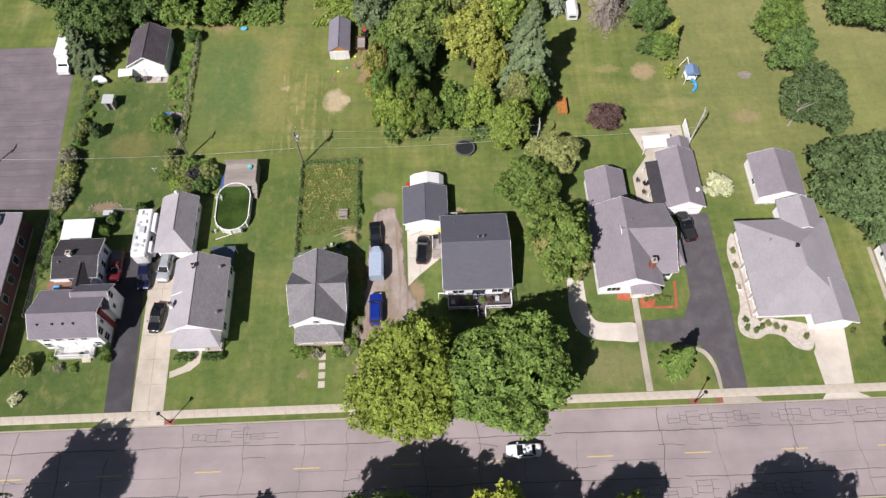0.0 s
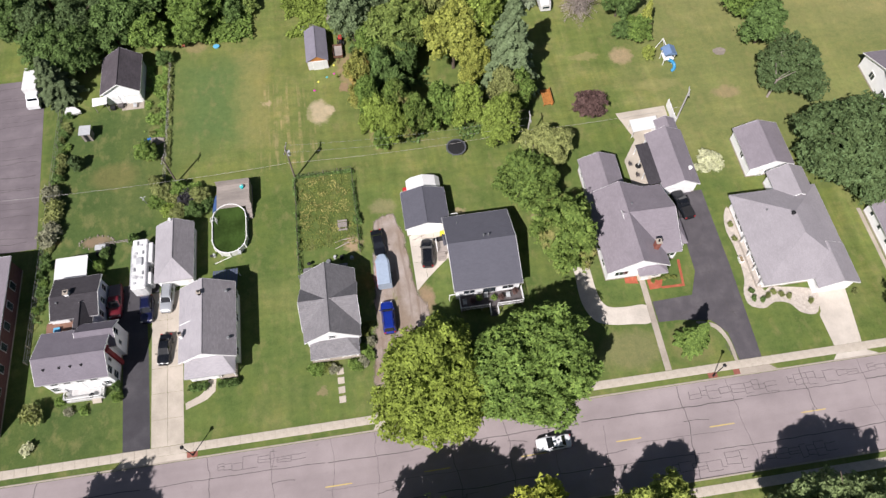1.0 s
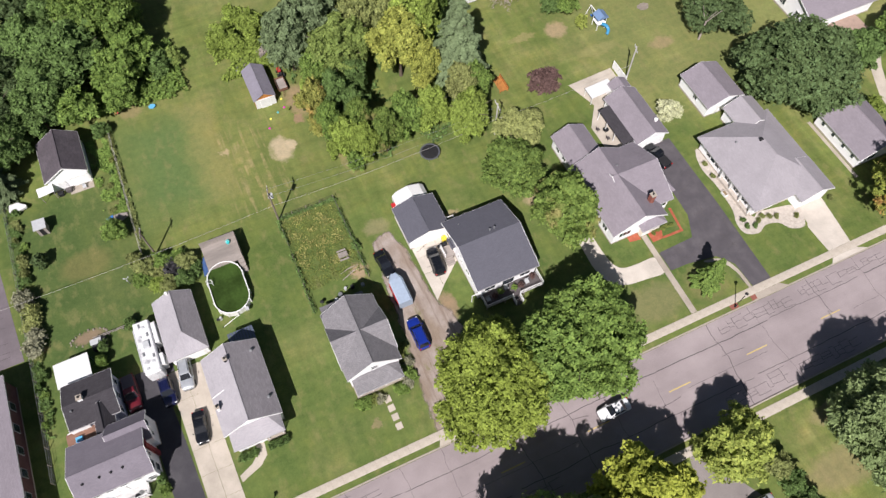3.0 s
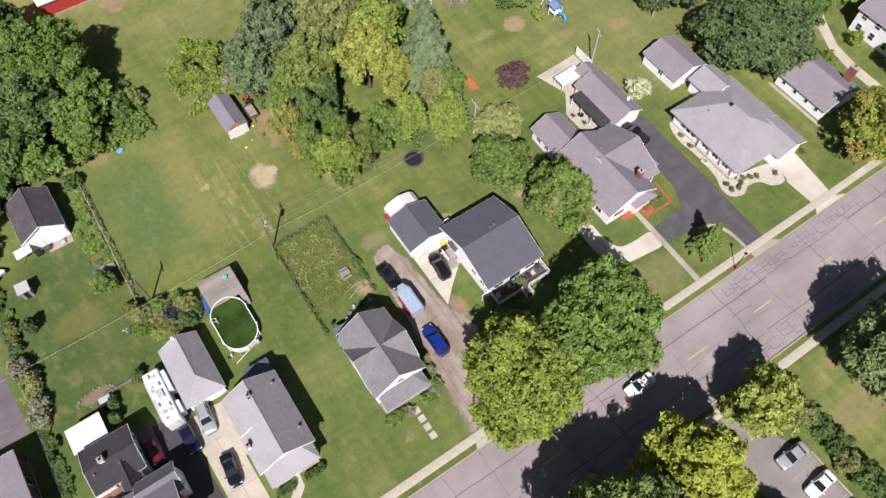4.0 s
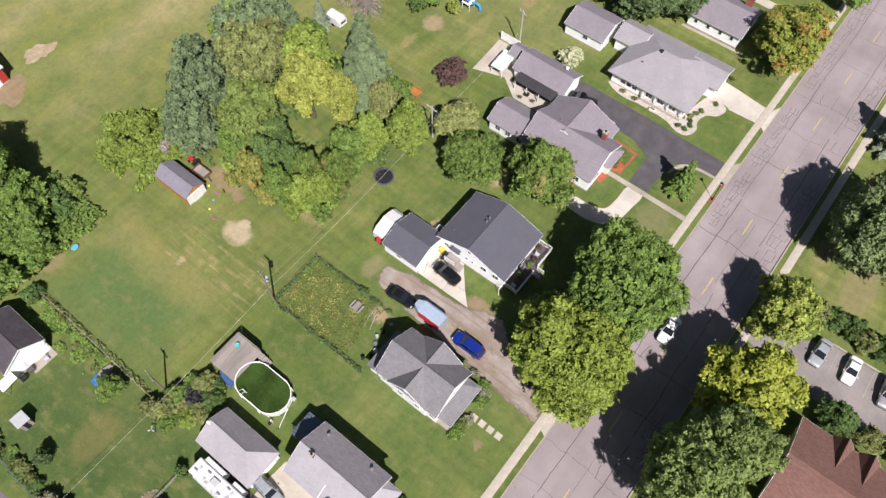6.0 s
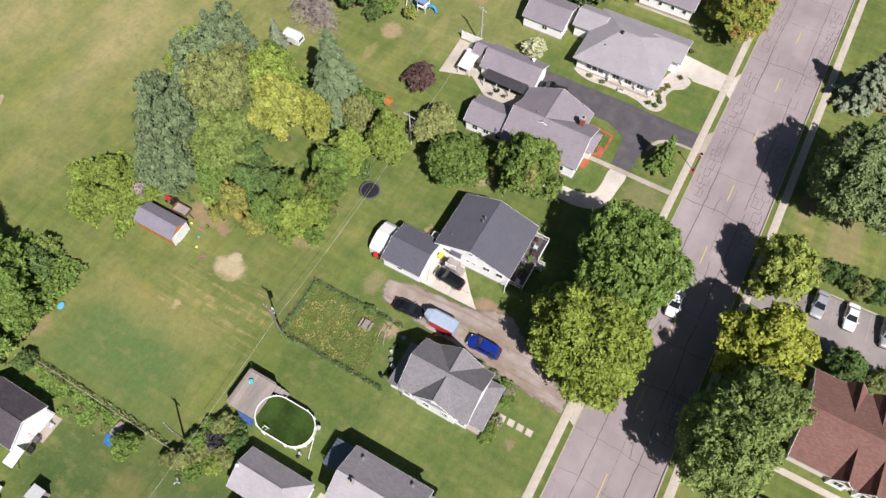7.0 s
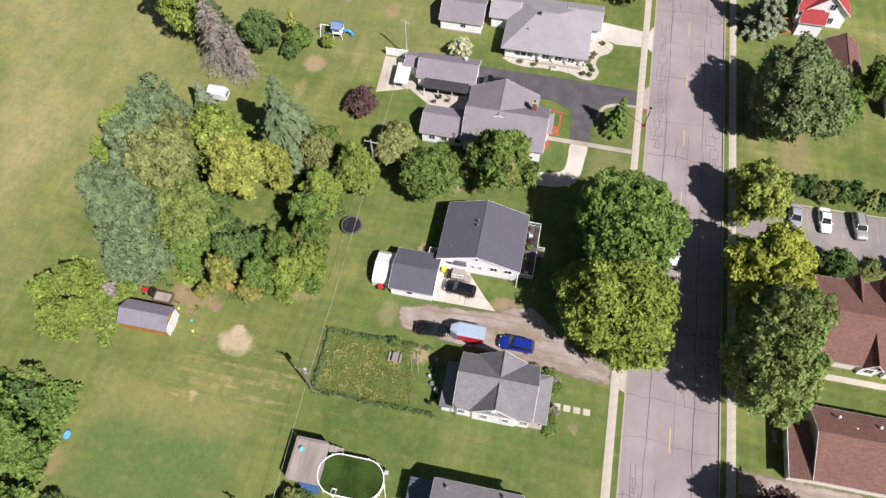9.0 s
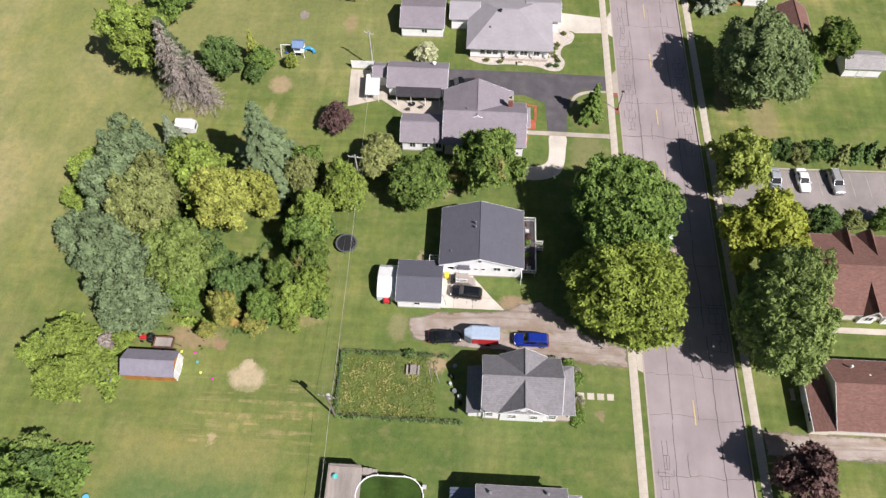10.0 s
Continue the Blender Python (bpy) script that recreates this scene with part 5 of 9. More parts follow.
# grey-roofed house with concrete drive, and its garage
B = thing("house", -34, 15, 0, "low white house with grey shingle roof", "house")
# east slope gets the shaded shingle tone, here and on the garage
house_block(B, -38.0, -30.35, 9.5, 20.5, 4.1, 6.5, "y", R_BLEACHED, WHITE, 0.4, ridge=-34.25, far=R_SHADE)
gable_roof(B, -37.55, -30.85, 7.6, 12.2, 3.0, 4.05, "x", R_BLEACHED_X, name="front_roof", ridge=9.86, hip0=1.4, hip1=1.4)
part("front_room", box(-37.4, -33.6, 8.2, 9.88, -0.1, 2.8), WHITE, B)
part("porch_floor", box(-33.59, -31.2, 8.0, 9.88, -0.1, 0.4), CONC_OLD, B)
for x in (-33.3, -31.4):
    part("porch_post", box(x - 0.07, x + 0.07, 8.1, 8.24, 0.403, 2.78), TRIM, B)
railing(B, [(-31.4, 9.8), (-31.4, 8.2)], 0.4)
part("roof_flashing", slab([(-37.95, 14.85, 4.17), (-36.1, 14.85, 5.36), (-36.1, 14.95, 5.36), (-37.95, 14.95, 4.17)], 0.03), TRIM, B)
for x in (-36.5, -34.7):
    opening(B, "S", 8.2, x, 1.1, 1.2, 1.2)
opening(B, "S", 9.9, -32.4, 0.42, 0.95, 2.0, "door")
for y in (11.0, 16.0, 19.6):
    opening(B, "E", -30.75, y, 1.4, 1.1, 1.1)
    opening(B, "W", -37.6, y, 1.4, 1.1, 1.1)
chimney(B, -34.6, 18.2, 5.6, 6.9, 0.42, 0.42, BLACK)
chimney(B, -37.5, 13.1, 4.2, 5.5, 0.4, 0.5, TRIM)
vent(B, -31.2, 11.9, 4.4, 4.95, 0.14)
vent(B, -31.4, 18.8, 4.5, 5.05, 0.14)
T = thing("awning", -32.2, 23, 0, "dark blue slatted metal awning behind the house", "awning")
for i in range(9):
    part("slat", slab([(-34.0 + 0.4 * i, 20.15, 2.75), (-33.66 + 0.4 * i, 20.15, 2.75), (-33.66 + 0.4 * i, 23.6, 2.1), (-34.0 + 0.4 * i, 23.6, 2.1)], 0.05), paint_mat("slate_blue", (0.10, 0.12, 0.17), 0.5), T)
for x in (-33.9, -30.6):
    part("post", tube([(x, 23.4, 0), (x, 23.4, 2.08)], 0.05), TRIM, T)
G = thing("garage", -39.3, 27, 0, "white garage with a grey shingle roof", "garage")
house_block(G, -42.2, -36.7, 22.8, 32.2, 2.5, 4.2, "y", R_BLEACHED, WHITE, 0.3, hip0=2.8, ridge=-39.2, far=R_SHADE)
opening(G, "S", 23.1, -39.4, 0.02, 3.6, 2.0, "garage_door")
for y in (25, 28, 30.5):
    opening(G, "E", -37.0, y, 1.1, 0.7, 0.8, cols=1)
vent(G, -39.6, 31.9, 3.6, 4.5, 0.14, TRIM)

# grey cross-gabled house
C = thing("house", -17.9, 15, 0, "white cross-gabled house with silver-grey shingles", "house")
house_block(C, -21.35, -13.7, 9.8, 20.1, 4.0, 7.0, "y", R_LIGHT_Y, WHITE, 0.35)
gable_roof(C, -21.5, -13.55, 11.5, 17.9, 4.0, 6.75, "x", R_LIGHT_X, name="cross_roof")
gable_walls(C, -21.5, -13.55, 11.5, 17.9, 4.0, 6.75, "x", WHITE, 0.35, base=False)
gable_roof(C, -20.8, -14.2, 7.9, 10.4, 2.55, 3.35, "x", R_LIGHT_X, name="porch_roof", ridge=10.2, hip0=1.6, hip1=1.6)
bm = bmesh.new()
front = [[bm.verts.new((x, y, z)) for x, z in ((-20.95, 4.1), (-14.1, 4.1), (-17.525, 6.75))] for y in (9.84, 9.92)]
bm.faces.new(front[0])
bm.faces.new(front[1][::-1])
for i in range(3):
    bm.faces.new((front[0][i], front[1][i], front[1][(i + 1) % 3], front[0][(i + 1) % 3]))
part("gable_front", bm, WHITE, C, "white clapboard gable")
part("porch_floor", box(-20.9, -14.3, 8.3, 10.14, -0.1, 0.45), CONC_OLD, C)
for x in (-20.4, -18.6, -16.7, -14.6):
    part("porch_post", box(x - 0.09, x + 0.09, 8.4, 8.58, 0.453, 2.4), TRIM, C)
railing(C, [(-20.3, 8.48), (-18.7, 8.48)], 0.45)
railing(C, [(-16.6, 8.48), (-14.7, 8.48)], 0.45)
opening(C, "S", 10.15, -17.6, 0.47, 0.95, 2.0, "door")
for x in (-19.9, -15.6):
    opening(C, "S", 10.15, x, 1.0, 1.0, 1.3, rows=2, cols=1)
opening(C, "S", 9.84, -17.5, 4.5, 0.85, 1.0, rows=2, cols=1)
for y in (13.9, 15.5):
    opening(C, "W", -21.15, y, 4.1, 0.75, 0.95, rows=2, cols=1)
for y in (10.8, 13.2, 16.0, 19.0):
    opening(C, "W", -21.15 if 11.8 < y < 17.6 else -21.0, y, 1.2, 0.9, 1.3, rows=2, cols=1)
    opening(C, "E", -13.9 if 11.8 < y < 17.6 else -14.05, y, 1.2, 0.9, 1.3, rows=2, cols=1)
part("back_roof", slab([(-21.1, 19.8, 2.9), (-14.7, 19.8, 2.9), (-14.7, 22.0, 2.2), (-21.1, 22.0, 2.2)], 0.14), R_LIGHT_X, C)
part("back_porch", box(-20.8, -15.0, 19.8, 21.7, -0.1, 2.12), WHITE, C)
part("meter_mast", tube([(-21.42, 19.6, 0.1), (-21.42, 19.6, 5.0)], 0.05), STEEL, C)

# charcoal-roofed house with a front deck, garage and tent
D = thing("house", 5, 21, 0, "white house with charcoal roof and dark front deck", "house")
house_block(D, -0.2, 9.6, 14.5, 26.65, 3.5, 5.7, "x", R_DARK_X, WHITE, 0.35, ridge=20.95)
for y, w in ((16.2, 1.0), (18.3, 1.0), (20.3, 0.5), (21.3, 0.5)):
    opening(D, "W", 0.15, y, 1.9, w, 0.9 if w > 0.6 else 0.5, rows=1, cols=2 if w > 0.6 else 1)
opening(D, "W", 0.15, 23.2, 0.9, 0.95, 2.0, "door")
opening(D, "W", 0.15, 25.0, 1.9, 0.8, 0.7, cols=1)
opening(D, "W", 0.15, 20.9, 4.1, 0.5, 0.5, cols=1)
for x in (2.0, 7.6):
    opening(D, "S", 14.85, x, 1.5, 1.6, 1.1)
opening(D, "S", 14.85, 4.9, 1.0, 1.8, 2.0, "door", GLASS)
hood = bmesh.new()
tube([(-0.42, 22.2 + 0.95 + 0.95 * math.cos(a), 3.05 + 0.35 * math.sin(a)) for a in [math.pi * i / 8 for i in range(9)]], 0.12, 6, hood)
slab([(-0.55, 22.3, 3.08), (0.13, 22.3, 3.2), (0.13, 24.0, 3.2), (-0.55, 24.0, 3.08)], 0.1, hood)
part("door_hood", hood, R_DARK_Y, D)
part("landing", box(-1.5, 0.14, 22.4, 24.2, 0.0, 0.88), WOOD_GREY, D)
for i in range(4):
    part("step", box(-1.5, -0.3, 22.4 - 0.28 * (i + 1), 22.4 - 0.28 * i - 0.003, 0.0, 0.88 - 0.2 * (i + 1)), WOOD_GREY, D)
railing(D, [(-1.45, 24.1), (-1.45, 22.45)], 0.88, mat=TRIM)
vent(D, 5.1, 21.6, 5.3, 5.9)
vent(D, 5.8, 21.6, 5.3, 6.0)
vent(D, 1.8, 25.0, 3.9, 4.3, 0.06)
deck = part("deck_floor", box(0.5, 9.5, 12.6, 14.84, 0.78, 0.9), WOOD_DARK, D, "dark weathered deck boards")
for i in range(17):
    part("board", box(0.52 + 0.53 * i, 0.52 + 0.53 * i + 0.5, 12.62, 14.83, 0.904, 0.93), WOOD_DARK, deck)
for x in (0.6, 3.5, 6.5, 9.4):
    for y in (12.7, 14.6):
        part("deck_post", box(x - 0.07, x + 0.07, y - 0.07, y + 0.07, -0.1, 0.778), WOOD_GREY, D)
railing(D, [(0.5, 14.8), (0.5, 12.6), (4.6, 12.6)], 0.93)
railing(D, [(5.8, 12.6), (9.5, 12.6), (9.5, 14.8)], 0.93)
for i in range(4):
    part("step", box(4.65, 5.75, 12.6 - 0.28 * (i + 1), 12.6 - 0.28 * i - 0.003, 0.0, 0.9 - 0.21 * (i + 1)), WOOD_DARK, D)
railing(D, [(4.66, 11.5), (4.66, 12.5)], 0.5, 0.9)
railing(D, [(5.74, 11.5), (5.74, 12.5)], 0.5, 0.9)
part("side_beam", tube([(-0.9, 14.75, 2.0), (0.4, 14.75, 2.0)], 0.07, 6), TRIM, D)
part("side_post", tube([(-0.85, 14.75, 0.0), (-0.85, 14.75, 1.95)], 0.06, 6), TRIM, D)
part("back_stoop", box(0.6, 2.4, 26.32, 28.2, 0.0, 0.7), WOOD_GREY, D)
railing(D, [(0.6, 28.15), (2.4, 28.15), (2.4, 26.9)], 0.7)
T = thing("white_lattice_arch", -0.1, 27.0, 0, "small white arched lattice gate by the house corner", "gate")
part("arch", tube([(-0.6, 26.9, 0), (-0.6, 26.9, 1.6), (-0.2, 26.95, 2.0), (0.25, 27.0, 1.6), (0.25, 27.0, 0)], 0.06, 6), TRIM, T)
G = thing("garage", -2.3, 29, 0, "white garage with a charcoal roof", "garage")
house_block(G, -5.7, 1.0, 26.0, 32.5, 2.5, 3.7, "y", R_DARK_Y, WHITE, 0.25)
opening(G, "S", 26.25, -2.5, 0.02, 4.6, 2.0, "garage_door")
opening(G, "W", -5.45, 29.5, 1.1, 0.8, 0.8, cols=1)
T = thing("shelter_tent", -1.9, 34.2, 0, "white arched fabric shelter behind the garage", "tent")
prof = [(-4.6, 0.0), (-4.6, 1.3), (-3.9, 2.0), (-2.0, 2.55), (-0.1, 2.0), (0.6, 1.3), (0.6, 0.0)]
bm = bmesh.new()
rows = [[bm.verts.new((x, y, z)) for x, z in prof] for y in (32.75, 35.3)]
rows2 = [[bm.verts.new((-2 + (x + 2) * 0.985, y, z * 0.985)) for x, z in prof] for y in (32.75, 35.3)]
for R2 in (rows, rows2):
    for i in range(len(prof) - 1):
        bm.faces.new((R2[0][i], R2[0][i + 1], R2[1][i + 1], R2[1][i]))
for k in (0, 1):
    for i in range(len(prof) - 1):
        bm.faces.new((rows[k][i], rows[k][i + 1], rows2[k][i + 1], rows2[k][i]))
part("cover", bm, TARP, T)
T = thing("covered_mower", -3.9, 34.0, 0, "red riding mower under the white shelter", "mower")
part("hood", box(-5.2, -4.0, 33.5, 34.4, 0.35, 1.0), REDP, T, bevel=0.12)
part("seat", box(-3.9, -3.4, 33.65, 34.25, 0.6, 1.05), BLACK, T, bevel=0.08)
for x in (-4.9, -3.6):
    for y in (33.45, 34.45):
        part("wheel", tube([(x, y - 0.1, 0.3), (x, y + 0.1, 0.3)], 0.3, 12), BLACK, T)

# grey house of several wings, its garage and patio
E = thing("house", 28, 20, 0, "rambling white house with grey shingle wings and brick chimney", "house")
house_block(E, 21.8, 31.0, 14.1, 27.4, 3.2, 6.0, "y", R_GREY_Y, WHITE, 0.4, ridge=26.4)
house_block(E, 25.6, 33.4, 16.1, 27.6, 3.2, 5.9, "x", R_GREY_X, WHITE, 0.4, ridge=22.0)
gable_roof(E, 26.4, 30.6, 13.3, 17.2, 2.6, 3.5, "y", R_GREY_Y, name="entry_roof", hip0=1.9)
part("entry_wall", box(26.9, 30.1, 13.75, 14.48, -0.1, 2.4), CREAM, E)
house_block(E, 22.4, 28.3, 27.0, 34.2, 2.7, 4.2, "y", R_GREY_Y, WHITE, 0.35)
gable_roof(E, 32.9, 35.0, 17.6, 21.8, 2.3, 2.9, "x", R_GREY_X, name="bay_roof", ridge=19.7, hip1=0.8, trim=False)
chimney(E, 29.3, 16.7, 3.2, 6.0, 0.7, 0.7, BRICK)
vent(E, 27.4, 23.6, 5.0, 5.6)
opening(E, "S", 14.5, 24.2, 1.2, 1.9, 1.2, cols=3)
opening(E, "S", 13.75, 27.7, 0.3, 0.95, 2.0, "door")
opening(E, "S", 13.75, 29.2, 1.0, 1.0, 1.1, cols=1)
opening(E, "S", 16.5, 32.0, 1.2, 1.4, 1.2)
for y in (16.8, 19.5, 22.6):
    opening(E, "W", 22.2, y, 1.0, 1.1, 1.1)
for y in (28.0, 30.2, 32.2):
    opening(E, "W", 22.75, y, 1.0, 0.9, 1.1)
opening(E, "W", 22.2, 24.8, 0.3, 0.95, 2.0, "door")
part("bay_wall", box(33.02, 34.7, 17.9, 21.5, -0.1, 2.15), WHITE, E)
G = thing("garage", 37, 32, 0, "white garage with grey roof and dark lean-to porch", "garage")
house_block(G, 34.0, 39.9, 27.1, 37.4, 2.6, 4.2, "y", R_GREY_Y, WHITE, 0.3)
part("porch_roof", slab([(32.2, 28.2, 2.25), (34.35, 28.2, 2.7), (34.35, 35.8, 2.7), (32.2, 35.8, 2.25)], 0.1), R_BLACK_Y, G)
for y in (28.4, 30.8, 33.2, 35.6):
    part("porch_post", box(32.3, 32.42, y - 0.06, y + 0.06, 0, 2.13), TRIM, G)
gable_roof(G, 36.4, 39.7, 37.2, 40.1, 2.3, 3.2, "y", R_GREY_Y, name="back_roof")
gable_walls(G, 36.4, 39.7, 37.2, 40.1, 2.3, 3.2, "y", WHITE, 0.2, base=False)
opening(G, "S", 27.4, 37.0, 0.02, 4.4, 2.0, "garage_door")
opening(G, "W", 34.3, 30.4, 0.05, 0.95, 2.0, "door")
opening(G, "W", 34.3, 33.4, 0.9, 1.6, 1.1)
vent(G, 38.8, 29.6, 3.1, 3.7, 0.2, TRIM)
T = thing("patio_cover", 35, 39.9, 0, "white fabric cover over a patio frame", "cover")
part("sheet", slab([(32.7, 38.6, 1.9), (37.2, 38.8, 2.0), (37.2, 41.2, 2.0), (32.7, 41.0, 1.9)], 0.1), TARP, T)
for x, y in ((32.9, 38.8), (37.0, 38.95), (37.0, 41.0), (32.9, 40.85)):
    part("post", tube([(x, y, 0.02), (x, y, 1.85)], 0.05), TRIM, T)
T = thing("white_fence", 40.6, 42.4, 0, "short white solid fence panel beside the patio", "fence")
for i in range(4):
    part("panel", box(40.4, 40.48, 40.3 + 1.0 * i, 41.26 + 1.0 * i, 0.05, 1.75), TRIM, T)
for i in range(5):
    part("post", box(40.37, 40.51, 40.22 + 1.0 * i, 40.3 + 1.0 * i - 0.003, 0, 1.85), TRIM, T)

# large hip-roofed ranch house and its garage
F = thing("house", 50, 16, 0, "large white ranch house with grey hip roof", "house")
house_block(F, 43.4, 56.9, 9.2, 24.3, 2.8, 5.3, "y", R_ASH, WHITE, 0.7, hip0=6.2, hip1=5.4, ridge=50.7)
gable_roof(F, 50.8, 57.0, 7.6, 14.0, 2.8, 4.2, "y", R_ASH, name="garage_roof")
gable_walls(F, 50.8, 57.0, 7.6, 14.0, 2.8, 4.2, "y", WHITE, 0.45, base=False)
house_block(F, 50.5, 56.2, 22.2, 27.6, 2.8, 4.3, "y", R_ASH, WHITE, 0.4)
opening(F, "S", 8.05, 53.9, 0.03, 4.6, 2.1, "garage_door")
opening(F, "S", 9.9, 47.6, 0.3, 1.0, 2.05, "door")
opening(F, "S", 9.9, 45.6, 0.9, 1.5, 1.3)
for y in (21.4, 20.3, 19.2):
    opening(F, "W", 44.1, y, 0.9, 0.9, 1.4, rows=2, cols=1)
for y in (16.4, 14.2, 12.0):
    opening(F, "W", 44.1, y, 0.9, 1.2, 1.3)
for y in (10.2, 12.6, 15.0, 17.4):
    part("porch_column", box(43.55, 43.73, y - 0.09, y + 0.09, 0.0, 2.6), TRIM, F)
part("stone_sill", box(43.5, 44.08, 10.0, 17.6, 0.0, 0.6), STONE_BED, F)
vent(F, 50.2, 18.6, 5.0, 5.5, 0.2, BLACK)
vent(F, 47.2, 20.2, 4.0, 4.4)
G = thing("garage", 51.8, 32, 0, "white detached garage with a grey roof", "garage")
house_block(G, 48.3, 55.5, 28.4, 36.4, 2.6, 4.1, "y", R_GREY_Y, WHITE, 0.3)
opening(G, "W", 48.6, 32.0, 1.1, 0.9, 0.8)
opening(G, "S", 28.7, 50.7, 0.05, 0.95, 2.0, "door")

# neighbours further along
H = thing("house", 66.5, 14.5, 0, "white house with a pale grey roof", "house")
house_block(H, 63.9, 72.6, 9.9, 20.4, 2.8, 4.9, "y", R_GREY_Y, WHITE, 0.4)
for y in (11.6, 13.8, 16.2, 18.6):
    opening(H, "W", 64.3, y, 1.2, 0.6, 0.8, cols=1)
opening(H, "S", 10.3, 67.0, 0.9, 1.6, 1.3)
chimney(H, 71.6, 12.6, 0, 6.2, 0.8, 1.3, BRICK)
flat("front_walk_3", [(63.5, 8.6), (64.1, 8.6), (64.1, 20.6), (63.5, 20.6)], 0.03, CONC_OLD, "narrow concrete walk beside the white house", "walk")
flat("lane", [(76.8, -1.2), (79.0, -1.2), (79.4, 15.0), (80.3, 20.0), (83.1, 25.2), (86.0, 29.0), (84.4, 30.2), (81.0, 25.6), (78.3, 20.0), (77.4, 15.0)], 0.02, CONC, "pale concrete driveway between houses", "driveway")
H = thing("house", 82, 42, 0, "white house with a lilac-grey roof", "house")
house_block(H, 75.3, 90.0, 36.2, 48.0, 3.0, 5.4, "x", R_GREY_X, WHITE, 0.4)
part("back_deck", box(80.6, 86.4, 32.2, 36.5, 0, 0.6), rough_mat("faded_deck", (0.36, 0.26, 0.21), 0.15, 1.2, 10), H, "faded brown wooden deck")
opening(H, "W", 75.7, 40.0, 1.0, 1.2, 1.2)
opening(H, "W", 75.7, 44.0, 1.0, 1.2, 1.2)
H = thing("house", 88, 17, 0, "two-storey white house with grey roof", "house")
house_block(H, 84.4, 93.0, 12.6, 22.0, 5.0, 7.0, "y", R_GREY_Y, WHITE, 0.4)
for y in (14.6, 17.4, 20.2):
    opening(H, "W", 84.8, y, 1.0, 1.0, 1.3, rows=2, cols=1)
    opening(H, "W", 84.8, y, 3.4, 1.0, 1.1, rows=2, cols=1)

# outbuildings
T = thing("barn", -48.8, 62.4, 0, "white barn with a dark brown shingle roof", "barn")
house_block(T, -52.1, -45.6, 58.3, 66.4, 3.0, 5.1, "y", R_BARN, WHITE, 0.3, ridge=-48.6)
opening(T, "S", 58.6, -47.4, 0.02, 2.6, 2.1, "garage_door")
opening(T, "S", 58.6, -50.0, 0.05, 0.95, 2.0, "door")
part("lean_to_roof", slab([(-53.7, 57.2, 1.8), (-51.3, 57.3, 2.0), (-51.3, 58.58, 2.3), (-53.7, 58.58, 2.2)], 0.07), TARP, T)
for x in (-53.5, -51.5):
    part("lean_to_post", tube([(x, 57.35, 0), (x, 57.35, 1.74)], 0.05), WOOD_GREY, T)
flat("barn_pad", [(-49.6, 57.2), (-46.0, 57.2), (-46.0, 58.5), (-49.6, 58.5)], 0.02, CONC_OLD, "concrete apron before the barn", "paving")
for x, y, m, lab in ((-50.9, 57.7, BLACK, "dark covered barrow beside the barn door"), (-49.6, 57.9, WOOD_DARK, "dark wooden crate beside the barn door")):
    U = thing("barrow" if m is BLACK else "crate", x, y, 0, lab, "barrow" if m is BLACK else "crate")
    part("tray", box(x - 0.45, x + 0.45, y - 0.35, y + 0.35, 0.3, 0.75), m, U, bevel=0.08)
    part("base", box(x - 0.35, x + 0.35, y - 0.25, y + 0.25, 0.0, 0.297), m, U)
T = thing("shed", -16.4, 64.3, 0, "wooden shed with purple-grey metal roof and white front", "shed")
gable_roof(T, -18.3, -14.5, 61.1, 68.4, 2.0, 3.2, "y", SHED_METAL, 0.08, trim=False)
gable_walls(T, -18.3, -14.5, 61.1, 68.4, 2.0, 3.2, "y", WOOD_OR, 0.15, drop=0.09, base=False)
part("front", slab([(-18.1, 61.18, 2.0), (-14.7, 61.18, 2.0), (-14.7, 61.24, 2.0), (-18.1, 61.24, 2.0)], 1.95), TARP, T)
for k in range(9):
    yy = 61.5 + 0.82 * k
    for s in (0, 1):
        xa, xb = (-18.3, -16.4) if s == 0 else (-14.5, -16.4)
        part("roof_rib", slab([(xa, yy, 2.02), (xb, yy, 3.22), (xb, yy + 0.05, 3.22), (xa, yy + 0.05, 2.02)], 0.04), SHED_METAL, T)
opening(T, "S", 61.18, -16.4, 0.05, 1.6, 1.85, "door", TARP)
T = thing("red_barn", -23.5, 109, 0, "red barn with a white metal roof", "barn")
house_block(T, -34, -19.8, 104.6, 116, 3.2, 5.6, "x", TARP, paint_mat("barn_red", (0.36, 0.035, 0.03), 0.6), 0.3)
opening(T, "E", -20.1, 108.4, 0.02, 2.6, 2.4, "garage_door")
opening(T, "S", 104.9, -22.6, 0.02, 2.2, 2.2, "garage_door")

# brown-roofed buildings and others across the road
T = thing("long_brown_building", -1, -40, 0, "low white building with brown shingle roofs", "building")
house_block(T, -4.7, 8.4, -66, -26.9, 2.7, 5.2, "y", R_BROWN_Y, CREAM, 0.5)
for yy in (-33.7, -37.0, -46.0, -49.3, -58.0):
    gable_roof(T, -4.9, 0.2, yy - 1.35, yy + 1.35, 2.72, 4.35, "x", R_BROWN_X, name="cross_roof")
    gable_walls(T, -4.9, 0.2, yy - 1.35, yy + 1.35, 2.72, 4.35, "x", WHITE, 0.3, base=False)
    opening(T, "W", -4.6, yy, 0.9, 1.0, 1.2)
for yy in (-32.3, -35.7, -44.0, -47.4):
    gable_roof(T, 3.6, 8.6, yy - 1.35, yy + 1.35, 2.72, 4.35, "x", R_BROWN_X, name="cross_roof")
    gable_walls(T, 3.6, 8.6, yy - 1.35, yy + 1.35, 2.72, 4.35, "x", WHITE, 0.3, base=False)
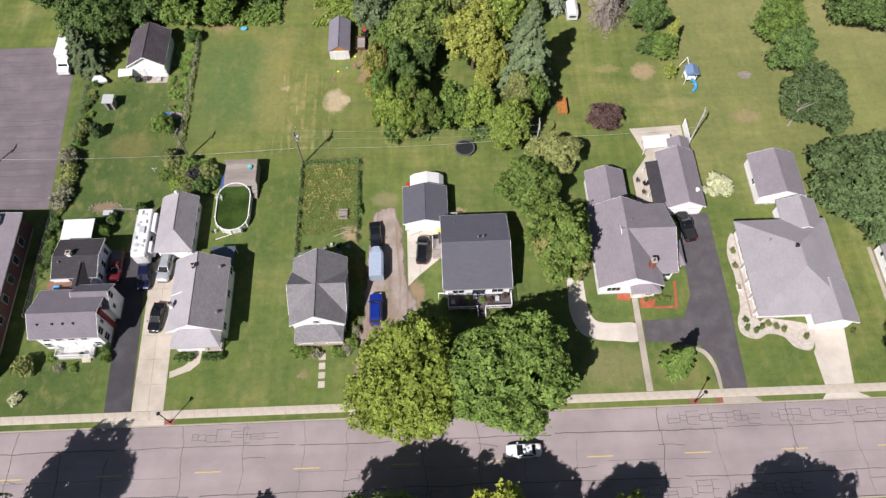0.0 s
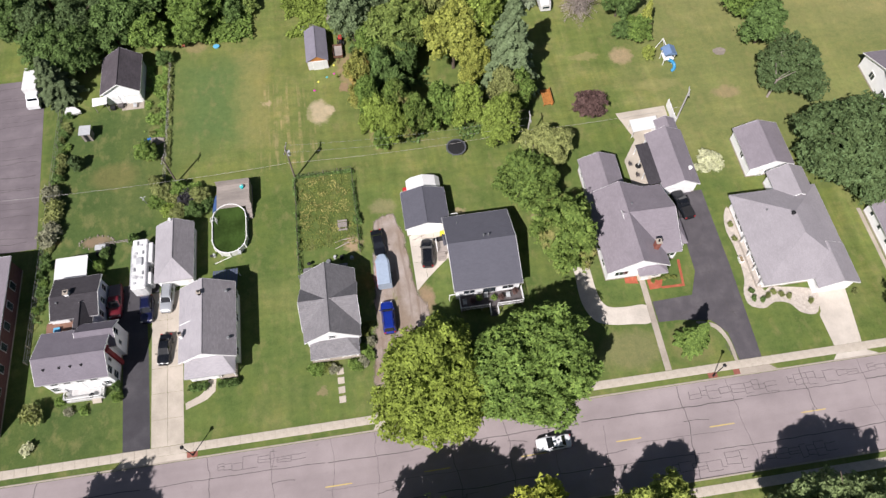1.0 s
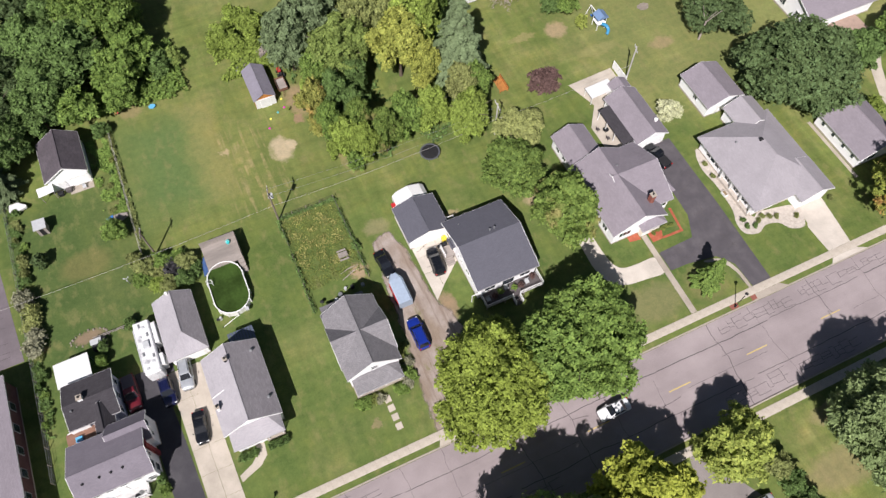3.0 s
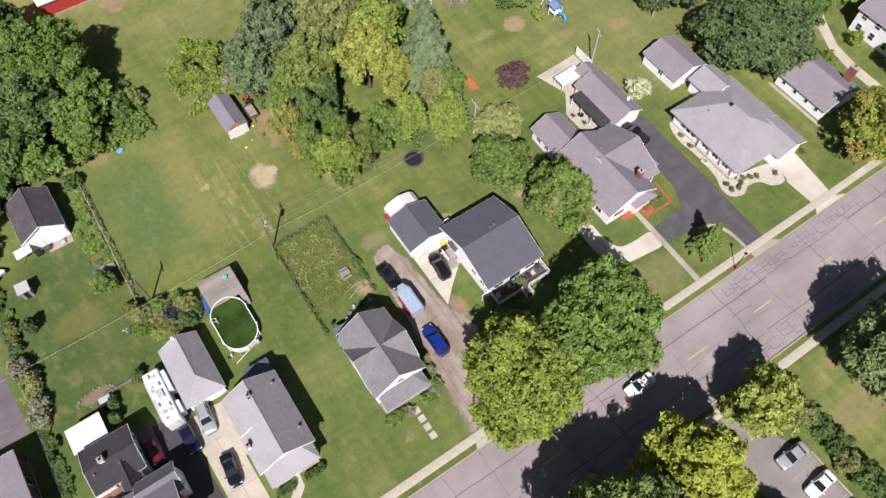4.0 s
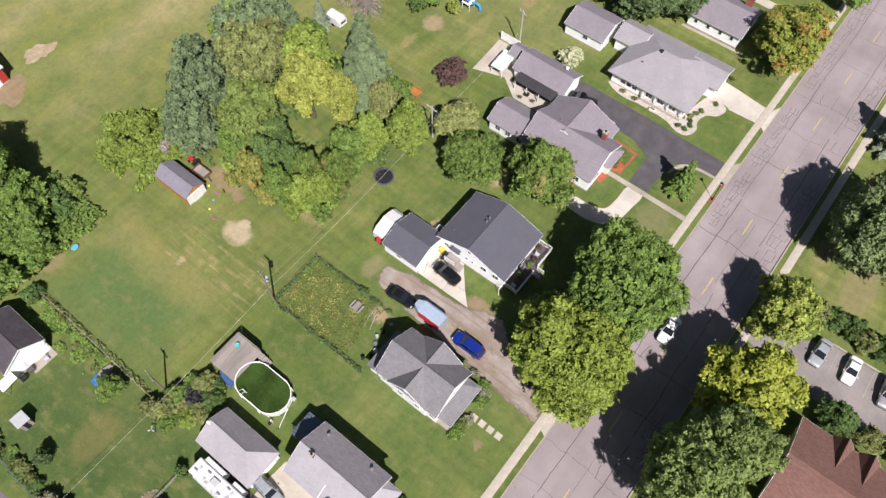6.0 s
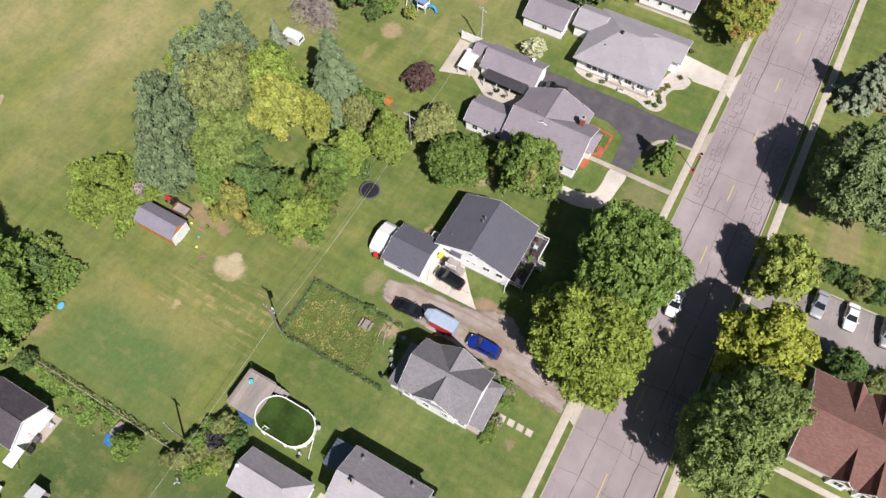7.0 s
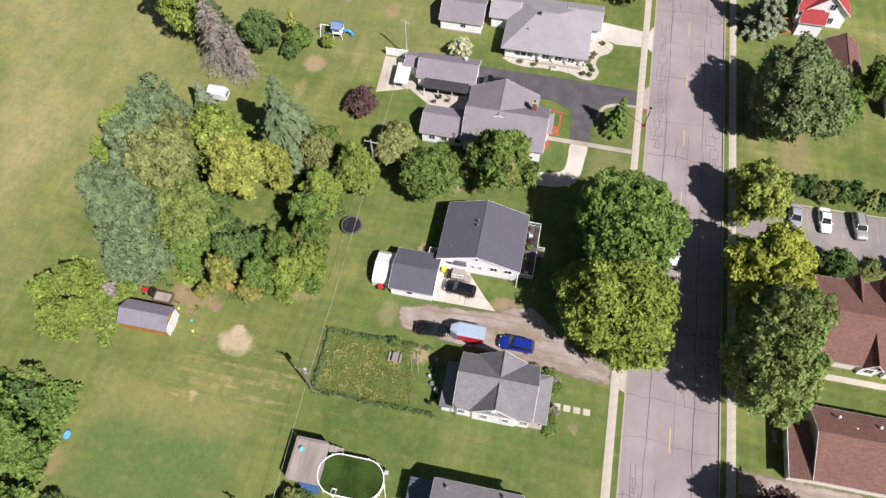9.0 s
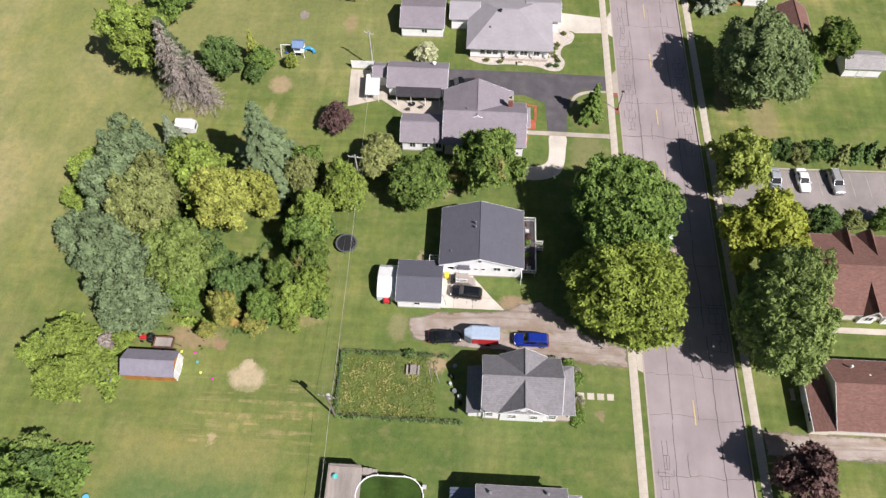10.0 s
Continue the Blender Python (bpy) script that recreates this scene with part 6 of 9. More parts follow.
flat("front_path", [(-6.3, -62), (-5.4, -62), (-5.4, -26), (-6.3, -26)], 0.03, CONC, "pale concrete path along the brown building", "walk")
T = thing("brown_hall", -16, -36, 0, "large hall with a brown hip roof and white walls", "building")
house_block(T, -21.3, -11.6, -60, -24.9, 3.3, 5.5, "y", R_BROWN_Y, CREAM, 0.5, ridge=-15.7)
part("lean_to_roof", slab([(-21.3, -24.86, 3.25), (-13.8, -24.86, 3.25), (-13.8, -22.4, 2.55), (-21.3, -22.4, 2.55)], 0.14), R_BROWN_X, T)
part("gutter", box(-21.3, -13.8, -22.39, -22.3, 2.36, 2.5), TRIM, T)
part("lean_to_wall", box(-20.9, -14.2, -25.2, -22.8, -0.1, 2.38), CREAM, T)
opening(T, "N", -22.8, -16.4, 0.05, 1.0, 2.0, "door")
opening(T, "N", -22.8, -19.0, 0.9, 1.2, 1.1)
for x, y in ((-14.2, -30), (-13.4, -33), (-14.6, -35.6), (-13.0, -28)):
    vent(T, x, y, 3.9, 4.6, 0.12, TRIM)
T = thing("red_roofed_house", 64, -32, 0, "white house with a steep bright red roof", "house")
house_block(T, 62.3, 72.0, -35.4, -27.4, 3.5, 7.1, "x", R_RED, WHITE, 0.4)
for xa, xb in ((59.4, 61.6), (62.4, 64.6)):
    gable_roof(T, xa, xb, -31.0, -26.5, 3.2, 5.1, "y", R_RED, name="dormer_roof")
    gable_walls(T, xa, xb, -31.0, -26.5, 3.2, 5.1, "y", WHITE, 0.2)
    opening(T, "N", -26.7, (xa + xb) / 2, 1.0, 0.9, 1.4)
opening(T, "W", 62.7, -32.6, 1.0, 1.0, 1.3)
opening(T, "W", 62.7, -32.0, 4.0, 1.0, 1.2)
part("side_deck", box(59.8, 63.4, -26.4, -22.6, 0, 0.5), WOOD_OR, T, "orange wooden deck")
T = thing("small_house", 52, -34, 0, "small white outbuilding with a brown roof", "house")
house_block(T, 48.2, 57.2, -36.8, -31.2, 2.4, 4.2, "x", R_BROWN_X, WHITE, 0.3)
opening(T, "W", 48.5, -34.6, 1.0, 1.0, 1.0)
T = thing("shed", 45, -43, 0, "small white shed with a pale roof", "shed")
house_block(T, 42.4, 46.8, -47.6, -40.8, 2.3, 3.4, "y", R_PALE_Y, WHITE, 0.25)
opening(T, "W", 42.65, -44.2, 0.05, 1.4, 1.9, "door")

# ---- trees and shrubs ----
T = plant("tree", "road_maple", 7.2, 0.5, 8.3, 15.4, L_GREEN, "large dense green maple overhanging the road", "tree", "", 0, low=1.4)
for ob in T.children:
    ob.scale.x, ob.scale.y = ob.scale.x * 1.1, ob.scale.y * 0.95
plant("tree", "road_maple_b", -4.9, 0.9, 8.5, 14.2, L_MAPLE, "large yellow-green maple overhanging the road", "tree", "", 10, low=0.6)
plant("tree", "maple", 18.8, -18.4, 5.3, 10.8, L_YELLOW, "yellow-green street tree on the far verge", "tree", "", 30, low=0.7)
plant("tree", "maple_b", 5.6, -19.2, 6.6, 13.4, L_GOLD, "street tree turning golden yellow", "tree", "", 60, low=1.6)
plant("tree", "willow", -9.7, -18.5, 6.6, 16.0, L_WILLOW, "broad green tree with loose hanging twigs", "tree", "", 0, low=0.8)
plant("tree", "willow", -3.2, -20.4, 5.4, 15.0, L_WILLOW, "green tree with loose twigs beside the brown roof", "tree", "", 130, low=0.8)
plant("tree", "maple_c", 13.4, 30.5, 5.4, 9.6, L_DENSE, "dense green tree behind the house", "tree", "", 50, low=0.8)
plant("tree", "maple_b", 16.1, 20.1, 5.6, 12.8, L_BROWNING, "green tree with browning leaves beside the house", "tree", "", 20, low=0.8)
plant("tree", "maple", 17.9, 36.7, 4.3, 7.6, L_SAGE, "pale sage-green tree behind the house", "tree", "", 0, low=1.6)
plant("tree", "small_b", 27.0, 45.0, 3.0, 4.4, L_PURPLE, "rounded purple-leaved tree on the lawn", "tree")
plant("tree", "spruce", 31.2, 3.0, 2.3, 8.2, L_GREEN, "young green spruce on the front lawn", "tree")
plant("shrub", "small", 42.8, 31.2, 2.2, 3.6, L_PALE, "large shrub covered with cream blossom", "shrub")
plant("tree", "road_maple_b", 64.2, 27.3, 9.6, 13.0, L_DARK, "broad dense dark green tree", "tree", "", 80, low=0.5)
plant("tree", "maple_big_b", 66.8, 3.0, 7.6, 10.5, L_ORANGE, "street tree turning orange and gold", "tree")
plant("tree", "maple_c", 82.6, 10.6, 2.6, 7.0, L_DARK, "dark green tree beside the two-storey house", "tree")
plant("tree", "small_b", 82.2, 18.5, 1.4, 3.4, L_LIME, "small yellow-green tree beside the lane", "tree")
plant("tree", "willow", 37.6, -23.6, 7.8, 16.0, L_GREYGREEN, "broad grey-green tree by the sidewalk", "tree", "", 200, low=1.0)
plant("tree", "maple", 39.4, -32.0, 3.8, 8.0, L_GREEN, "green tree at the lot's edge", "tree")
plant("tree", "maple_b", 46.4, -38.6, 4.2, 9.0, L_BROWNING, "thin-leaved tree turning brown", "tree")
plant("tree", "small", -27.2, -19.4, 4.0, 8.6, L_PURPLE, "dark maroon-leaved tree by the drive", "tree")
plant("tree", "spruce", 59.9, -20.7, 4.2, 12.0, L_SILVER, "silvery blue-green spruce by the sidewalk", "tree")
plant("tree", "maple_big", -54.4, -17.9, 6.6, 20.5, L_GREEN, "broad green street tree across the road", "tree")
# grove behind the gardens: mixed hardwoods with a few pines
GROVE = [
    ("soft", -9.6, 66.8, 5.4, 14.0, L_BLUE), ("soft_b", -4.4, 70.6, 6.0, 16.5, L_BLUE), ("soft", -0.6, 76.6, 4.6, 12.5, L_BLUE),
    ("soft", 4.4, 69.0, 5.6, 16.0, L_OLIVE), ("soft_b", 7.2, 73.6, 5.2, 15.5, L_BLUE), ("soft_b", 13.0, 73.4, 5.4, 16.0, L_BLUE), ("soft", 9.4, 68.4, 4.4, 14.0, L_OLIVE),
    ("maple_b", 12.8, 80.4, 3.6, 9.0, L_LIME), ("small", 8.8, 82.0, 2.6, 5.6, L_LIME), ("maple_c", 16.4, 66.6, 3.2, 9.0, L_GREEN),
    ("maple", 11.0, 62.4, 6.0, 13.4, L_LIME), ("maple_c", 9.4, 53.6, 3.4, 10.8, L_STRAW),
    ("maple_c", -2.9, 62.6, 6.4, 11.4, L_MEADOW), ("maple_b", 0.8, 63.0, 3.4, 10.6, L_MEADOW), ("maple", -7.0, 61.4, 3.2, 8.6, L_GREEN),
    ("pine", 14.8, 53.0, 6.0, 19.5, L_BLUE), ("maple_b", 15.6, 47.4, 3.2, 9.0, L_GREEN), ("maple_c", 13.4, 48.0, 3.4, 9.6, L_SAGE),
    ("cone", 11.3, 41.5, 4.7, 11.6, L_LIME), ("maple_c", 6.6, 45.4, 3.6, 9.6, L_LIME), ("maple_b", 2.6, 46.0, 3.6, 9.8, L_GREEN),
    ("maple_b", -9.3, 55.2, 2.5, 9.6, L_AMBER), ("small_b", -10.2, 51.6, 2.0, 5.4, L_AMBER), ("maple_c", -6.0, 55.0, 3.0, 10.0, L_DEEP), ("maple_c", -3.8, 52.0, 3.0, 7.6, L_DEEP), ("maple_b", -1.8, 57.4, 2.8, 8.4, L_DEEP),
    ("maple", -8.6, 49.8, 2.6, 9.4, L_GREEN), ("maple_b", -7.6, 46.4, 2.8, 9.0, L_LIME), ("maple", -5.2, 43.9, 2.7, 9.4, L_LIME), ("maple_b", -1.6, 44.3, 3.1, 10.6, L_BROWNING), ("maple", -4.4, 47.6, 2.9, 10.4, L_BROWNING),
    ("small_b", -9.3, 46.8, 1.7, 4.2, L_LIME), ("small", -7.4, 43.2, 1.7, 4.0, L_GREEN), ("small_b", -11.2, 58.4, 1.4, 3.2, L_AMBER),
    ("small", -13.0, 69.6, 1.7, 2.4, L_LIME), ("small_b", -17.2, 75.4, 2.2, 3.2, L_LIME), ("shrub", -15.0, 74.6, 1.8, 2.2, L_LIME), ("small", -18.8, 77.4, 2.8, 4.4, L_LIME), ("small_b", -13.4, 77.4, 3.0, 5.4, L_LIME), ("small", -20.6, 76.6, 1.8, 2.8, L_LIME), ("small_b", -15.6, 80.4, 2.6, 4.8, L_LIME),
    ("spruce", 22.3, 71.0, 2.0, 7.2, L_SILVER),
]
GROVE_WORDS = {L_AMBER.name: "tree turned amber at the grove's edge", L_BROWNING.name: "green tree with browning leaves in the grove", L_BLUE.name: "grey-green tree in the grove", L_LIME.name: "yellow-green leafy tree in the grove", L_YELLOW.name: "golden yellow leafy tree in the grove", L_OLIVE.name: "olive-brown leafy tree in the grove",
               L_STRAW.name: "straw-yellow leafy tree in the grove", L_MEADOW.name: "mid-green leafy tree in the grove", L_SAGE.name: "pale sage-green tree in the grove", L_SILVER.name: "silvery young conifer in the grove", L_GREEN.name: "green leafy tree in the grove", L_DEEP.name: "dark green leafy tree in the grove", L_ORANGE.name: "leafy tree turning orange at the grove's edge", L_SPRUCE.name: "dark green conifer in the grove"}
plant("tree", "maple_b", 6.6, 58.0, 5.2, 13.6, L_STRAW, "straw-yellow tree beside a grassy clearing", "tree", "grove trees", 140, low=4.4)
for kind, x, y, R, Hh, leaf in GROVE:
    plant("tree", kind, x, y, R * 0.95, Hh, leaf, GROVE_WORDS[leaf.name], "tree", "grove trees")
plant("tree", "dead", 31.8, 71.2, 4.2, 17.5, L_TWIG, "bare grey dead conifer behind the lawn", "tree")
plant("tree", "dead", 30.6, 67.4, 3.4, 12.0, L_TWIG, "smaller bare grey dead conifer", "tree")
# clump beside the field
for kind, x, y, R, Hh, leaf, lab in [
        ("maple", 38.0, 79.4, 5.6, 15.5, L_LIME, "yellow-green tree at the field's edge"), ("spruce", 36.4, 73.4, 3.8, 14.0, L_SPRUCE, "tall dark green spruce at the field's edge"),
        ("maple_c", 37.4, 65.6, 3.8, 8.6, L_DEEP, "dark green tree behind the lawn"), ("small_b", 39.6, 59.8, 2.8, 4.6, L_GREEN, "low green bushy tree behind the lawn"),
        ("spruce", 41.0, 61.2, 1.6, 7.6, L_STRAW, "slim golden-green conifer among bushes"), ("small", 39.9, 54.6, 1.2, 3.2, L_YELLOW, "bright green clipped shrub on the lawn"), ("small_b", 36.8, 60.4, 2.0, 3.6, L_DEEP, "dark green bush behind the lawn")]:
    plant("tree", kind, x, y, R, Hh, leaf, lab, "tree")
# garden trees to the east
for kind, x, y, R, Hh, leaf, lab in [
        ("maple_big", 60.0, 63.0, 5.0, 9.0, L_GREEN, "wide green tree on the back lawn"), ("maple_big_b", 60.9, 45.6, 6.4, 8.6, L_DARK, "dark broad tree with bare branches showing"),
        ("maple", 60.0, 55.6, 4.6, 8.5, L_DEEP, "dark green broad tree on the back lawn"), ("maple_big", 75.0, 66.0, 6.4, 9.5, L_DEEP, "dark green broad tree behind the gardens"),
        ("maple_c", 52.0, 78.0, 5.0, 9.0, L_GREEN, "green tree behind the gardens"),
        ("maple", 76.5, 27.0, 4.6, 9.0, L_DEEP, "dark green tree between houses"), ("maple_c", 88.0, 28.0, 5.0, 9.0, L_GREEN, "green leafy tree between two houses"),
        ("small", 74.0, 18.0, 1.8, 3.4, L_LIME, "small yellow-green tree by the lane"), ("maple_b", 86.0, 0.8, 4.8, 9.0, L_GREEN, "green street tree beside the road")]:
    plant("tree", kind, x, y, R, Hh, leaf, lab, "tree")
bm = bmesh.new()
rnd = random.Random(8)
for i in range(11):
    a = rnd.uniform(0, 6.28)
    tube([(57.8, 43.6, 4.0), (58.4 + 1.2 * math.cos(a), 44.0 + 1.1 * math.sin(a), 5.6), (58.8 + 2.4 * math.cos(a + 0.3), 44.4 + 2.2 * math.sin(a + 0.3), 7.6)], 0.11, 6, bm, 0.03)
tube([(57.8, 43.6, -0.2), (57.8, 43.6, 4.2)], 0.2, 8, bm, 0.16)
tagged(part("dead_tree", bm, DEAD), "bare pale dead branches rising among leaves", "tree")
# western wood
rnd = random.Random(77)
WEST = [(-56.2, 66.6, 4.6), (-60.6, 68.4, 4.6), (-33.6, 79.0, 4.4), (-37.0, 74.8, 4.6), (-36.4, 86.4, 7.6), (-42.6, 80.0, 6.4), (-43.0, 90.0, 5.8), (-48.6, 84.5, 5.6), (-55.0, 79.0, 5.4), (-48.0, 95.0, 6.2), (-57.0, 90.0, 6.2),
        (-63.5, 83.0, 5.6), (-66.0, 94.0, 6.4), (-74.0, 86.0, 6.0), (-41.0, 99.0, 6.0), (-48.0, 75.4, 5.2), (-30.6, 75.8, 2.6), (-27.8, 77.0, 2.0), (-38.4, 70.8, 2.8), (-62.0, 73.0, 4.8), (-56.0, 72.6, 4.8), (-50.4, 71.8, 4.6), (-44.6, 71.0, 3.8), (-68.0, 76.0, 5.0), (-42.6, 66.6, 1.6)]
for i, (x, y, R) in enumerate(WEST):
    leaf = rnd.choice([L_DARK, L_DEEP, L_DARK] if x < -47 else [L_DEEP, L_GREEN, L_DEEP, L_MEADOW])
    kind = ("maple_big", "maple_b", "maple_big_b", "maple_c")[i % 4] if R > 4.5 else ("small", "small_b")[i % 2]
    plant("tree", kind, x, y, R, R * (1.9 if R > 4.5 else 1.6), leaf, "leafy tree in the dark wood's edge" if leaf is not L_MEADOW else "mid-green tree in the dark wood", "tree", "western wood")
plant("tree", "pine", -59.4, 61.6, 3.9, 9.6, L_SPRUCE, "dark green pine beside the parked truck", "tree")
# brush along the wire fence
rnd = random.Random(19)
for k in range(9):
    f = k / 8
    plant("shrub", rnd.choice(["shrub", "shrub_b", "small_b"]), -44.2 + 2.2 * f + rnd.uniform(-0.6, 0.6), 46.5 + 19.0 * f, rnd.uniform(0.4, 0.75), rnd.uniform(0.5, 1.0), rnd.choice([L_OLIVE, L_WEED, L_GREEN, L_DEEP, L_LIME]), "wild brush along the wire fence", "shrub", "fence brush")
# hedge along the yard fence
rnd = random.Random(3)
y = 22.0
while y < 57:
    x = -58.6 + 0.035 * (y - 40) + rnd.uniform(-0.5, 0.5)
    big = 33 < y < 42
    plant("shrub", rnd.choice(["shrub", "shrub_b"]), x, y, rnd.uniform(1.0, 1.6) if big else rnd.uniform(0.4, 0.9), rnd.uniform(1.6, 2.4) if big else rnd.uniform(0.6, 1.4), rnd.choice([L_DRY, L_DEEP, L_DRY, L_SAGE] if big else [L_GREEN, L_DEEP, L_OLIVE, L_DEEP]), "ragged shrub in the boundary hedge", "shrub", "boundary hedge")
    y += rnd.uniform(0.9, 1.7)
for kind, x, y, R, Hh, leaf, lab in [
        ("small", -44.6, 46.8, 2.0, 3.4, L_GREEN, "green bush by the wire fence"), ("small_b", -41.8, 39.0, 1.9, 3.0, L_OLIVE, "overgrown olive-green bush by the fence"), ("small", -36.2, 37.6, 1.7, 2.4, L_OLIVE, "dark overgrown bush by the garage"),
        ("small_b", -40.9, 35.6, 1.5, 2.2, L_LIME, "bush with yellowing leaves by the garage"), ("small", -37.2, 35.0, 1.5, 2.4, L_DEEP, "dark bush behind the garage"), ("small_b", -39.8, 35.2, 1.7, 2.2, L_OLIVE, "brown-green bush behind the garage"),
        ("small", -55.6, 46.4, 1.2, 2.8, L_DARK, "dark green rounded shrub on the lawn"), ("shrub", -58.0, 6.4, 1.5, 2.6, L_SAGE, "small tan-green tree on the lawn"), ("shrub_b", -58.4, 2.2, 0.9, 1.0, L_PALE, "pale dry clump on the lawn"),
        ("shrub", -46.0, 31.5, 0.9, 1.9, L_DEEP, "dark shrub behind the canopy"), ("small_b", -50.8, 27.6, 1.0, 2.2, L_GREEN, "green shrub beside the canopy"), ("shrub_b", -50.2, 29.8, 0.9, 1.5, L_DEEP, "dark shrub beside the canopy"),
        ("small", 19.0, 25.0, 1.4, 2.4, L_GREEN, "green shrub by the house wall"),
        ("small_b", 11.2, -30.4, 2.9, 4.6, L_DEEP, "dark green round tree by the parking lot"), ("small", 11.4, -35.0, 2.0, 3.4, L_OLIVE, "olive shrub by the parking lot"), ("small", 11.8, -40.0, 2.2, 3.6, L_GREEN, "green shrub by the parking lot"),
        ("shrub", -47.2, 7.4, 0.8, 1.3, L_GREEN, "green shrub at the porch corner"), ("shrub_b", -47.3, 9.0, 0.7, 1.5, L_DEEP, "dark shrub at the porch corner"), ("shrub", -53.6, 6.4, 0.7, 0.8, L_DRY, "flowering plants before the porch"), ("shrub_b", -51.6, 6.3, 0.7, 0.7, L_GREEN, "green plants before the porch"), ("shrub", -54.8, 8.0, 0.7, 1.0, L_GREEN, "green shrub at the house wall")]:
    plant("shrub", kind, x, y, R, Hh, leaf, lab, "shrub")
for kind, x, y, R, Hh, leaf in (("small", -43.0, 41.0, 1.4, 2.2, L_OLIVE), ("small_b", -39.6, 39.4, 1.7, 2.4, L_GREEN), ("shrub", -37.2, 39.2, 1.2, 1.6, L_GREEN), ("small_b", -42.8, 37.4, 1.5, 2.2, L_GREEN), ("shrub_b", -35.4, 36.2, 1.2, 1.6, L_DEEP), ("shrub", -40.4, 37.6, 1.3, 1.8, L_SAGE)):
    plant("shrub", kind, x, y, R, Hh, leaf, "sprawling overgrown bush behind the garage", "shrub", "garage bushes")
for k in range(16):
    plant("shrub", "spruce" if k > 5 else ("small", "small_b")[k % 2], 24.2 + (k % 3) * 0.4, -22.6 - 2.3 * k, 1.5 if k > 5 else 1.9, 4.4 if k > 5 else 3.4, L_DEEP if k % 3 else L_OLIVE, "dark evergreen in the parking lot hedge", "shrub", "parking lot hedge")
for x, y in ((-37.2, 7.2), (-36.3, 7.1), (-35.5, 7.2), (-33.3, 7.1), (-32.4, 7.1), (-31.4, 7.1)):
    plant("shrub", "shrub", x, y, 0.62, 1.1, L_DEEP, "clipped dark green shrub along the house front", "shrub", "front shrubs")
for x, y in ((43.2, 20.6), (43.0, 18.2), (42.5, 9.6), (42.5, 8.4), (43.7, 8.0), (44.6, 8.5), (45.6, 8.9), (46.6, 8.4), (47.6, 8.0), (50.4, 6.8), (57.2, 7.2)):
    plant("shrub", "shrub_b", x, y, 0.45, 0.75, L_DEEP if int(x * 10) % 2 else L_OLIVE, "small clipped shrub in the gravel bed", "shrub", "bed shrubs")
for x, y in ((-14.0, 7.4), (-15.4, 7.2), (-19.6, 7.3), (-20.8, 7.4), (-13.6, 9.4), (-13.5, 11.0), (-18.9, 7.2), (-12.9, 12.6), (-13.0, 8.2), (-18.2, 7.0), (-20.2, 7.0), (-14.8, 6.9), (-12.8, 10.2)):
    plant("shrub", "shrub", x, y, 0.85, 0.9, (L_WEED, L_GREEN, L_DRY)[int(abs(x) * 10) % 3], "low flowering plants along the porch", "shrub", "porch plants")
plant("shrub", "shrub_b", -12.7, 30.0, 0.8, 1.2, L_DEEP, "dark bush at the garden fence", "shrub")
for k in range(5):
    plant("shrub", "shrub_b", 29.0 + 0.8 * k, 13.4 + 0.2 * (k % 2), 0.4, 0.5, L_WEED, "small bedding plant in red mulch", "shrub", "bedding plants")

# ---- vehicles ----
def loft(sections, bm=None):
    """Skin over closed rings of points with equal counts."""
    bm = bm or bmesh.new()
    rings = [[bm.verts.new(p) for p in s] for s in sections]
    n = len(rings[0])
    for a, b in zip(rings, rings[1:]):
        for j in range(n):
            bm.faces.new((a[j], a[(j + 1) % n], b[(j + 1) % n], b[j]))
    bm.faces.new(rings[0][::-1])
    bm.faces.new(rings[-1])
    return bm


def ring(x, w, z0, z1, tuck=0.14):
    """One cross section of a car body at length x: flat floor, bulging sides, rounded shoulders, crowned top."""
    h = z1 - z0
    half = [(w - tuck * 0.8, 0.0), (w - tuck * 0.15, 0.12), (w, 0.38), (w - tuck * 0.10, 0.66), (w - tuck * 0.38, 0.86), (w - tuck, 0.97), (w * 0.55, 1.015)]
    return [(x, p, z0 + h * q) for p, q in half] + [(x, 0, z1 + 0.025)] + [(x, -p, z0 + h * q) for p, q in half[::-1]]


def pane(corners, shrink=0.86, out=0.012):
    """A glass panel that sits just proud of a flat face, drawn in from its corners."""
    v = [Vector(c) for c in corners]
    mid = sum(v, Vector()) / 4
    nrm = (v[1] - v[0]).cross(v[3] - v[0]).normalized()
    bm = bmesh.new()
    a = [bm.verts.new(mid + (p - mid) * shrink + nrm * out) for p in v]
    b = [bm.verts.new(mid + (p - mid) * shrink - nrm * 0.01) for p in v]
    bm.faces.new(a)
    bm.faces.new(b[::-1])
    for i in range(4):
        bm.faces.new((a[i], b[i], b[(i + 1) % 4], a[(i + 1) % 4]))
    return bm


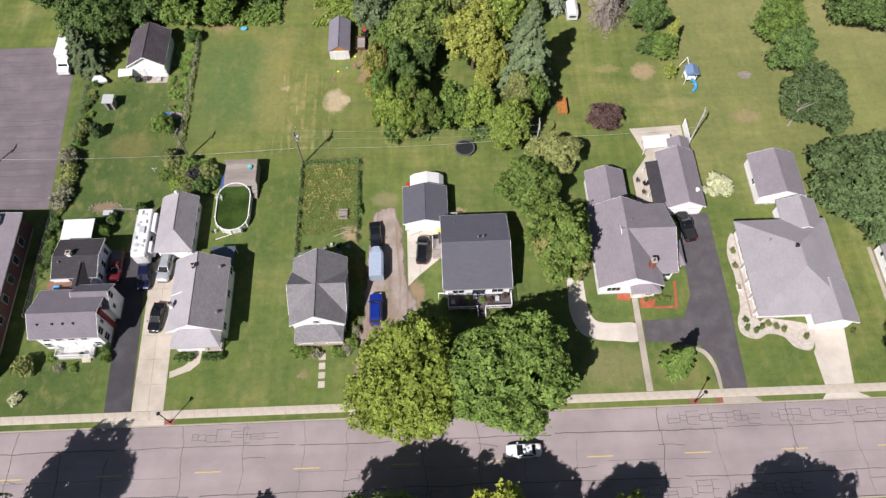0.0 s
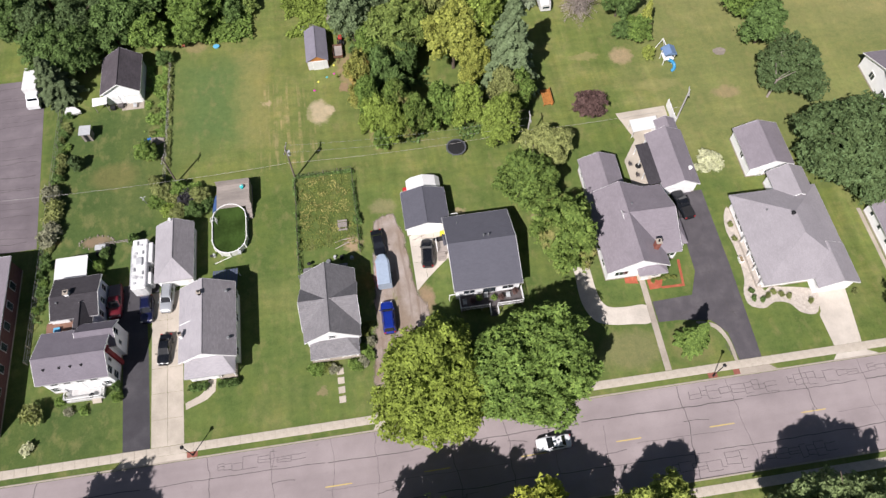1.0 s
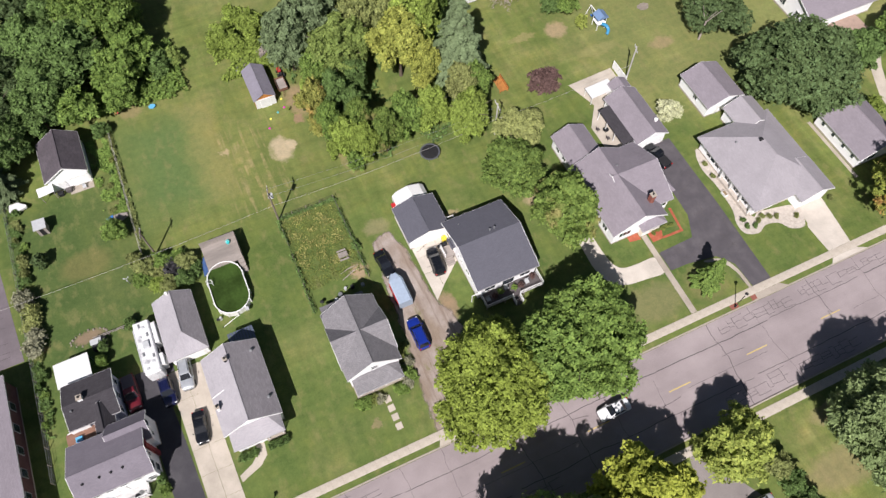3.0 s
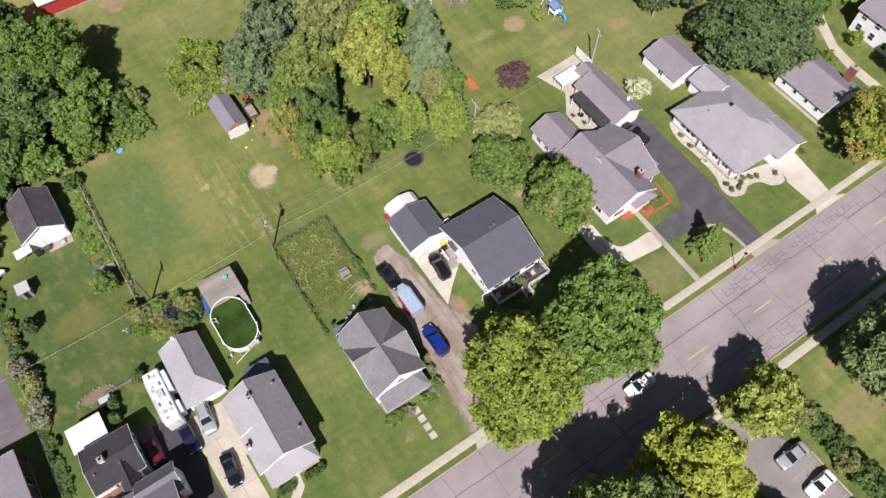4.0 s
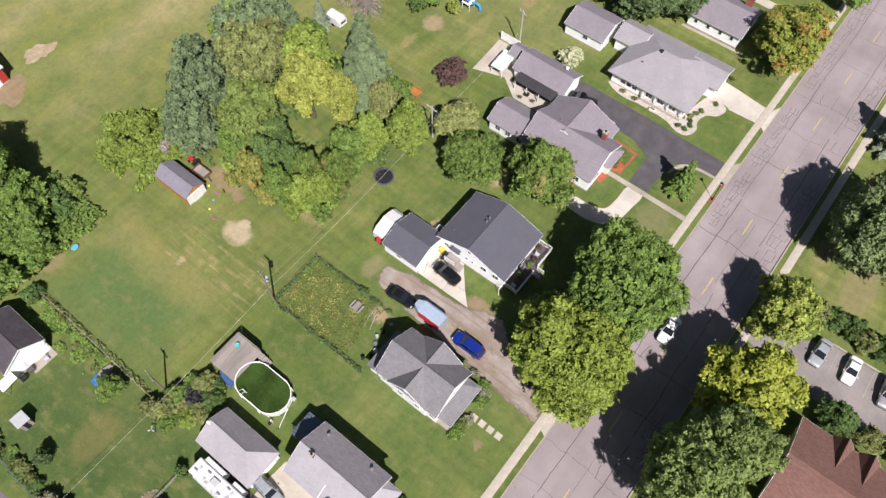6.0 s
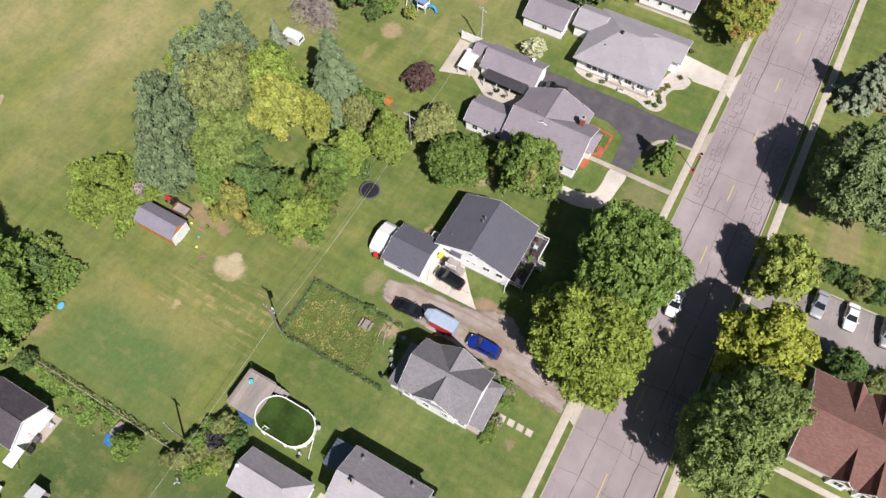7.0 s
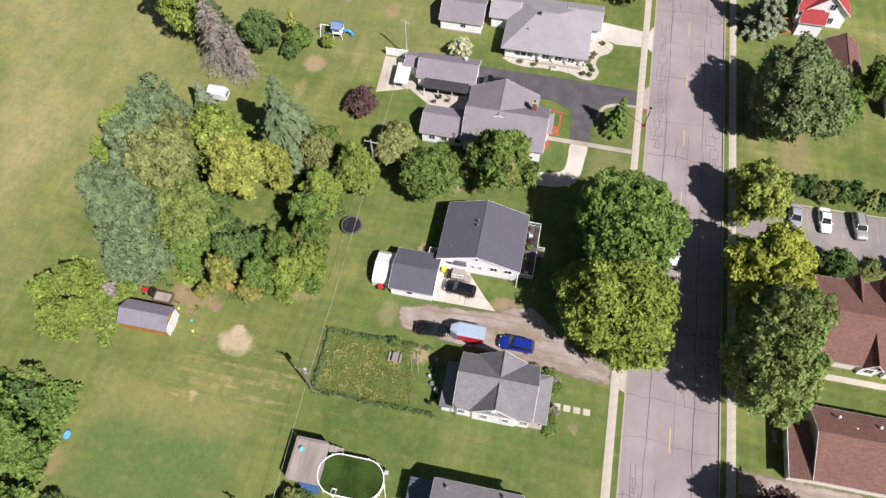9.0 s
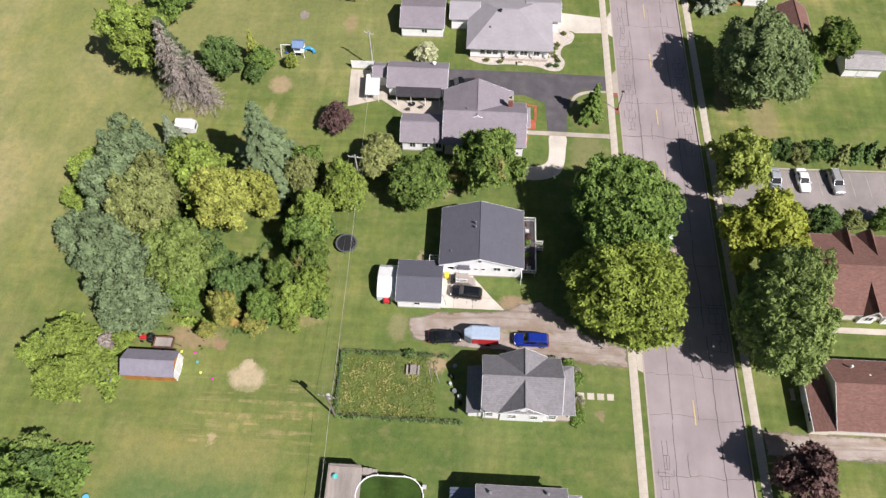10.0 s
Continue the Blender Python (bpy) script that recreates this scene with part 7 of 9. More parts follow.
def vehicle(name, x, y, turn, L, W, H, paint, label, style="car", category="car", bed=None):
    """Front points along local +x. style: car, suv, pickup."""
    T = thing(name, x, y, 0.0, label, category)
    T.matrix_world = pose(x, y, 0.02, 0, 0, turn)
    h, w = L / 2, W / 2
    bel = {"car": 0.92, "suv": 1.05, "pickup": 1.08}[style]
    hood = {"car": 0.86, "suv": 0.98, "pickup": 1.05}[style]
    body = loft([ring(-h, w * 0.74, 0.40, bel * 0.76), ring(-h + 0.06, w * 0.86, 0.33, bel * 0.88), ring(-h + 0.2, w * 0.94, 0.28, bel * 0.97), ring(-h + 0.7, w, 0.24, bel), ring(-h + 1.4, w, 0.23, bel), ring(0, w, 0.22, bel), ring(h - 1.45, w, 0.24, bel),
                 ring(h - 0.95, w * 0.985, 0.25, (bel + hood) / 2 + 0.01), ring(h - 0.5, w * 0.95, 0.26, hood), ring(h - 0.2, w * 0.88, 0.28, hood * 0.92), ring(h - 0.05, w * 0.78, 0.31, hood * 0.82), ring(h, w * 0.68, 0.36, hood * 0.70)])
    b = part("body", body, paint, T, local=True, smooth=True)
    c0, c1, r0, r1 = {"car": (-h + 0.75, h - 1.35, -h + 1.35, h - 2.15), "suv": (-h + 0.10, h - 1.3, -h + 0.45, h - 2.0), "pickup": (-h + 2.0, h - 1.45, -h + 2.25, h - 2.25)}[style]
    wr = w * 0.74
    cab = bmesh.new()
    low = [(c0, -w * 0.91, bel - 0.02), (c1, -w * 0.89, bel - 0.02), (c1, w * 0.89, bel - 0.02), (c0, w * 0.91, bel - 0.02)]
    top = [(r0, -wr, H - 0.05), (r1, -wr, H - 0.05), (r1, wr, H - 0.05), (r0, wr, H - 0.05)]
    lv, tv = [cab.verts.new(p) for p in low], [cab.verts.new(p) for p in top]
    for i in range(4):
        cab.faces.new((lv[i], lv[(i + 1) % 4], tv[(i + 1) % 4], tv[i]))
    cab.faces.new(tv)
    cab.faces.new(lv[::-1])
    part("cabin", cab, paint, T, local=True, bevel=0.04)
    part("windscreen", pane([low[1], low[2], top[2], top[1]], 0.9), CARGLASS, T, "dark glass", local=True)
    part("rear_window", pane([low[3], low[0], top[0], top[3]], 0.86), CARGLASS, T, "dark glass", local=True)
    for p, q, u, v in ((low[0], low[1], top[1], top[0]), (low[2], low[3], top[3], top[2])):
        mid_l, mid_t = (Vector(p) + Vector(q)) / 2, (Vector(u) + Vector(v)) / 2
        part("side_window", pane([p, mid_l, mid_t, v], 0.84), CARGLASS, T, "dark glass", local=True)
        part("side_window", pane([mid_l, q, u, mid_t], 0.84), CARGLASS, T, "dark glass", local=True)
    rf = loft([[(r0 + 0.02, -wr * 0.96, H - 0.06), (r0 + 0.02, wr * 0.96, H - 0.06), (r0 + 0.02, wr * 0.9, H - 0.03), (r0 + 0.02, -wr * 0.9, H - 0.03)],
               [(r0 + 0.3, -wr, H - 0.06), (r0 + 0.3, wr, H - 0.06), (r0 + 0.3, wr * 0.88, H), (r0 + 0.3, -wr * 0.88, H)],
               [(r1 - 0.3, -wr, H - 0.06), (r1 - 0.3, wr, H - 0.06), (r1 - 0.3, wr * 0.88, H), (r1 - 0.3, -wr * 0.88, H)],
               [(r1 - 0.02, -wr * 0.96, H - 0.06), (r1 - 0.02, wr * 0.96, H - 0.06), (r1 - 0.02, wr * 0.9, H - 0.03), (r1 - 0.02, -wr * 0.9, H - 0.03)]])
    part("roof", rf, paint, T, local=True)
    if style == "suv":
        for s in (-1, 1):
            part("roof_rail", tube([(r0 + 0.15, s * wr * 0.84, H + 0.04), (r1 - 0.2, s * wr * 0.84, H + 0.04)], 0.022, 5), BLACK, T, local=True)
    for s in (-1, 1):
        part("mirror", box(c1 - 0.25, c1 - 0.08, s * (w + 0.08) - 0.09, s * (w + 0.08) + 0.09, bel - 0.06, bel + 0.10), paint, T, local=True, bevel=0.03)
        part("headlight", box(h - 0.30, h - 0.10, s * w * 0.66 - 0.16, s * w * 0.66 + 0.16, hood * 0.72, hood * 0.90), LAMP_W, T, local=True, bevel=0.03)
        part("tail_light", box(-h + 0.0, -h + 0.12, s * w * 0.72 - 0.14, s * w * 0.72 + 0.14, bel * 0.68, bel * 0.9), LAMP_R, T, local=True, bevel=0.02)
        for xa in (h - 0.95, -h + 0.95):
            ty = part("wheel", tube([(xa, s * (w - 0.2), 0.325), (xa, s * (w + 0.012), 0.325)], 0.335, 18), BLACK, T, local=True)
            part("rim", tube([(xa, s * (w + 0.013), 0.325), (xa, s * (w + 0.03), 0.325)], 0.2, 12), CHROME, ty, local=True)
    part("front_bumper", box(h - 0.12, h + 0.03, -w * 0.7, w * 0.7, 0.3, 0.46), BLACK, T, local=True, bevel=0.03)
    part("rear_bumper", box(-h - 0.03, -h + 0.12, -w * 0.78, w * 0.78, 0.32, 0.5), BLACK, T, local=True, bevel=0.03)
    if style == "pickup":
        part("bed", box(-h + 0.12, -h + 1.9, -w * 0.8, w * 0.8, bel + 0.003, bel + 0.05), bed or BLACK, T, "flat bed cover", local=True, bevel=0.015)
    return T


P_BLACK = paint_mat("car_black", (0.009, 0.010, 0.013), 0.14, 0.0, 0.5, 0.2)
P_BLUE = paint_mat("car_blue", (0.012, 0.035, 0.30), 0.25, 0.3, 0.6, 0.6)
P_NAVY = paint_mat("car_navy", (0.010, 0.013, 0.055), 0.25, 0.3, 0.6, 0.6)
P_RED = paint_mat("car_red", (0.135, 0.012, 0.020), 0.28, 0.2, 0.6, 0.6)
P_SILVER = paint_mat("car_silver", (0.43, 0.45, 0.475), 0.3, 0.35, 0.6, 0.4)
P_WHITE = paint_mat("car_white", (0.74, 0.75, 0.76), 0.3, 0.0, 0.6, 0.4)
P_BEIGE = paint_mat("car_beige", (0.40, 0.395, 0.39), 0.3, 0.35, 0.6, 0.4)
vehicle("minivan", -9.85, 13.3, 90, 4.9, 1.9, 1.75, P_BLUE, "bright blue minivan parked on the gravel drive", "suv", "van")
vehicle("car", -9.95, 25.3, -85, 4.6, 1.8, 1.45, P_BLACK, "black sedan parked on the gravel drive")
vehicle("car", -2.95, 22.6, 85, 4.6, 1.85, 1.6, P_BLACK, "black hatchback parked on the concrete pad", "suv")
vehicle("pickup", -48.2, 21.6, -88, 5.2, 1.95, 1.8, P_RED, "dark red pickup parked beside the white house", "pickup", "pickup", LOT)
vehicle("car", -43.75, 19.75, -88, 4.2, 1.85, 1.6, P_NAVY, "navy blue SUV parked on dark asphalt", "suv")
vehicle("car", -40.9, 21.1, -95, 4.5, 1.85, 1.6, P_SILVER, "silver SUV parked before the garage", "suv")
vehicle("car", -41.05, 13.25, -95, 4.5, 1.8, 1.45, P_BLACK, "black sedan parked on the concrete drive")
vehicle("pickup", 37.0, 25.0, 99, 5.2, 1.9, 1.75, P_BLACK, "black pickup parked by the garage", "pickup", "pickup")
vehicle("car", 19.4, -25.4, 178, 4.7, 1.85, 1.5, P_SILVER, "silver sedan in the parking lot")
vehicle("car", 19.6, -29.8, 182, 4.5, 1.8, 1.45, P_WHITE, "white sedan in the parking lot")
vehicle("car", 19.5, -34.9, 184, 4.7, 1.85, 1.6, P_BEIGE, "grey SUV in the parking lot", "suv")
vehicle("car", 9.4, -7.4, 180, 4.6, 1.8, 1.45, P_WHITE, "white sedan on the road under the trees")

# enclosed trailer beside the blue van
T = thing("cargo_trailer", -9.75, 20.3, 0.01, "enclosed trailer with pale blue top and red side", "trailer")
part("box", loft([[(-10.75, 17.8, 0.5), (-8.7, 17.8, 0.5), (-8.7, 17.8, 2.2), (-8.95, 17.8, 2.35), (-10.5, 17.8, 2.35), (-10.75, 17.8, 2.2)],
                  [(-10.75, 21.6, 0.5), (-8.7, 21.6, 0.5), (-8.7, 21.6, 2.2), (-8.95, 21.6, 2.35), (-10.5, 21.6, 2.35), (-10.75, 21.6, 2.2)],
                  [(-10.2, 22.6, 0.5), (-9.2, 22.6, 0.5), (-9.2, 22.6, 2.1), (-9.4, 22.6, 2.2), (-10.0, 22.6, 2.2), (-10.2, 22.6, 2.1)]]), paint_mat("trailer_grey", (0.30, 0.36, 0.44), 0.45), T)
part("red_panel", box(-10.79, -10.753, 17.9, 21.5, 0.6, 2.05), paint_mat("trailer_red", (0.50, 0.03, 0.035), 0.4), T, "bright red side panel")
part("top", loft([[(-10.6, 17.75, 2.30), (-8.85, 17.75, 2.30), (-8.95, 17.75, 2.40), (-10.5, 17.75, 2.40)], [(-10.6, 21.6, 2.30), (-8.85, 21.6, 2.30), (-8.95, 21.6, 2.40), (-10.5, 21.6, 2.40)], [(-10.15, 22.6, 2.16), (-9.25, 22.6, 2.16), (-9.35, 22.6, 2.26), (-10.05, 22.6, 2.26)]]), paint_mat("trailer_top", (0.33, 0.40, 0.50), 0.45), T, "pale blue-grey roof")
for s in (-10.72, -8.72):
    for y in (19.3, 20.1):
        part("wheel", tube([(s - 0.12, y, 0.33), (s + 0.12, y, 0.33)], 0.33, 14), BLACK, T)
part("tongue", tube([(-9.7, 22.5, 0.45), (-9.7, 23.6, 0.45)], 0.06, 6), BLACK, T)

# travel trailer
TRAILER_TOP = rough_mat("stained_white_panel", (0.74, 0.74, 0.74), 0.05, 1.5, 6, rough=0.5, bump=0.1, stain=(0.22, 0.22, 0.235))
T = thing("travel_trailer", -44.2, 25.7, 0.02, "long white travel trailer beside the garage", "trailer")
part("body", box(-45.3, -43.15, 21.95, 30.0, 0.6, 3.1), TRAILER_TOP, T, bevel=0.14)
part("slide_out", box(-43.16, -42.5, 26.2, 29.4, 0.9, 2.8), TARP, T, bevel=0.05)
part("slide_out", box(-43.16, -42.55, 22.8, 24.6, 0.9, 2.7), TARP, T, bevel=0.05)
GREYP = paint_mat("grey_plastic", (0.45, 0.46, 0.47), 0.5)
part("air_conditioner", box(-44.6, -43.7, 25.6, 26.8, 3.103, 3.4), GREYP, T, bevel=0.08)
for x, y in ((-44.0, 28.9), (-44.7, 27.6), (-43.8, 23.6), (-44.7, 22.8)):
    part("roof_vent", box(x - 0.2, x + 0.2, y - 0.2, y + 0.2, 3.103, 3.2), GREYP, T, bevel=0.03)
for x, y in ((-43.7, 27.7), (-44.8, 25.0), (-43.6, 24.4), (-44.5, 29.3)):
    part("roof_hatch", box(x - 0.14, x + 0.14, y - 0.3, y + 0.3, 3.103, 3.17), STEEL, T, bevel=0.02)
part("awning_roll", tube([(-45.38, 22.6, 2.9), (-45.38, 29.0, 2.9)], 0.09, 8), GREYP, T)
for s in (-45.15, -43.3):
    for y in (24.8, 25.6):
        part("wheel", tube([(s - 0.1, y, 0.34), (s + 0.1, y, 0.34)], 0.34, 14), BLACK, T)
for y in (22.3, 29.6):
    part("jack", tube([(-44.2, y, 0), (-44.2, y, 0.62)], 0.05, 6), STEEL, T)
part("side_window", box(-43.17, -43.135, 25.0, 25.9, 1.6, 2.2), GLASS, T)

# box truck on the asphalt yard
T = thing("box_truck", -63.4, 63, 0.02, "white box truck parked on the asphalt yard", "truck")
part("cargo_box", box(-64.9, -62.6, 61.4, 66.0, 0.9, 3.2), TARP, T, bevel=0.05)
part("cab", loft([[(-64.7, 59.2, 0.6), (-62.7, 59.2, 0.6), (-62.7, 59.2, 1.4), (-64.7, 59.2, 1.4)], [(-64.7, 60.1, 0.6), (-62.7, 60.1, 0.6), (-62.7, 60.1, 1.6), (-64.7, 60.1, 1.6)], [(-64.6, 60.6, 0.6), (-62.8, 60.6, 0.6), (-62.8, 60.6, 2.3), (-64.6, 60.6, 2.3)], [(-64.6, 61.3, 0.6), (-62.8, 61.3, 0.6), (-62.8, 61.3, 2.35), (-64.6, 61.3, 2.35)]]), P_WHITE, T)
part("windscreen", slab([(-64.5, 60.13, 1.66), (-62.9, 60.13, 1.66), (-62.95, 60.57, 2.24), (-64.45, 60.57, 2.24)], 0.02), CARGLASS, T)
for s in (-64.75, -62.75):
    for y in (60.0, 65.4):
        part("wheel", tube([(s - 0.12, y, 0.42), (s + 0.12, y, 0.42)], 0.42, 14), BLACK, T)

# ---- yards: pool, fences, poles, small things ----
def stadium(cx, cy, a, b, n=14):
    """Outline of a pool with straight sides and round ends, long along y."""
    out = []
    for i in range(n + 1):
        t = math.pi * i / n
        out.append((cx + a * math.cos(t), cy + (b - a) + a * math.sin(t)))
    for i in range(n + 1):
        t = math.pi + math.pi * i / n
        out.append((cx + a * math.cos(t), cy - (b - a) + a * math.sin(t)))
    return out


def hoop(o, i, z0, z1, bm=None):
    """A wall between two like outlines."""
    bm = bm or bmesh.new()
    k = len(o)
    v = [[bm.verts.new((p[0], p[1], z)) for p in q] for q, z in ((o, z0), (o, z1), (i, z1), (i, z0))]
    for j in range(k):
        m = (j + 1) % k
        for a, b in ((0, 1), (1, 2), (2, 3), (3, 0)):
            bm.faces.new((v[a][j], v[a][m], v[b][m], v[b][j]))
    return bm


PX, PY = -31.85, 31.05
T = thing("swimming_pool", PX, PY, 0, "oval above-ground pool with dark green water", "pool")
part("wall", hoop(stadium(PX, PY, 2.55, 4.25), stadium(PX, PY, 2.47, 4.17), 0, 1.18), POOLWALL, T)
part("rim", hoop(stadium(PX, PY, 2.585, 4.285), stadium(PX, PY, 2.465, 4.165), 1.183, 1.24), TRIM, T, "white top rail")
part("water", slab([(x, y, 0.98) for x, y in stadium(PX, PY, 2.465, 4.165)], 0.9), WATER, T, "still dark green water")
for i, (x, y) in enumerate(stadium(PX, PY, 2.62, 4.32, 6)):
    part("upright", box(x - 0.07, x + 0.07, y - 0.07, y + 0.07, 0, 1.18), TRIM, T)
lad = bmesh.new()
for k in (0, 0.55):
    tube([(PX - 2.62, PY + 1.2 + k, 1.0), (PX - 2.6, PY + 1.2 + k, 1.95), (PX - 2.3, PY + 1.2 + k, 2.05), (PX - 1.95, PY + 1.2 + k, 1.8), (PX - 1.8, PY + 1.2 + k, 0.9)], 0.04, 6, lad)
for z in (1.1, 1.45, 1.75):
    tube([(PX - 1.86, PY + 1.2, z), (PX - 1.86, PY + 1.75, z)], 0.035, 6, lad)
part("ladder", lad, TRIM, T)
part("skimmer", box(PX + 1.2, PX + 1.7, PY - 4.5, PY - 4.0, 0.7, 1.15), GREYP, T, bevel=0.04)
T = thing("pool_deck", -31, 36.8, 0, "weathered grey wooden deck beside the pool", "deck")
part("frame", box(-33.7, -28.5, 34.75, 38.8, 0.95, 1.14), WOOD_GREY, T)
for i in range(26):
    part("plank", box(-33.7 + 0.2 * i, -33.7 + 0.2 * i + 0.185, 34.8, 38.8, 1.143, 1.18), WOOD_GREY, T)
for x in (-33.6, -31.1, -28.6):
    for y in (34.9, 38.7):
        part("post", box(x - 0.06, x + 0.06, y - 0.06, y + 0.06, 0, 0.948), WOOD_GREY, T)
for i in range(8):
    part("screen_board", box(-28.49, -28.44, 34.8 + 0.5 * i, 35.27 + 0.5 * i, 0.05, 2.4), WOOD_GREY, T)
for i in range(10):
    part("screen_board", box(-33.7 + 0.52 * i, -33.2 + 0.52 * i, 38.803, 38.85, 0.05, 2.4), WOOD_GREY, T)
for i in range(3):
    part("step", box(-29.3, -28.45, 34.7 - 0.6 * i - 0.58, 34.7 - 0.6 * i, 0, 1.1 - 0.28 * i), WOOD_GREY, T)
part("tarp", slab([(-33.72, 34.7, 1.16), (-33.72, 37.3, 1.16), (-34.5, 37.0, 0.25), (-34.6, 34.6, 0.2)], 0.12), rough_mat("blue_tarp", (0.05, 0.10, 0.24), 0.2, 2, 8), T, "dark blue tarpaulin draped over the deck edge")
T = thing("bucket", -29.8, 38.0, 1.182, "turquoise plastic bucket on the deck", "bucket")
part("tub", disc(-29.8, 38.0, 1.182, 1.6, 0.26, 14, None, 0.32), paint_mat("turquoise", (0.05, 0.50, 0.50), 0.4), T)
part("handle", tube([(-30.1, 38.0, 1.6), (-29.8, 38.0, 1.85), (-29.5, 38.0, 1.6)], 0.02, 5), TRIM, T)
T = thing("pool_pole", -33, 26.3, 0.05, "white telescopic pool pole lying on grass", "pole")
part("rod", tube([(-34.3, 25.9, 0.05), (-31.9, 26.75, 0.05)], 0.05, 6), TRIM, T)
part("grip", tube([(-34.5, 25.83, 0.05), (-34.3, 25.9, 0.05)], 0.06, 6), BLACK, T)
T = thing("pool_pump", -34.6, 26.9, 0, "small dark pool pump on the grass", "pump")
part("motor", tube([(-34.9, 27.2, 0.25), (-34.4, 27.2, 0.25)], 0.2, 10), BLACK, T)
part("tank", disc(-34.3, 27.2, 0.0, 0.7, 0.22, 12, None, 0.16), GREYP, T)


def wire_fence(name, pts, h, label, gap=2.4, mat=None, posts=None):
    """Posts, two rails of wire and a mesh of strands."""
    T = thing(name, pts[0][0], pts[0][1], 0, label, "fence")
    mat, posts = mat or STEEL, posts or POLE_WOOD
    for a, b in zip(pts, pts[1:]):
        a, b = Vector((*a, 0)), Vector((*b, 0))
        d = b - a
        k = max(1, round(d.length / gap))
        for i in range(k):
            p = a + d * (i / k)
            part("post", tube([(p.x, p.y, -0.1), (p.x, p.y, h + 0.08)], 0.05, 6), posts, T)
        for z in (0.15, h * 0.5, h):
            part("rail", tube([(a.x, a.y, z), (b.x, b.y, z)], 0.018, 4), mat, T)
        mesh = bmesh.new()
        n = int(d.length / 0.3)
        for i in range(n):
            p, q = a + d * (i / n), a + d * ((i + 1) / n)
            for z0, z1 in ((0.1, h), (h, 0.1)):
                tube([(p.x, p.y, z0), (q.x, q.y, z1)], 0.005, 3, mesh)
        part("mesh", mesh, mat, T)
    return T


FENCE_WIRE = rough_mat("rusted_fence_wire", (0.085, 0.082, 0.065), 0.2, 2, 10, rough=0.8)
wire_fence("garden_fence", [(-12.75, 24.6), (-12.75, 39.4), (-21.7, 39.2), (-21.95, 22.2)], 1.15, "dark wire fence round the weedy garden", mat=FENCE_WIRE)
wire_fence("boundary_fence", [(-41.9, 36.5), (-42.0, 43.0), (-41.6, 68.0)], 1.2, "pale wire fence between two lawns", mat=WIRE)
wire_fence("yard_fence", [(-59.9, 14.0), (-59.6, 36.0), (-59.3, 58.5)], 1.3, "thin wire fence along the asphalt yard")
T = thing("rail_fence", -48.6, 31.6, 0, "low weathered rail fence beside the garden bed", "fence")
for i in range(4):
    part("post", box(-51.2 + 1.95 * i - 0.05, -51.2 + 1.95 * i + 0.05, 31.5, 31.6, 0, 0.9), WOOD_GREY, T)
for z in (0.45, 0.82):
    part("rail", tube([(-51.2, 31.55, z), (-45.3, 31.55, z)], 0.045, 6), WOOD_GREY, T)


def scatter(name, x0, x1, y0, y1, n, leaf, h, mat, seed, label, category, edge=None):
    rng = np.random.default_rng(seed)
    P = np.stack([rng.uniform(x0, x1, n), rng.uniform(y0, y1, n), rng.uniform(0.03, h, n)], 1)
    if edge is not None:
        P = P[[edge(p[0], p[1]) for p in P]]
    N = np.tile([0.0, 0.0, 1.0], (len(P), 1))
    me = leaf_mesh(name, P, N, leaf, mat, rng, 0.2, 1.4, 0.9)
    return tagged(new(name, me), label, category, "", "stuff")


def blotch(x, y, s, k, seed=0.0):
    return noise.noise(Vector((x * s, y * s, seed))) > k


scatter("garden_weeds", -21.5, -13.0, 26.0, 38.9, 3000, 0.13, 0.25, L_WEED, 1, "rank green garden weeds inside the fence", "weeds", lambda x, y: blotch(x, y, 0.3, -0.28))
scatter("yellow_weeds", -21.3, -13.6, 28.5, 38.8, 1500, 0.13, 0.4, L_FLOWER, 2, "yellow flowering weeds inside the fence", "weeds", lambda x, y: blotch(x, y, 0.5, 0.0, 3.0))
for i, (x0, x1, y0, y1, n) in enumerate(((-22.15, -21.6, 22.4, 39.2, 900), (-13.0, -12.45, 25.0, 39.2, 900), (-21.7, -12.8, 39.0, 39.5, 500), (-42.1, -41.3, 43.0, 68.0, 1200), (-59.9, -58.6, 20, 58, 3000))):
    scatter("fence_weeds", x0, x1, y0, y1, n, 0.17, 0.6, L_DEEP if i != 3 else L_OLIVE, 10 + i, "tall weeds growing along the fence", "weeds", lambda x, y: blotch(x, y, 0.7, -0.15, 5.0))
scatter("garden_growth", -45.6, -42.2, 50.6, 66.0, 5200, 0.2, 0.55, L_GREEN, 31, "rank green growth beside the wire fence", "weeds", lambda x, y: blotch(x, y, 0.45, 0.0, 7.0) or x > -43.0)
scatter("edge_weeds", -21.5, -9.0, 57.0, 80.0, 9000, 0.34, 1.0, L_LIME, 21, "bright weeds at the grove's edge", "weeds", lambda x, y: (y > 69.0 or x > -13.5) and (y - 57) > -1.4 * (x + 9) * 0.25 and blotch(x, y, 0.22, -0.1, 1.0) and not (-19 < x < -11 and 59.4 < y < 69))
scatter("grove_litter", -11, 18, 41.5, 78, 9000, 0.36, 0.7, L_DEEP, 22, "shrubby undergrowth beneath the grove", "undergrowth", lambda x, y: blotch(x, y, 0.2, -0.05, 2.0) and ((x - 3) / 15) ** 2 + ((y - 60) / 18) ** 2 < 1 and (x - 4.8) ** 2 + (y - 56.0) ** 2 > 9.0)
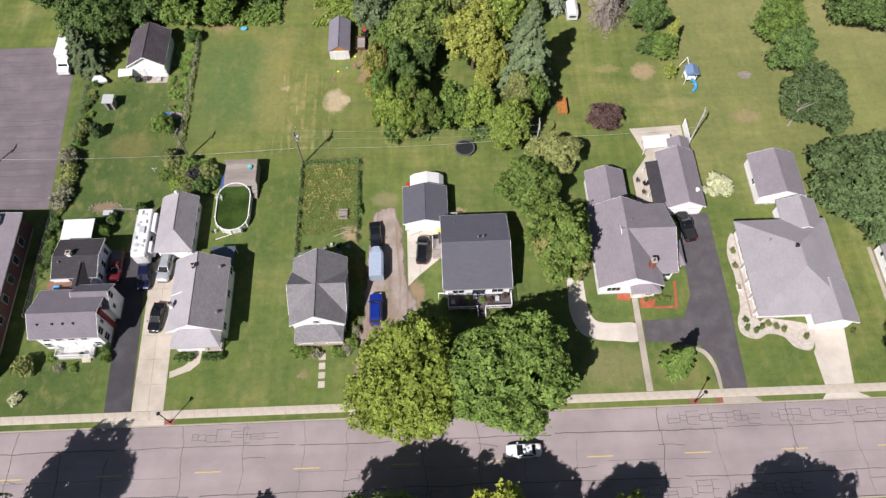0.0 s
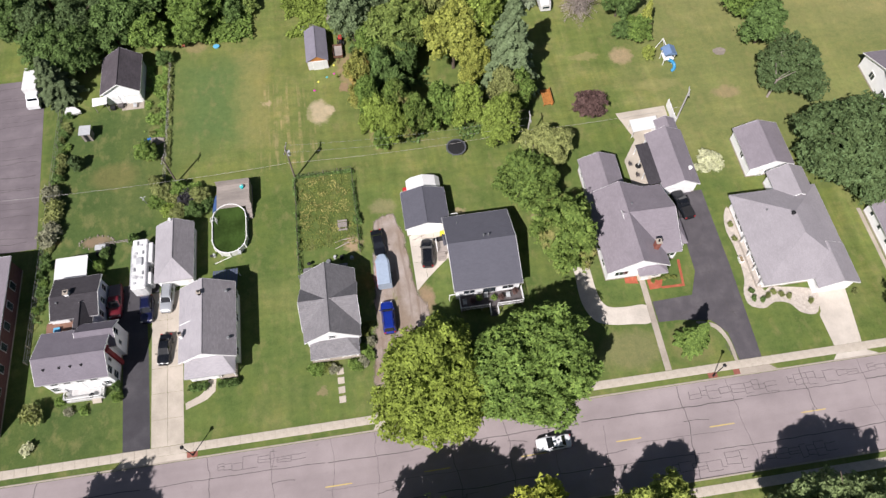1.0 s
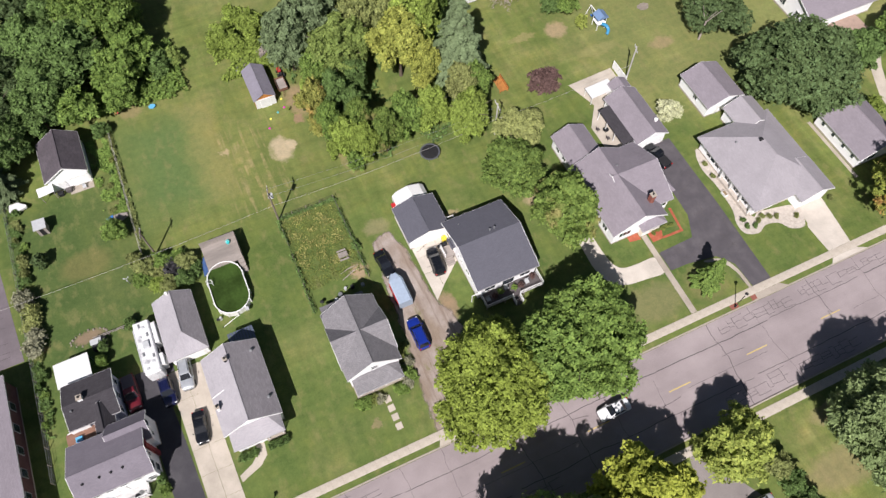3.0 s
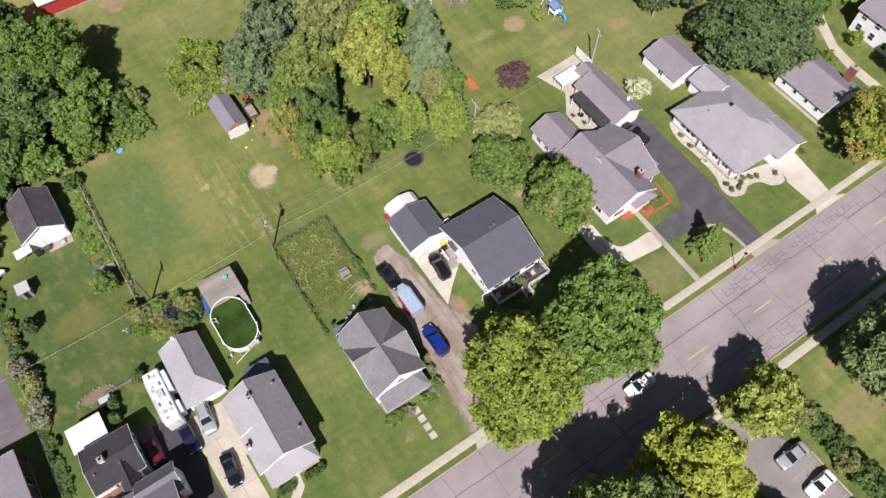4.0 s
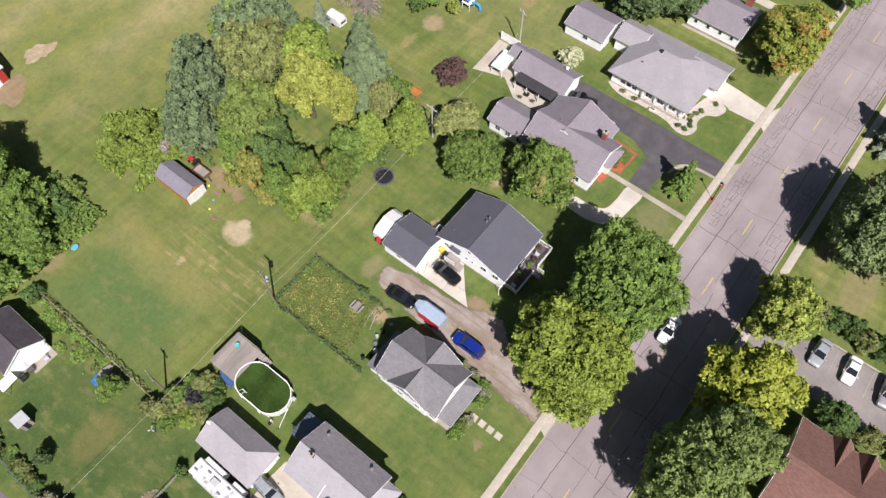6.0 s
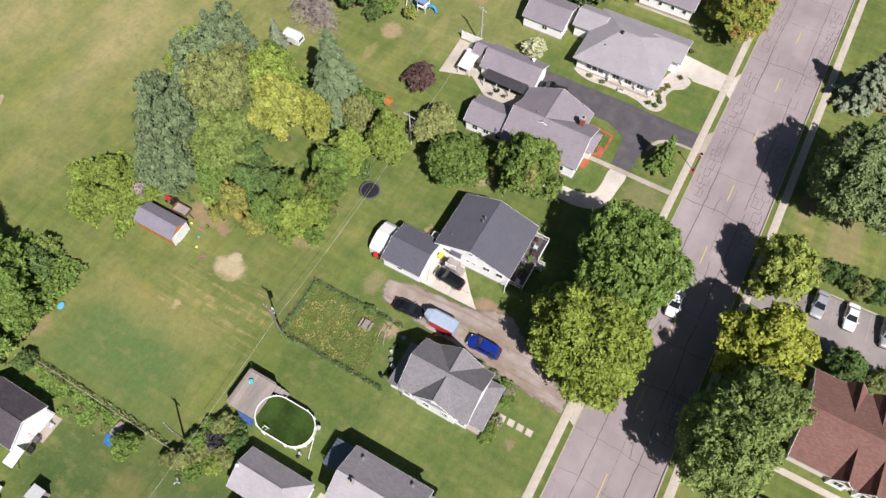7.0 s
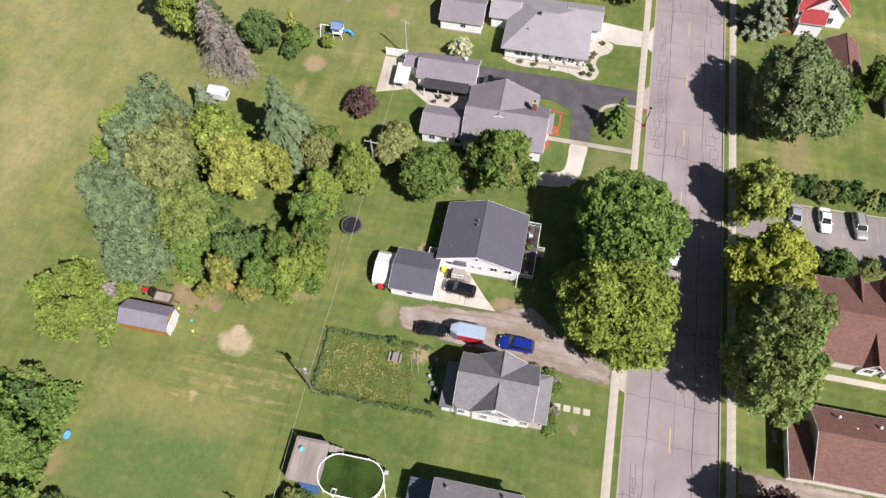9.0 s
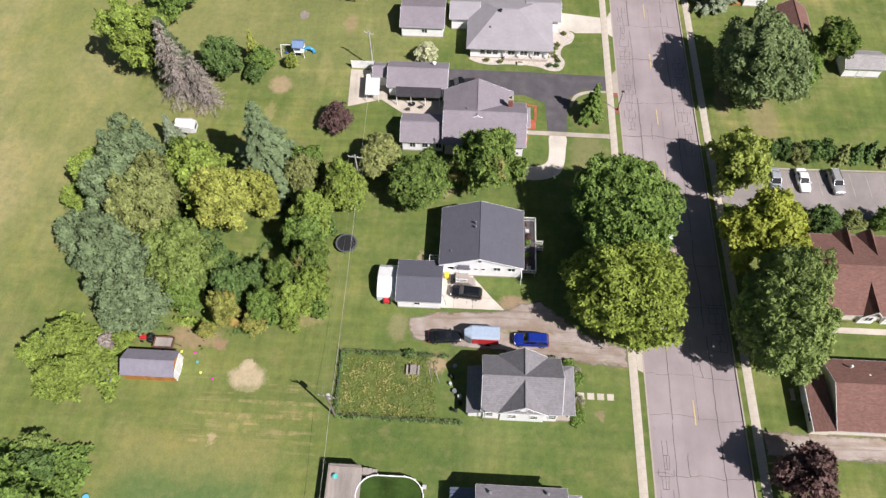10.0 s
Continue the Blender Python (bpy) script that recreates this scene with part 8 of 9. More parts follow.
scatter("wood_edge", -46, -27.5, 66.5, 82, 8000, 0.34, 1.3, L_GREEN, 23, "shrubby undergrowth along the wood", "undergrowth", lambda x, y: y > 70.5 - 0.2 * (x + 36) + 2.5 * noise.noise(Vector((x * 0.3, 0, 0))))


# utility poles and cable
def utility_pole(x, y, h, label, arm=1.2, turn=0.0, mat=None, drum=False):
    mat = mat or POLE_WOOD
    T = thing("utility_pole", x, y, 0, label, "utility pole")
    part("pole", tube([(x, y, -0.2), (x, y, h)], 0.15, 10, None, 0.10), mat, T)
    c, s = math.cos(radians(turn)) * arm, math.sin(radians(turn)) * arm
    part("crossarm", tube([(x - c, y - s, h - 0.5), (x + c, y + s, h - 0.5)], 0.075, 4), mat, T)
    for k in (-0.9, -0.35, 0.35, 0.9):
        part("insulator", disc(x + c * k, y + s * k, h - 0.42, h - 0.2, 0.05, 8), GREYP, T)
    if drum:
        t = part("transformer", disc(x + 0.32, y - 0.1, h - 1.9, h - 1.0, 0.24, 12), GREYP, T)
        part("lid", disc(x + 0.32, y - 0.1, h - 0.997, h - 0.93, 0.26, 12), GREYP, t)
    return T


utility_pole(-21.7, 39.25, 8.4, "weathered wooden pole with crossarm at the garden corner", 1.1, 80, None, True)
utility_pole(-40.2, 41.3, 6.8, "dark wooden pole with crossarm among bushes", 0.9, 80)
utility_pole(15.6, 40.1, 7.6, "pale grey pole with crossarm at the grove's edge", 1.1, 85, PALE_POLE)
utility_pole(40.75, 40.6, 8.4, "pale grey pole with crossarm behind the garage", 0.9, 70, PALE_POLE)
utility_pole(-73.0, 39.0, 8.0, "wooden pole with crossarm on the asphalt yard", 0.9, 80)
T = thing("overhead_cable", 0, 40, 3, "thin pale overhead cable slung between poles", "cable")
for x0, z0, x1, z1, sag in ((-110, 6.6, -73, 5.2, 0.5), (-73, 5.2, -21.7, 4.3, 1.0), (-21.7, 4.3, 15.6, 4.4, 0.9), (15.6, 4.4, 40.75, 5.2, 0.6)):
    pts = []
    for i in range(13):
        t = i / 12
        x = x0 + (x1 - x0) * t
        pts.append((x, 39.55 + 0.012 * x, z0 + (z1 - z0) * t - sag * 4 * t * (1 - t)))
    part("span", tube(pts, 0.016, 5), WIRE, T)
for y0, z0, xa in ((39.9, 7.9, 0.0), (38.6, 7.9, 0.0)):
    pts = [(-21.7 + 37.3 * i / 12, y0 + 0.012 * i, z0 - 0.9 * 4 * (i / 12) * (1 - i / 12) - 0.8 * i / 12) for i in range(13)]
    part("line", tube(pts, 0.011, 4), STEEL, T)


def street_lamp(x, y, label):
    T = thing("street_lamp", x, y, 0, label, "street lamp")
    part("base", disc(x, y, 0, 0.5, 0.14, 12, None, 0.10), BLACK, T)
    part("pole", tube([(x, y, 0.5), (x, y, 4.1)], 0.06, 10), BLACK, T)
    part("lantern", disc(x, y, 4.103, 4.5, 0.13, 10, None, 0.22), LAMP_W, T)
    part("hood", disc(x, y, 4.503, 4.72, 0.27, 10, None, 0.05), BLACK, T)


street_lamp(-37.2, -1.72, "black post lamp between sidewalk and kerb")
street_lamp(33.1, -1.72, "black post lamp between sidewalk and kerb")
flat("brick_pad", [(32.4, -2.0), (33.7, -2.0), (33.7, -1.28), (32.4, -1.28)], 0.02, BRICK, "small pad of worn red bricks", "paving")
flat("brick_pad", [(36.0, -2.0), (36.9, -2.0), (36.9, -1.28), (36.0, -1.28)], 0.02, BRICK, "small pad of worn red bricks", "paving")
flat("brick_pad", [(-38.0, -2.0), (-36.6, -2.0), (-36.6, -1.28), (-38.0, -1.28)], 0.02, BRICK, "small pad of worn red bricks", "paving")

# trampoline
T = thing("trampoline", 4.3, 40.8, 0, "round black trampoline with a grey rim", "trampoline")
part("mat", disc(4.3, 40.8, 0.78, 0.8, 1.38, 28), BLACK, T)
ro, ri = ([(4.3 + r * math.cos(2 * math.pi * i / 28), 40.8 + r * math.sin(2 * math.pi * i / 28)) for i in range(28)] for r in (1.62, 1.39))
part("rim", hoop(ro, ri, 0.76, 0.84), rough_mat("dull_pad", (0.09, 0.095, 0.105), 0.1, 2, 8), T)
for i in range(6):
    a = 2 * math.pi * i / 6
    part("leg", tube([(4.3 + 1.5 * math.cos(a), 40.8 + 1.5 * math.sin(a), 0), (4.3 + 1.5 * math.cos(a), 40.8 + 1.5 * math.sin(a), 0.757)], 0.03, 6), STEEL, T)

# play set with slide
T = thing("play_set", 43.3, 53.9, 0, "white play set with blue roof and blue slide", "play set")
for x, y in ((42.4, 53.0), (44.0, 53.0), (44.0, 54.6), (42.4, 54.6)):
    part("post", tube([(x, y, 0), (x, y, 2.6)], 0.06, 6), TRIM, T)
part("platform", box(42.35, 44.05, 52.95, 54.65, 1.2, 1.3), TRIM, T)
part("roof", loft([[(42.1, 52.8, 2.5), (44.3, 52.8, 2.5), (44.3, 52.8, 2.56), (43.2, 52.8, 3.2), (42.1, 52.8, 2.56)], [(42.1, 54.8, 2.5), (44.3, 54.8, 2.5), (44.3, 54.8, 2.56), (43.2, 54.8, 3.2), (42.1, 54.8, 2.56)]]), paint_mat("faded_blue_plastic", (0.15, 0.23, 0.38), 0.5), T)
sl = bmesh.new()
pts = [(43.2 + 0.9 * math.sin(a * 1.1), 52.9 - 0.8 + 0.8 * math.cos(a * 1.1), 1.3 - 1.1 * a / 2.6) for a in [2.6 * i / 9 for i in range(10)]]
tube(pts, 0.28, 8, sl)
part("slide", sl, paint_mat("slide_blue", (0.045, 0.25, 0.46), 0.4), T, "curved bright blue slide")
part("swing_beam", tube([(43.2, 54.6, 2.2), (43.2, 57.0, 2.2)], 0.07, 6), TRIM, T)
for s in (-0.8, 0.8):
    part("swing_leg", tube([(43.2 + s, 57.1, 0), (43.2, 57.0, 2.2)], 0.06, 6), TRIM, T)
for y in (55.2, 56.2):
    part("swing_rope", tube([(43.2, y, 2.15), (43.2, y, 0.5)], 0.02, 4), STEEL, T)
    part("swing_seat", box(43.0, 43.4, y - 0.25, y + 0.25, 0.44, 0.5), BLUE, T)

# things by the shed and grove
T = thing("utility_trailer", -12.8, 64.2, 0, "rusty brown utility trailer beside the shed", "trailer")
RUST = rough_mat("rusty_steel", (0.16, 0.085, 0.055), 0.3, 3, 14)
part("bed", box(-13.6, -12.1, 62.9, 65.5, 0.5, 0.58), WOOD_GREY, T)
for q in ((-13.65, -13.6, 62.85, 65.55), (-12.1, -12.05, 62.85, 65.55), (-13.6, -12.1, 62.85, 62.9), (-13.6, -12.1, 65.5, 65.55)):
    part("side_board", box(*q, 0.45, 0.95), RUST, T)
for x in (-13.8, -11.9):
    part("wheel", tube([(x - 0.1, 64.2, 0.3), (x + 0.1, 64.2, 0.3)], 0.3, 12), BLACK, T)
part("tongue", tube([(-12.85, 62.9, 0.45), (-13.2, 61.7, 0.4)], 0.05, 6), RUST, T)
T = thing("garden_tractor", -12.2, 66.9, 0, "old red garden tractor beside the shed", "tractor")
part("hood", box(-12.5, -11.9, 66.9, 67.8, 0.45, 0.95), REDP, T, bevel=0.08)
part("seat", box(-12.45, -11.95, 66.1, 66.6, 0.6, 1.0), BLACK, T, bevel=0.06)
part("frame", box(-12.4, -12.0, 66.0, 67.8, 0.3, 0.45), BLACK, T)
for x in (-12.7, -11.7):
    part("rear_wheel", tube([(x - 0.1, 66.3, 0.4), (x + 0.1, 66.3, 0.4)], 0.4, 12), BLACK, T)
    part("front_wheel", tube([(x - 0.06, 67.5, 0.25), (x + 0.06, 67.5, 0.25)], 0.25, 12), BLACK, T)
PINK = paint_mat("magenta_plastic", (0.55, 0.03, 0.36), 0.4)
LEMON = paint_mat("lemon_plastic", (0.75, 0.72, 0.12), 0.4)
TEAL = paint_mat("teal_plastic", (0.10, 0.42, 0.44), 0.4)
for x, y, m, lab in ((-13.8, 61.7, LEMON, "lemon"), (-13.9, 59.8, PINK, "magenta"), (-16.7, 58.4, LEMON, "lemon"), (-17.5, 56.6, PINK, "magenta"), (-15.2, 59.2, TEAL, "teal")):
    o = part("toy_disc", disc(x, y, 0.0, 0.09, 0.2, 14, None, 0.15), m)
    tagged(o, lab + " plastic toy disc lying on grass", "toy", "lawn toys")
T = thing("scrap_pile", -17.4, 70.6, 0, "heap of pale scrap beside the shed", "scrap pile")
rnd = random.Random(4)
for i in range(14):
    x, y = -17.6 + rnd.uniform(-1.6, 1.2), 70.9 + rnd.uniform(-1.2, 1.6)
    a = rnd.uniform(0, 3.1)
    part("board", tube([(x, y, 0.1 + 0.04 * i), (x + math.cos(a) * rnd.uniform(0.5, 1.4), y + math.sin(a) * 0.9, 0.12 + 0.05 * i)], rnd.uniform(0.05, 0.14), 5), rnd.choice([WOOD_GREY, STEEL, DEAD]), T)
T = thing("brush_heap", -13.0, 72.0, 0, "tan heap of dead brush by the grove", "brush heap")
P, N, rg = lobed_crown(1.3, 1.6, 10, 900, 91, 0.2)
o = new("brushwood", leaf_mesh("brushwood", P, N, 0.2, L_TWIG, rg, 0.2, 2.0))
o.parent = T
T = thing("dome_camper", 25.4, 69.9, 0, "small white rounded camper behind the grove", "camper")
part("shell", loft([[(24.2, 68.3, 0.4), (26.0, 68.3, 0.4), (26.0, 68.3, 1.5), (25.6, 68.3, 1.9), (24.6, 68.3, 1.9), (24.2, 68.3, 1.5)], [(24.1, 69.0, 0.4), (26.1, 69.0, 0.4), (26.1, 69.0, 1.9), (25.6, 69.0, 2.3), (24.6, 69.0, 2.3), (24.1, 69.0, 1.9)], [(24.1, 71.4, 0.4), (26.1, 71.4, 0.4), (26.1, 71.4, 1.9), (25.6, 71.4, 2.3), (24.6, 71.4, 2.3), (24.1, 71.4, 1.9)]]), TARP, T)
for x in (24.1, 26.1):
    part("wheel", tube([(x - 0.08, 70.0, 0.3), (x + 0.08, 70.0, 0.3)], 0.3, 12), BLACK, T)
part("window", box(24.5, 25.7, 68.27, 68.299, 1.0, 1.4), GLASS, T)
T = thing("wood_rack", 20.9, 48.9, 0, "orange wooden rack at the grove's edge", "rack")
for i in range(6):
    part("plank", box(20.2 + 0.24 * i, 20.2 + 0.24 * i + 0.2, 47.2, 50.4, 0.5, 0.56), WOOD_OR, T)
for x in (20.25, 21.55):
    for y in (47.4, 50.2):
        part("leg", box(x - 0.06, x + 0.06, y - 0.06, y + 0.06, 0, 0.498), WOOD_OR, T)
part("back", box(21.62, 21.68, 47.2, 50.4, 0.2, 1.1), WOOD_OR, T)

# things behind the cross-gabled house
T = thing("picnic_bench", -15.0, 29.3, 0, "weathered wooden bench table by the garden", "bench")
for i in range(4):
    part("plank", box(-15.7, -14.3, 28.9 + 0.22 * i, 29.08 + 0.22 * i, 0.68, 0.73), WOOD_GREY, T)
for y in (28.5, 30.05):
    part("seat", box(-15.7, -14.3, y, y + 0.25, 0.42, 0.47), WOOD_GREY, T)
for x in (-15.5, -14.55):
    part("trestle", loft([[(x, 28.6, 0), (x + 0.06, 28.6, 0), (x + 0.06, 28.75, 0), (x, 28.75, 0)], [(x, 29.2, 0.675), (x + 0.06, 29.2, 0.675), (x + 0.06, 29.35, 0.675), (x, 29.35, 0.675)]]), WOOD_GREY, T)
    part("trestle", loft([[(x, 30.2, 0), (x + 0.06, 30.2, 0), (x + 0.06, 30.05, 0), (x, 30.05, 0)], [(x, 29.5, 0.675), (x + 0.06, 29.5, 0.675), (x + 0.06, 29.35, 0.675), (x, 29.35, 0.675)]]), WOOD_GREY, T)
rnd = random.Random(14)
for i in range(6):
    x, y = -14.9 + rnd.uniform(-0.9, 0.9), 26.6 + rnd.uniform(-0.8, 0.8)
    o = part("timber", tube([(x - 0.9, y - rnd.uniform(-0.6, 0.6), 0.06), (x + 0.9, y + 0.3, 0.07)], 0.05, 4), DEAD)
    tagged(o, "loose pale timber lying on bare soil", "timber", "loose timbers")
for i, (x, y, r, h, m, lab) in enumerate(((-18.4, 22.9, 0.28, 0.7, GREYP, "grey plastic barrel behind the house"), (-17.6, 23.6, 0.33, 0.4, STEEL, "dull metal tub behind the house"), (-19.3, 22.8, 0.28, 0.6, BLACK, "black plastic pot behind the house"), (-16.6, 24.2, 0.22, 0.45, GREYP, "small grey plastic drum behind the house"), (-14.1, 23.7, 0.28, 0.5, STEEL, "grey bucket behind the house"), (-15.6, 24.0, 0.3, 0.5, BLACK, "black plastic tub behind the house"))):
    T = thing("barrel", x, y, 0, lab, "barrel")
    part("drum", disc(x, y, 0, h, r, 14, None, r * 0.92), m, T)
    part("lid", disc(x, y, h + 0.003, h + 0.05, r * 0.98, 14), m, T)
T = thing("grill", -20.4, 23.4, 0, "black kettle grill on legs", "grill")
part("bowl", disc(-20.4, 23.4, 0.6, 0.85, 0.18, 14, None, 0.3), BLACK, T)
part("lid", disc(-20.4, 23.4, 0.853, 1.05, 0.3, 14, None, 0.12), BLACK, T)
for a in (0, 2.1, 4.2):
    part("leg", tube([(-20.4 + 0.3 * math.cos(a), 23.4 + 0.3 * math.sin(a), 0), (-20.4 + 0.12 * math.cos(a), 23.4 + 0.12 * math.sin(a), 0.62)], 0.02, 5), BLACK, T)

# by the charcoal-roofed house
T = thing("recycling_bin", -0.3, 25.5, 0.03, "bright yellow wheeled bin by the garage", "bin")
part("tub", box(-0.6, 0.0, 25.2, 25.8, 0.06, 0.95), YEL, T, bevel=0.04)
part("lid", box(-0.63, 0.03, 25.17, 25.83, 0.953, 1.02), YEL, T, bevel=0.02)
for x in (-0.55, -0.1):
    part("wheel", tube([(x, 25.9, 0.12), (x + 0.08, 25.9, 0.12)], 0.09, 10), BLACK, T)
T = thing("covered_grill", -0.7, 24.9, 0.03, "black covered barbecue on the pad", "grill")
part("cover", box(-1.3, -0.3, 24.3, 24.9, 0.05, 1.1), BLACK, T, bevel=0.12)
part("shelf", box(-1.75, -1.32, 24.35, 24.85, 0.75, 0.8), BLACK, T)
rnd = random.Random(31)
for i in range(8):
    x = 1.2 + 1.05 * i
    T = thing("deck_chair" if i % 3 == 0 else "planter", x, 14.3, 0.93, "dark patio chair on the deck" if i % 3 == 0 else "potted plant on the dark deck", "chair" if i % 3 == 0 else "planter")
    yy = 14.0 + rnd.uniform(-0.4, 0.5)
    if i % 3 == 0:
        part("seat", box(x - 0.28, x + 0.28, yy - 0.28, yy + 0.28, 1.3, 1.36), GREYP, T)
        part("backrest", box(x - 0.28, x + 0.28, yy + 0.25, yy + 0.31, 1.36, 1.85), GREYP, T)
        for sx in (-0.24, 0.24):
            for sy in (-0.24, 0.24):
                part("leg", tube([(x + sx, yy + sy, 0.931), (x + sx, yy + sy, 1.3)], 0.025, 5), GREYP, T)
    else:
        part("pot", disc(x, yy, 0.931, 1.25, 0.17, 12, None, 0.24), DEAD, T)
        P, N, rg = lobed_crown(0.34, 0.6, 8, 160, 60 + i, 0.12)
        P += np.array([0, 0, 0.26])
        o = new("foliage", leaf_mesh("foliage", P, N, 0.12, (L_GREEN, L_PURPLE)[i % 2], rg))
        o.parent, o.location = T, (0, yy - 14.3, 0)

# western garden
T = thing("tool_shed", -54.4, 52.4, 0, "small grey garden shed with a pale flat roof", "shed")
part("body", box(-55.2, -53.8, 51.6, 53.1, 0, 1.9), WOOD_GREY, T)
part("roof", slab([(-55.4, 51.4, 2.05), (-53.6, 51.4, 1.95), (-53.6, 53.3, 1.95), (-55.4, 53.3, 2.05)], 0.1), GREYP, T)
part("door", box(-54.8, -54.2, 51.56, 51.598, 0.05, 1.7), BLACK, T)
T = thing("rowing_boat", -44.0, 50.0, 0, "upturned weathered boat half under a blue tarp", "boat")
bx, by = -43.99, 49.95
part("hull", loft([[(bx - 0.7, by - 0.65, 0.0), (bx - 0.7, by + 0.65, 0.0), (bx - 0.7, by + 0.4, 0.45), (bx - 0.7, by - 0.4, 0.45)], [(bx + 0.5, by - 0.7, 0.0), (bx + 0.5, by + 0.7, 0.0), (bx + 0.5, by + 0.4, 0.55), (bx + 0.5, by - 0.4, 0.55)], [(bx + 1.6, by - 0.3, 0.0), (bx + 1.6, by + 0.3, 0.0), (bx + 1.6, by + 0.2, 0.4), (bx + 1.6, by - 0.2, 0.4)]]), WOOD_GREY, T)
part("cover", loft([[(bx - 1.7, by - 0.7, 0.0), (bx - 1.7, by + 0.5, 0.0), (bx - 1.6, by + 0.3, 0.4), (bx - 1.6, by - 0.5, 0.4)], [(bx - 0.45, by - 0.8, 0.0), (bx - 0.45, by + 0.75, 0.0), (bx - 0.45, by + 0.5, 0.56), (bx - 0.45, by - 0.5, 0.56)]]), BLUE, T, "crumpled blue tarp")
T = thing("old_boat", -57.4, 57.6, 0, "white boat on a stand beside the fence", "boat")
part("hull", loft([[(-58.6, 57.4, 0.3), (-58.6, 58.4, 0.3), (-58.6, 58.6, 0.8), (-58.6, 57.2, 0.8)], [(-57.2, 57.1, 0.3), (-57.2, 58.2, 0.3), (-57.2, 58.5, 0.9), (-57.2, 56.9, 0.9)], [(-56.0, 57.2, 0.5), (-56.0, 57.4, 0.5), (-56.0, 57.5, 0.95), (-56.0, 57.1, 0.95)]]), TARP, T)
for x in (-58.2, -57.0):
    part("stand", box(x, x + 0.1, 57.2, 58.2, 0, 0.3), WOOD_GREY, T)
T = thing("paddling_pool", -33.9, 69.0, 0, "small light blue plastic tub on the lawn", "tub")
part("tub", disc(-33.9, 69.0, 0.0, 0.3, 0.45, 16, None, 0.55, 0.75), SKYBLUE, T)
part("rim", disc(-33.9, 69.0, 0.303, 0.34, 0.6, 16, None, 0.56, 0.75), SKYBLUE, T)
T = thing("clothes_prop", -44.8, 38.2, 0, "grey-green garden windmill on a post", "garden ornament")
part("post", tube([(-44.8, 38.2, 0), (-44.8, 38.2, 1.4)], 0.06, 6), STEEL, T)
for a in (0.4, 2.5, 4.6):
    part("vane", slab([(-44.8, 38.2, 1.5), (-44.8 + 0.45 * math.cos(a), 38.2 + 0.45 * math.sin(a), 1.55), (-44.8 + 0.45 * math.cos(a + 0.5), 38.2 + 0.45 * math.sin(a + 0.4), 1.5)], 0.03), GREYP, T)
rnd = random.Random(61)
for i in range(16):
    a = 6.28 * i / 16
    x, yy, r = -52.0 + 2.5 * math.cos(a) + rnd.uniform(-0.2, 0.2), 32.4 + 1.0 * math.sin(a) + rnd.uniform(-0.15, 0.15), rnd.uniform(0.12, 0.24)
    o = part("stone", disc(x, yy, -0.03, r * 0.8, r, 7, None, r * 0.6), FIELD_STONE)
    tagged(o, "brownish field stone edging the garden bed", "stone", "bed edging stones")
T = thing("compost_bin", -51.5, 30.4, 0, "dark covered compost bin behind the canopy", "bin")
part("box", box(-51.6, -49.6, 29.6, 31.2, 0, 0.9), BLACK, T, bevel=0.1)
part("tarp", box(-51.7, -50.2, 30.4, 31.25, 0.903, 1.0), GREYP, T)
T = thing("firewood_stack", -49.9, 17.2, 0, "small stack of split firewood", "firewood")
for i in range(8):
    part("log", tube([(-48.9, 16.2 + 0.22 * (i % 4), 0.14 + 0.22 * (i // 4)), (-48.3, 16.2 + 0.22 * (i % 4), 0.14 + 0.22 * (i // 4))], 0.1, 7), DEAD, T)

# brush behind the garage and along the wire fence
BRUSH = leaf_mat("dark_brush", (0.060, 0.058, 0.062), 0.35, thin=0.05)
T = thing("brush_heap", -38.2, 37.4, 0, "dark heap of cut brush behind the garage", "brush heap")
P, N, rg = lobed_crown(1.9, 1.7, 12, 2600, 92, 0.2)
o = new("brushwood", leaf_mesh("brushwood", P, N, 0.17, BRUSH, rg, 0.2, 2.6))
o.parent = T
stick = bmesh.new()
rnd = random.Random(19)
for i in range(26):
    a, r = rnd.uniform(0, 6.28), rnd.uniform(0.3, 2.2)
    x, yy, d = -38.2 + r * math.cos(a), 37.4 + 0.8 * r * math.sin(a), rnd.uniform(0, 3.1)
    tube([(x - math.cos(d), yy - math.sin(d), 0.3), (x + math.cos(d), yy + math.sin(d), rnd.uniform(0.8, 1.6))], 0.035, 4, stick, 0.012)
part("sticks", stick, DEAD, T)
T = thing("push_mower", -39.5, 70.2, 0, "red push mower at the wood's edge", "mower")
part("deck", box(-39.9, -39.2, 69.9, 70.5, 0.12, 0.42), REDP, T, bevel=0.08)
part("engine", disc(-39.55, 70.2, 0.423, 0.62, 0.17, 10), BLACK, T)
part("handle", tube([(-39.9, 69.95, 0.35), (-40.6, 69.95, 0.95), (-40.6, 70.45, 0.95), (-39.9, 70.45, 0.35)], 0.02, 5), STEEL, T)
for x in (-39.8, -39.3):
    for yy in (69.85, 70.55):
        part("wheel", tube([(x, yy - 0.03, 0.12), (x, yy + 0.03, 0.12)], 0.12, 10), BLACK, T)
T = thing("lawn_chair", -47.3, 57.6, 0.02, "dark folding chair on the barn's apron", "chair")
part("seat", box(-47.6, -47.05, 57.3, 57.8, 0.4, 0.45), GREYP, T)
part("backrest", box(-47.6, -47.05, 57.8, 57.85, 0.453, 0.95), GREYP, T)
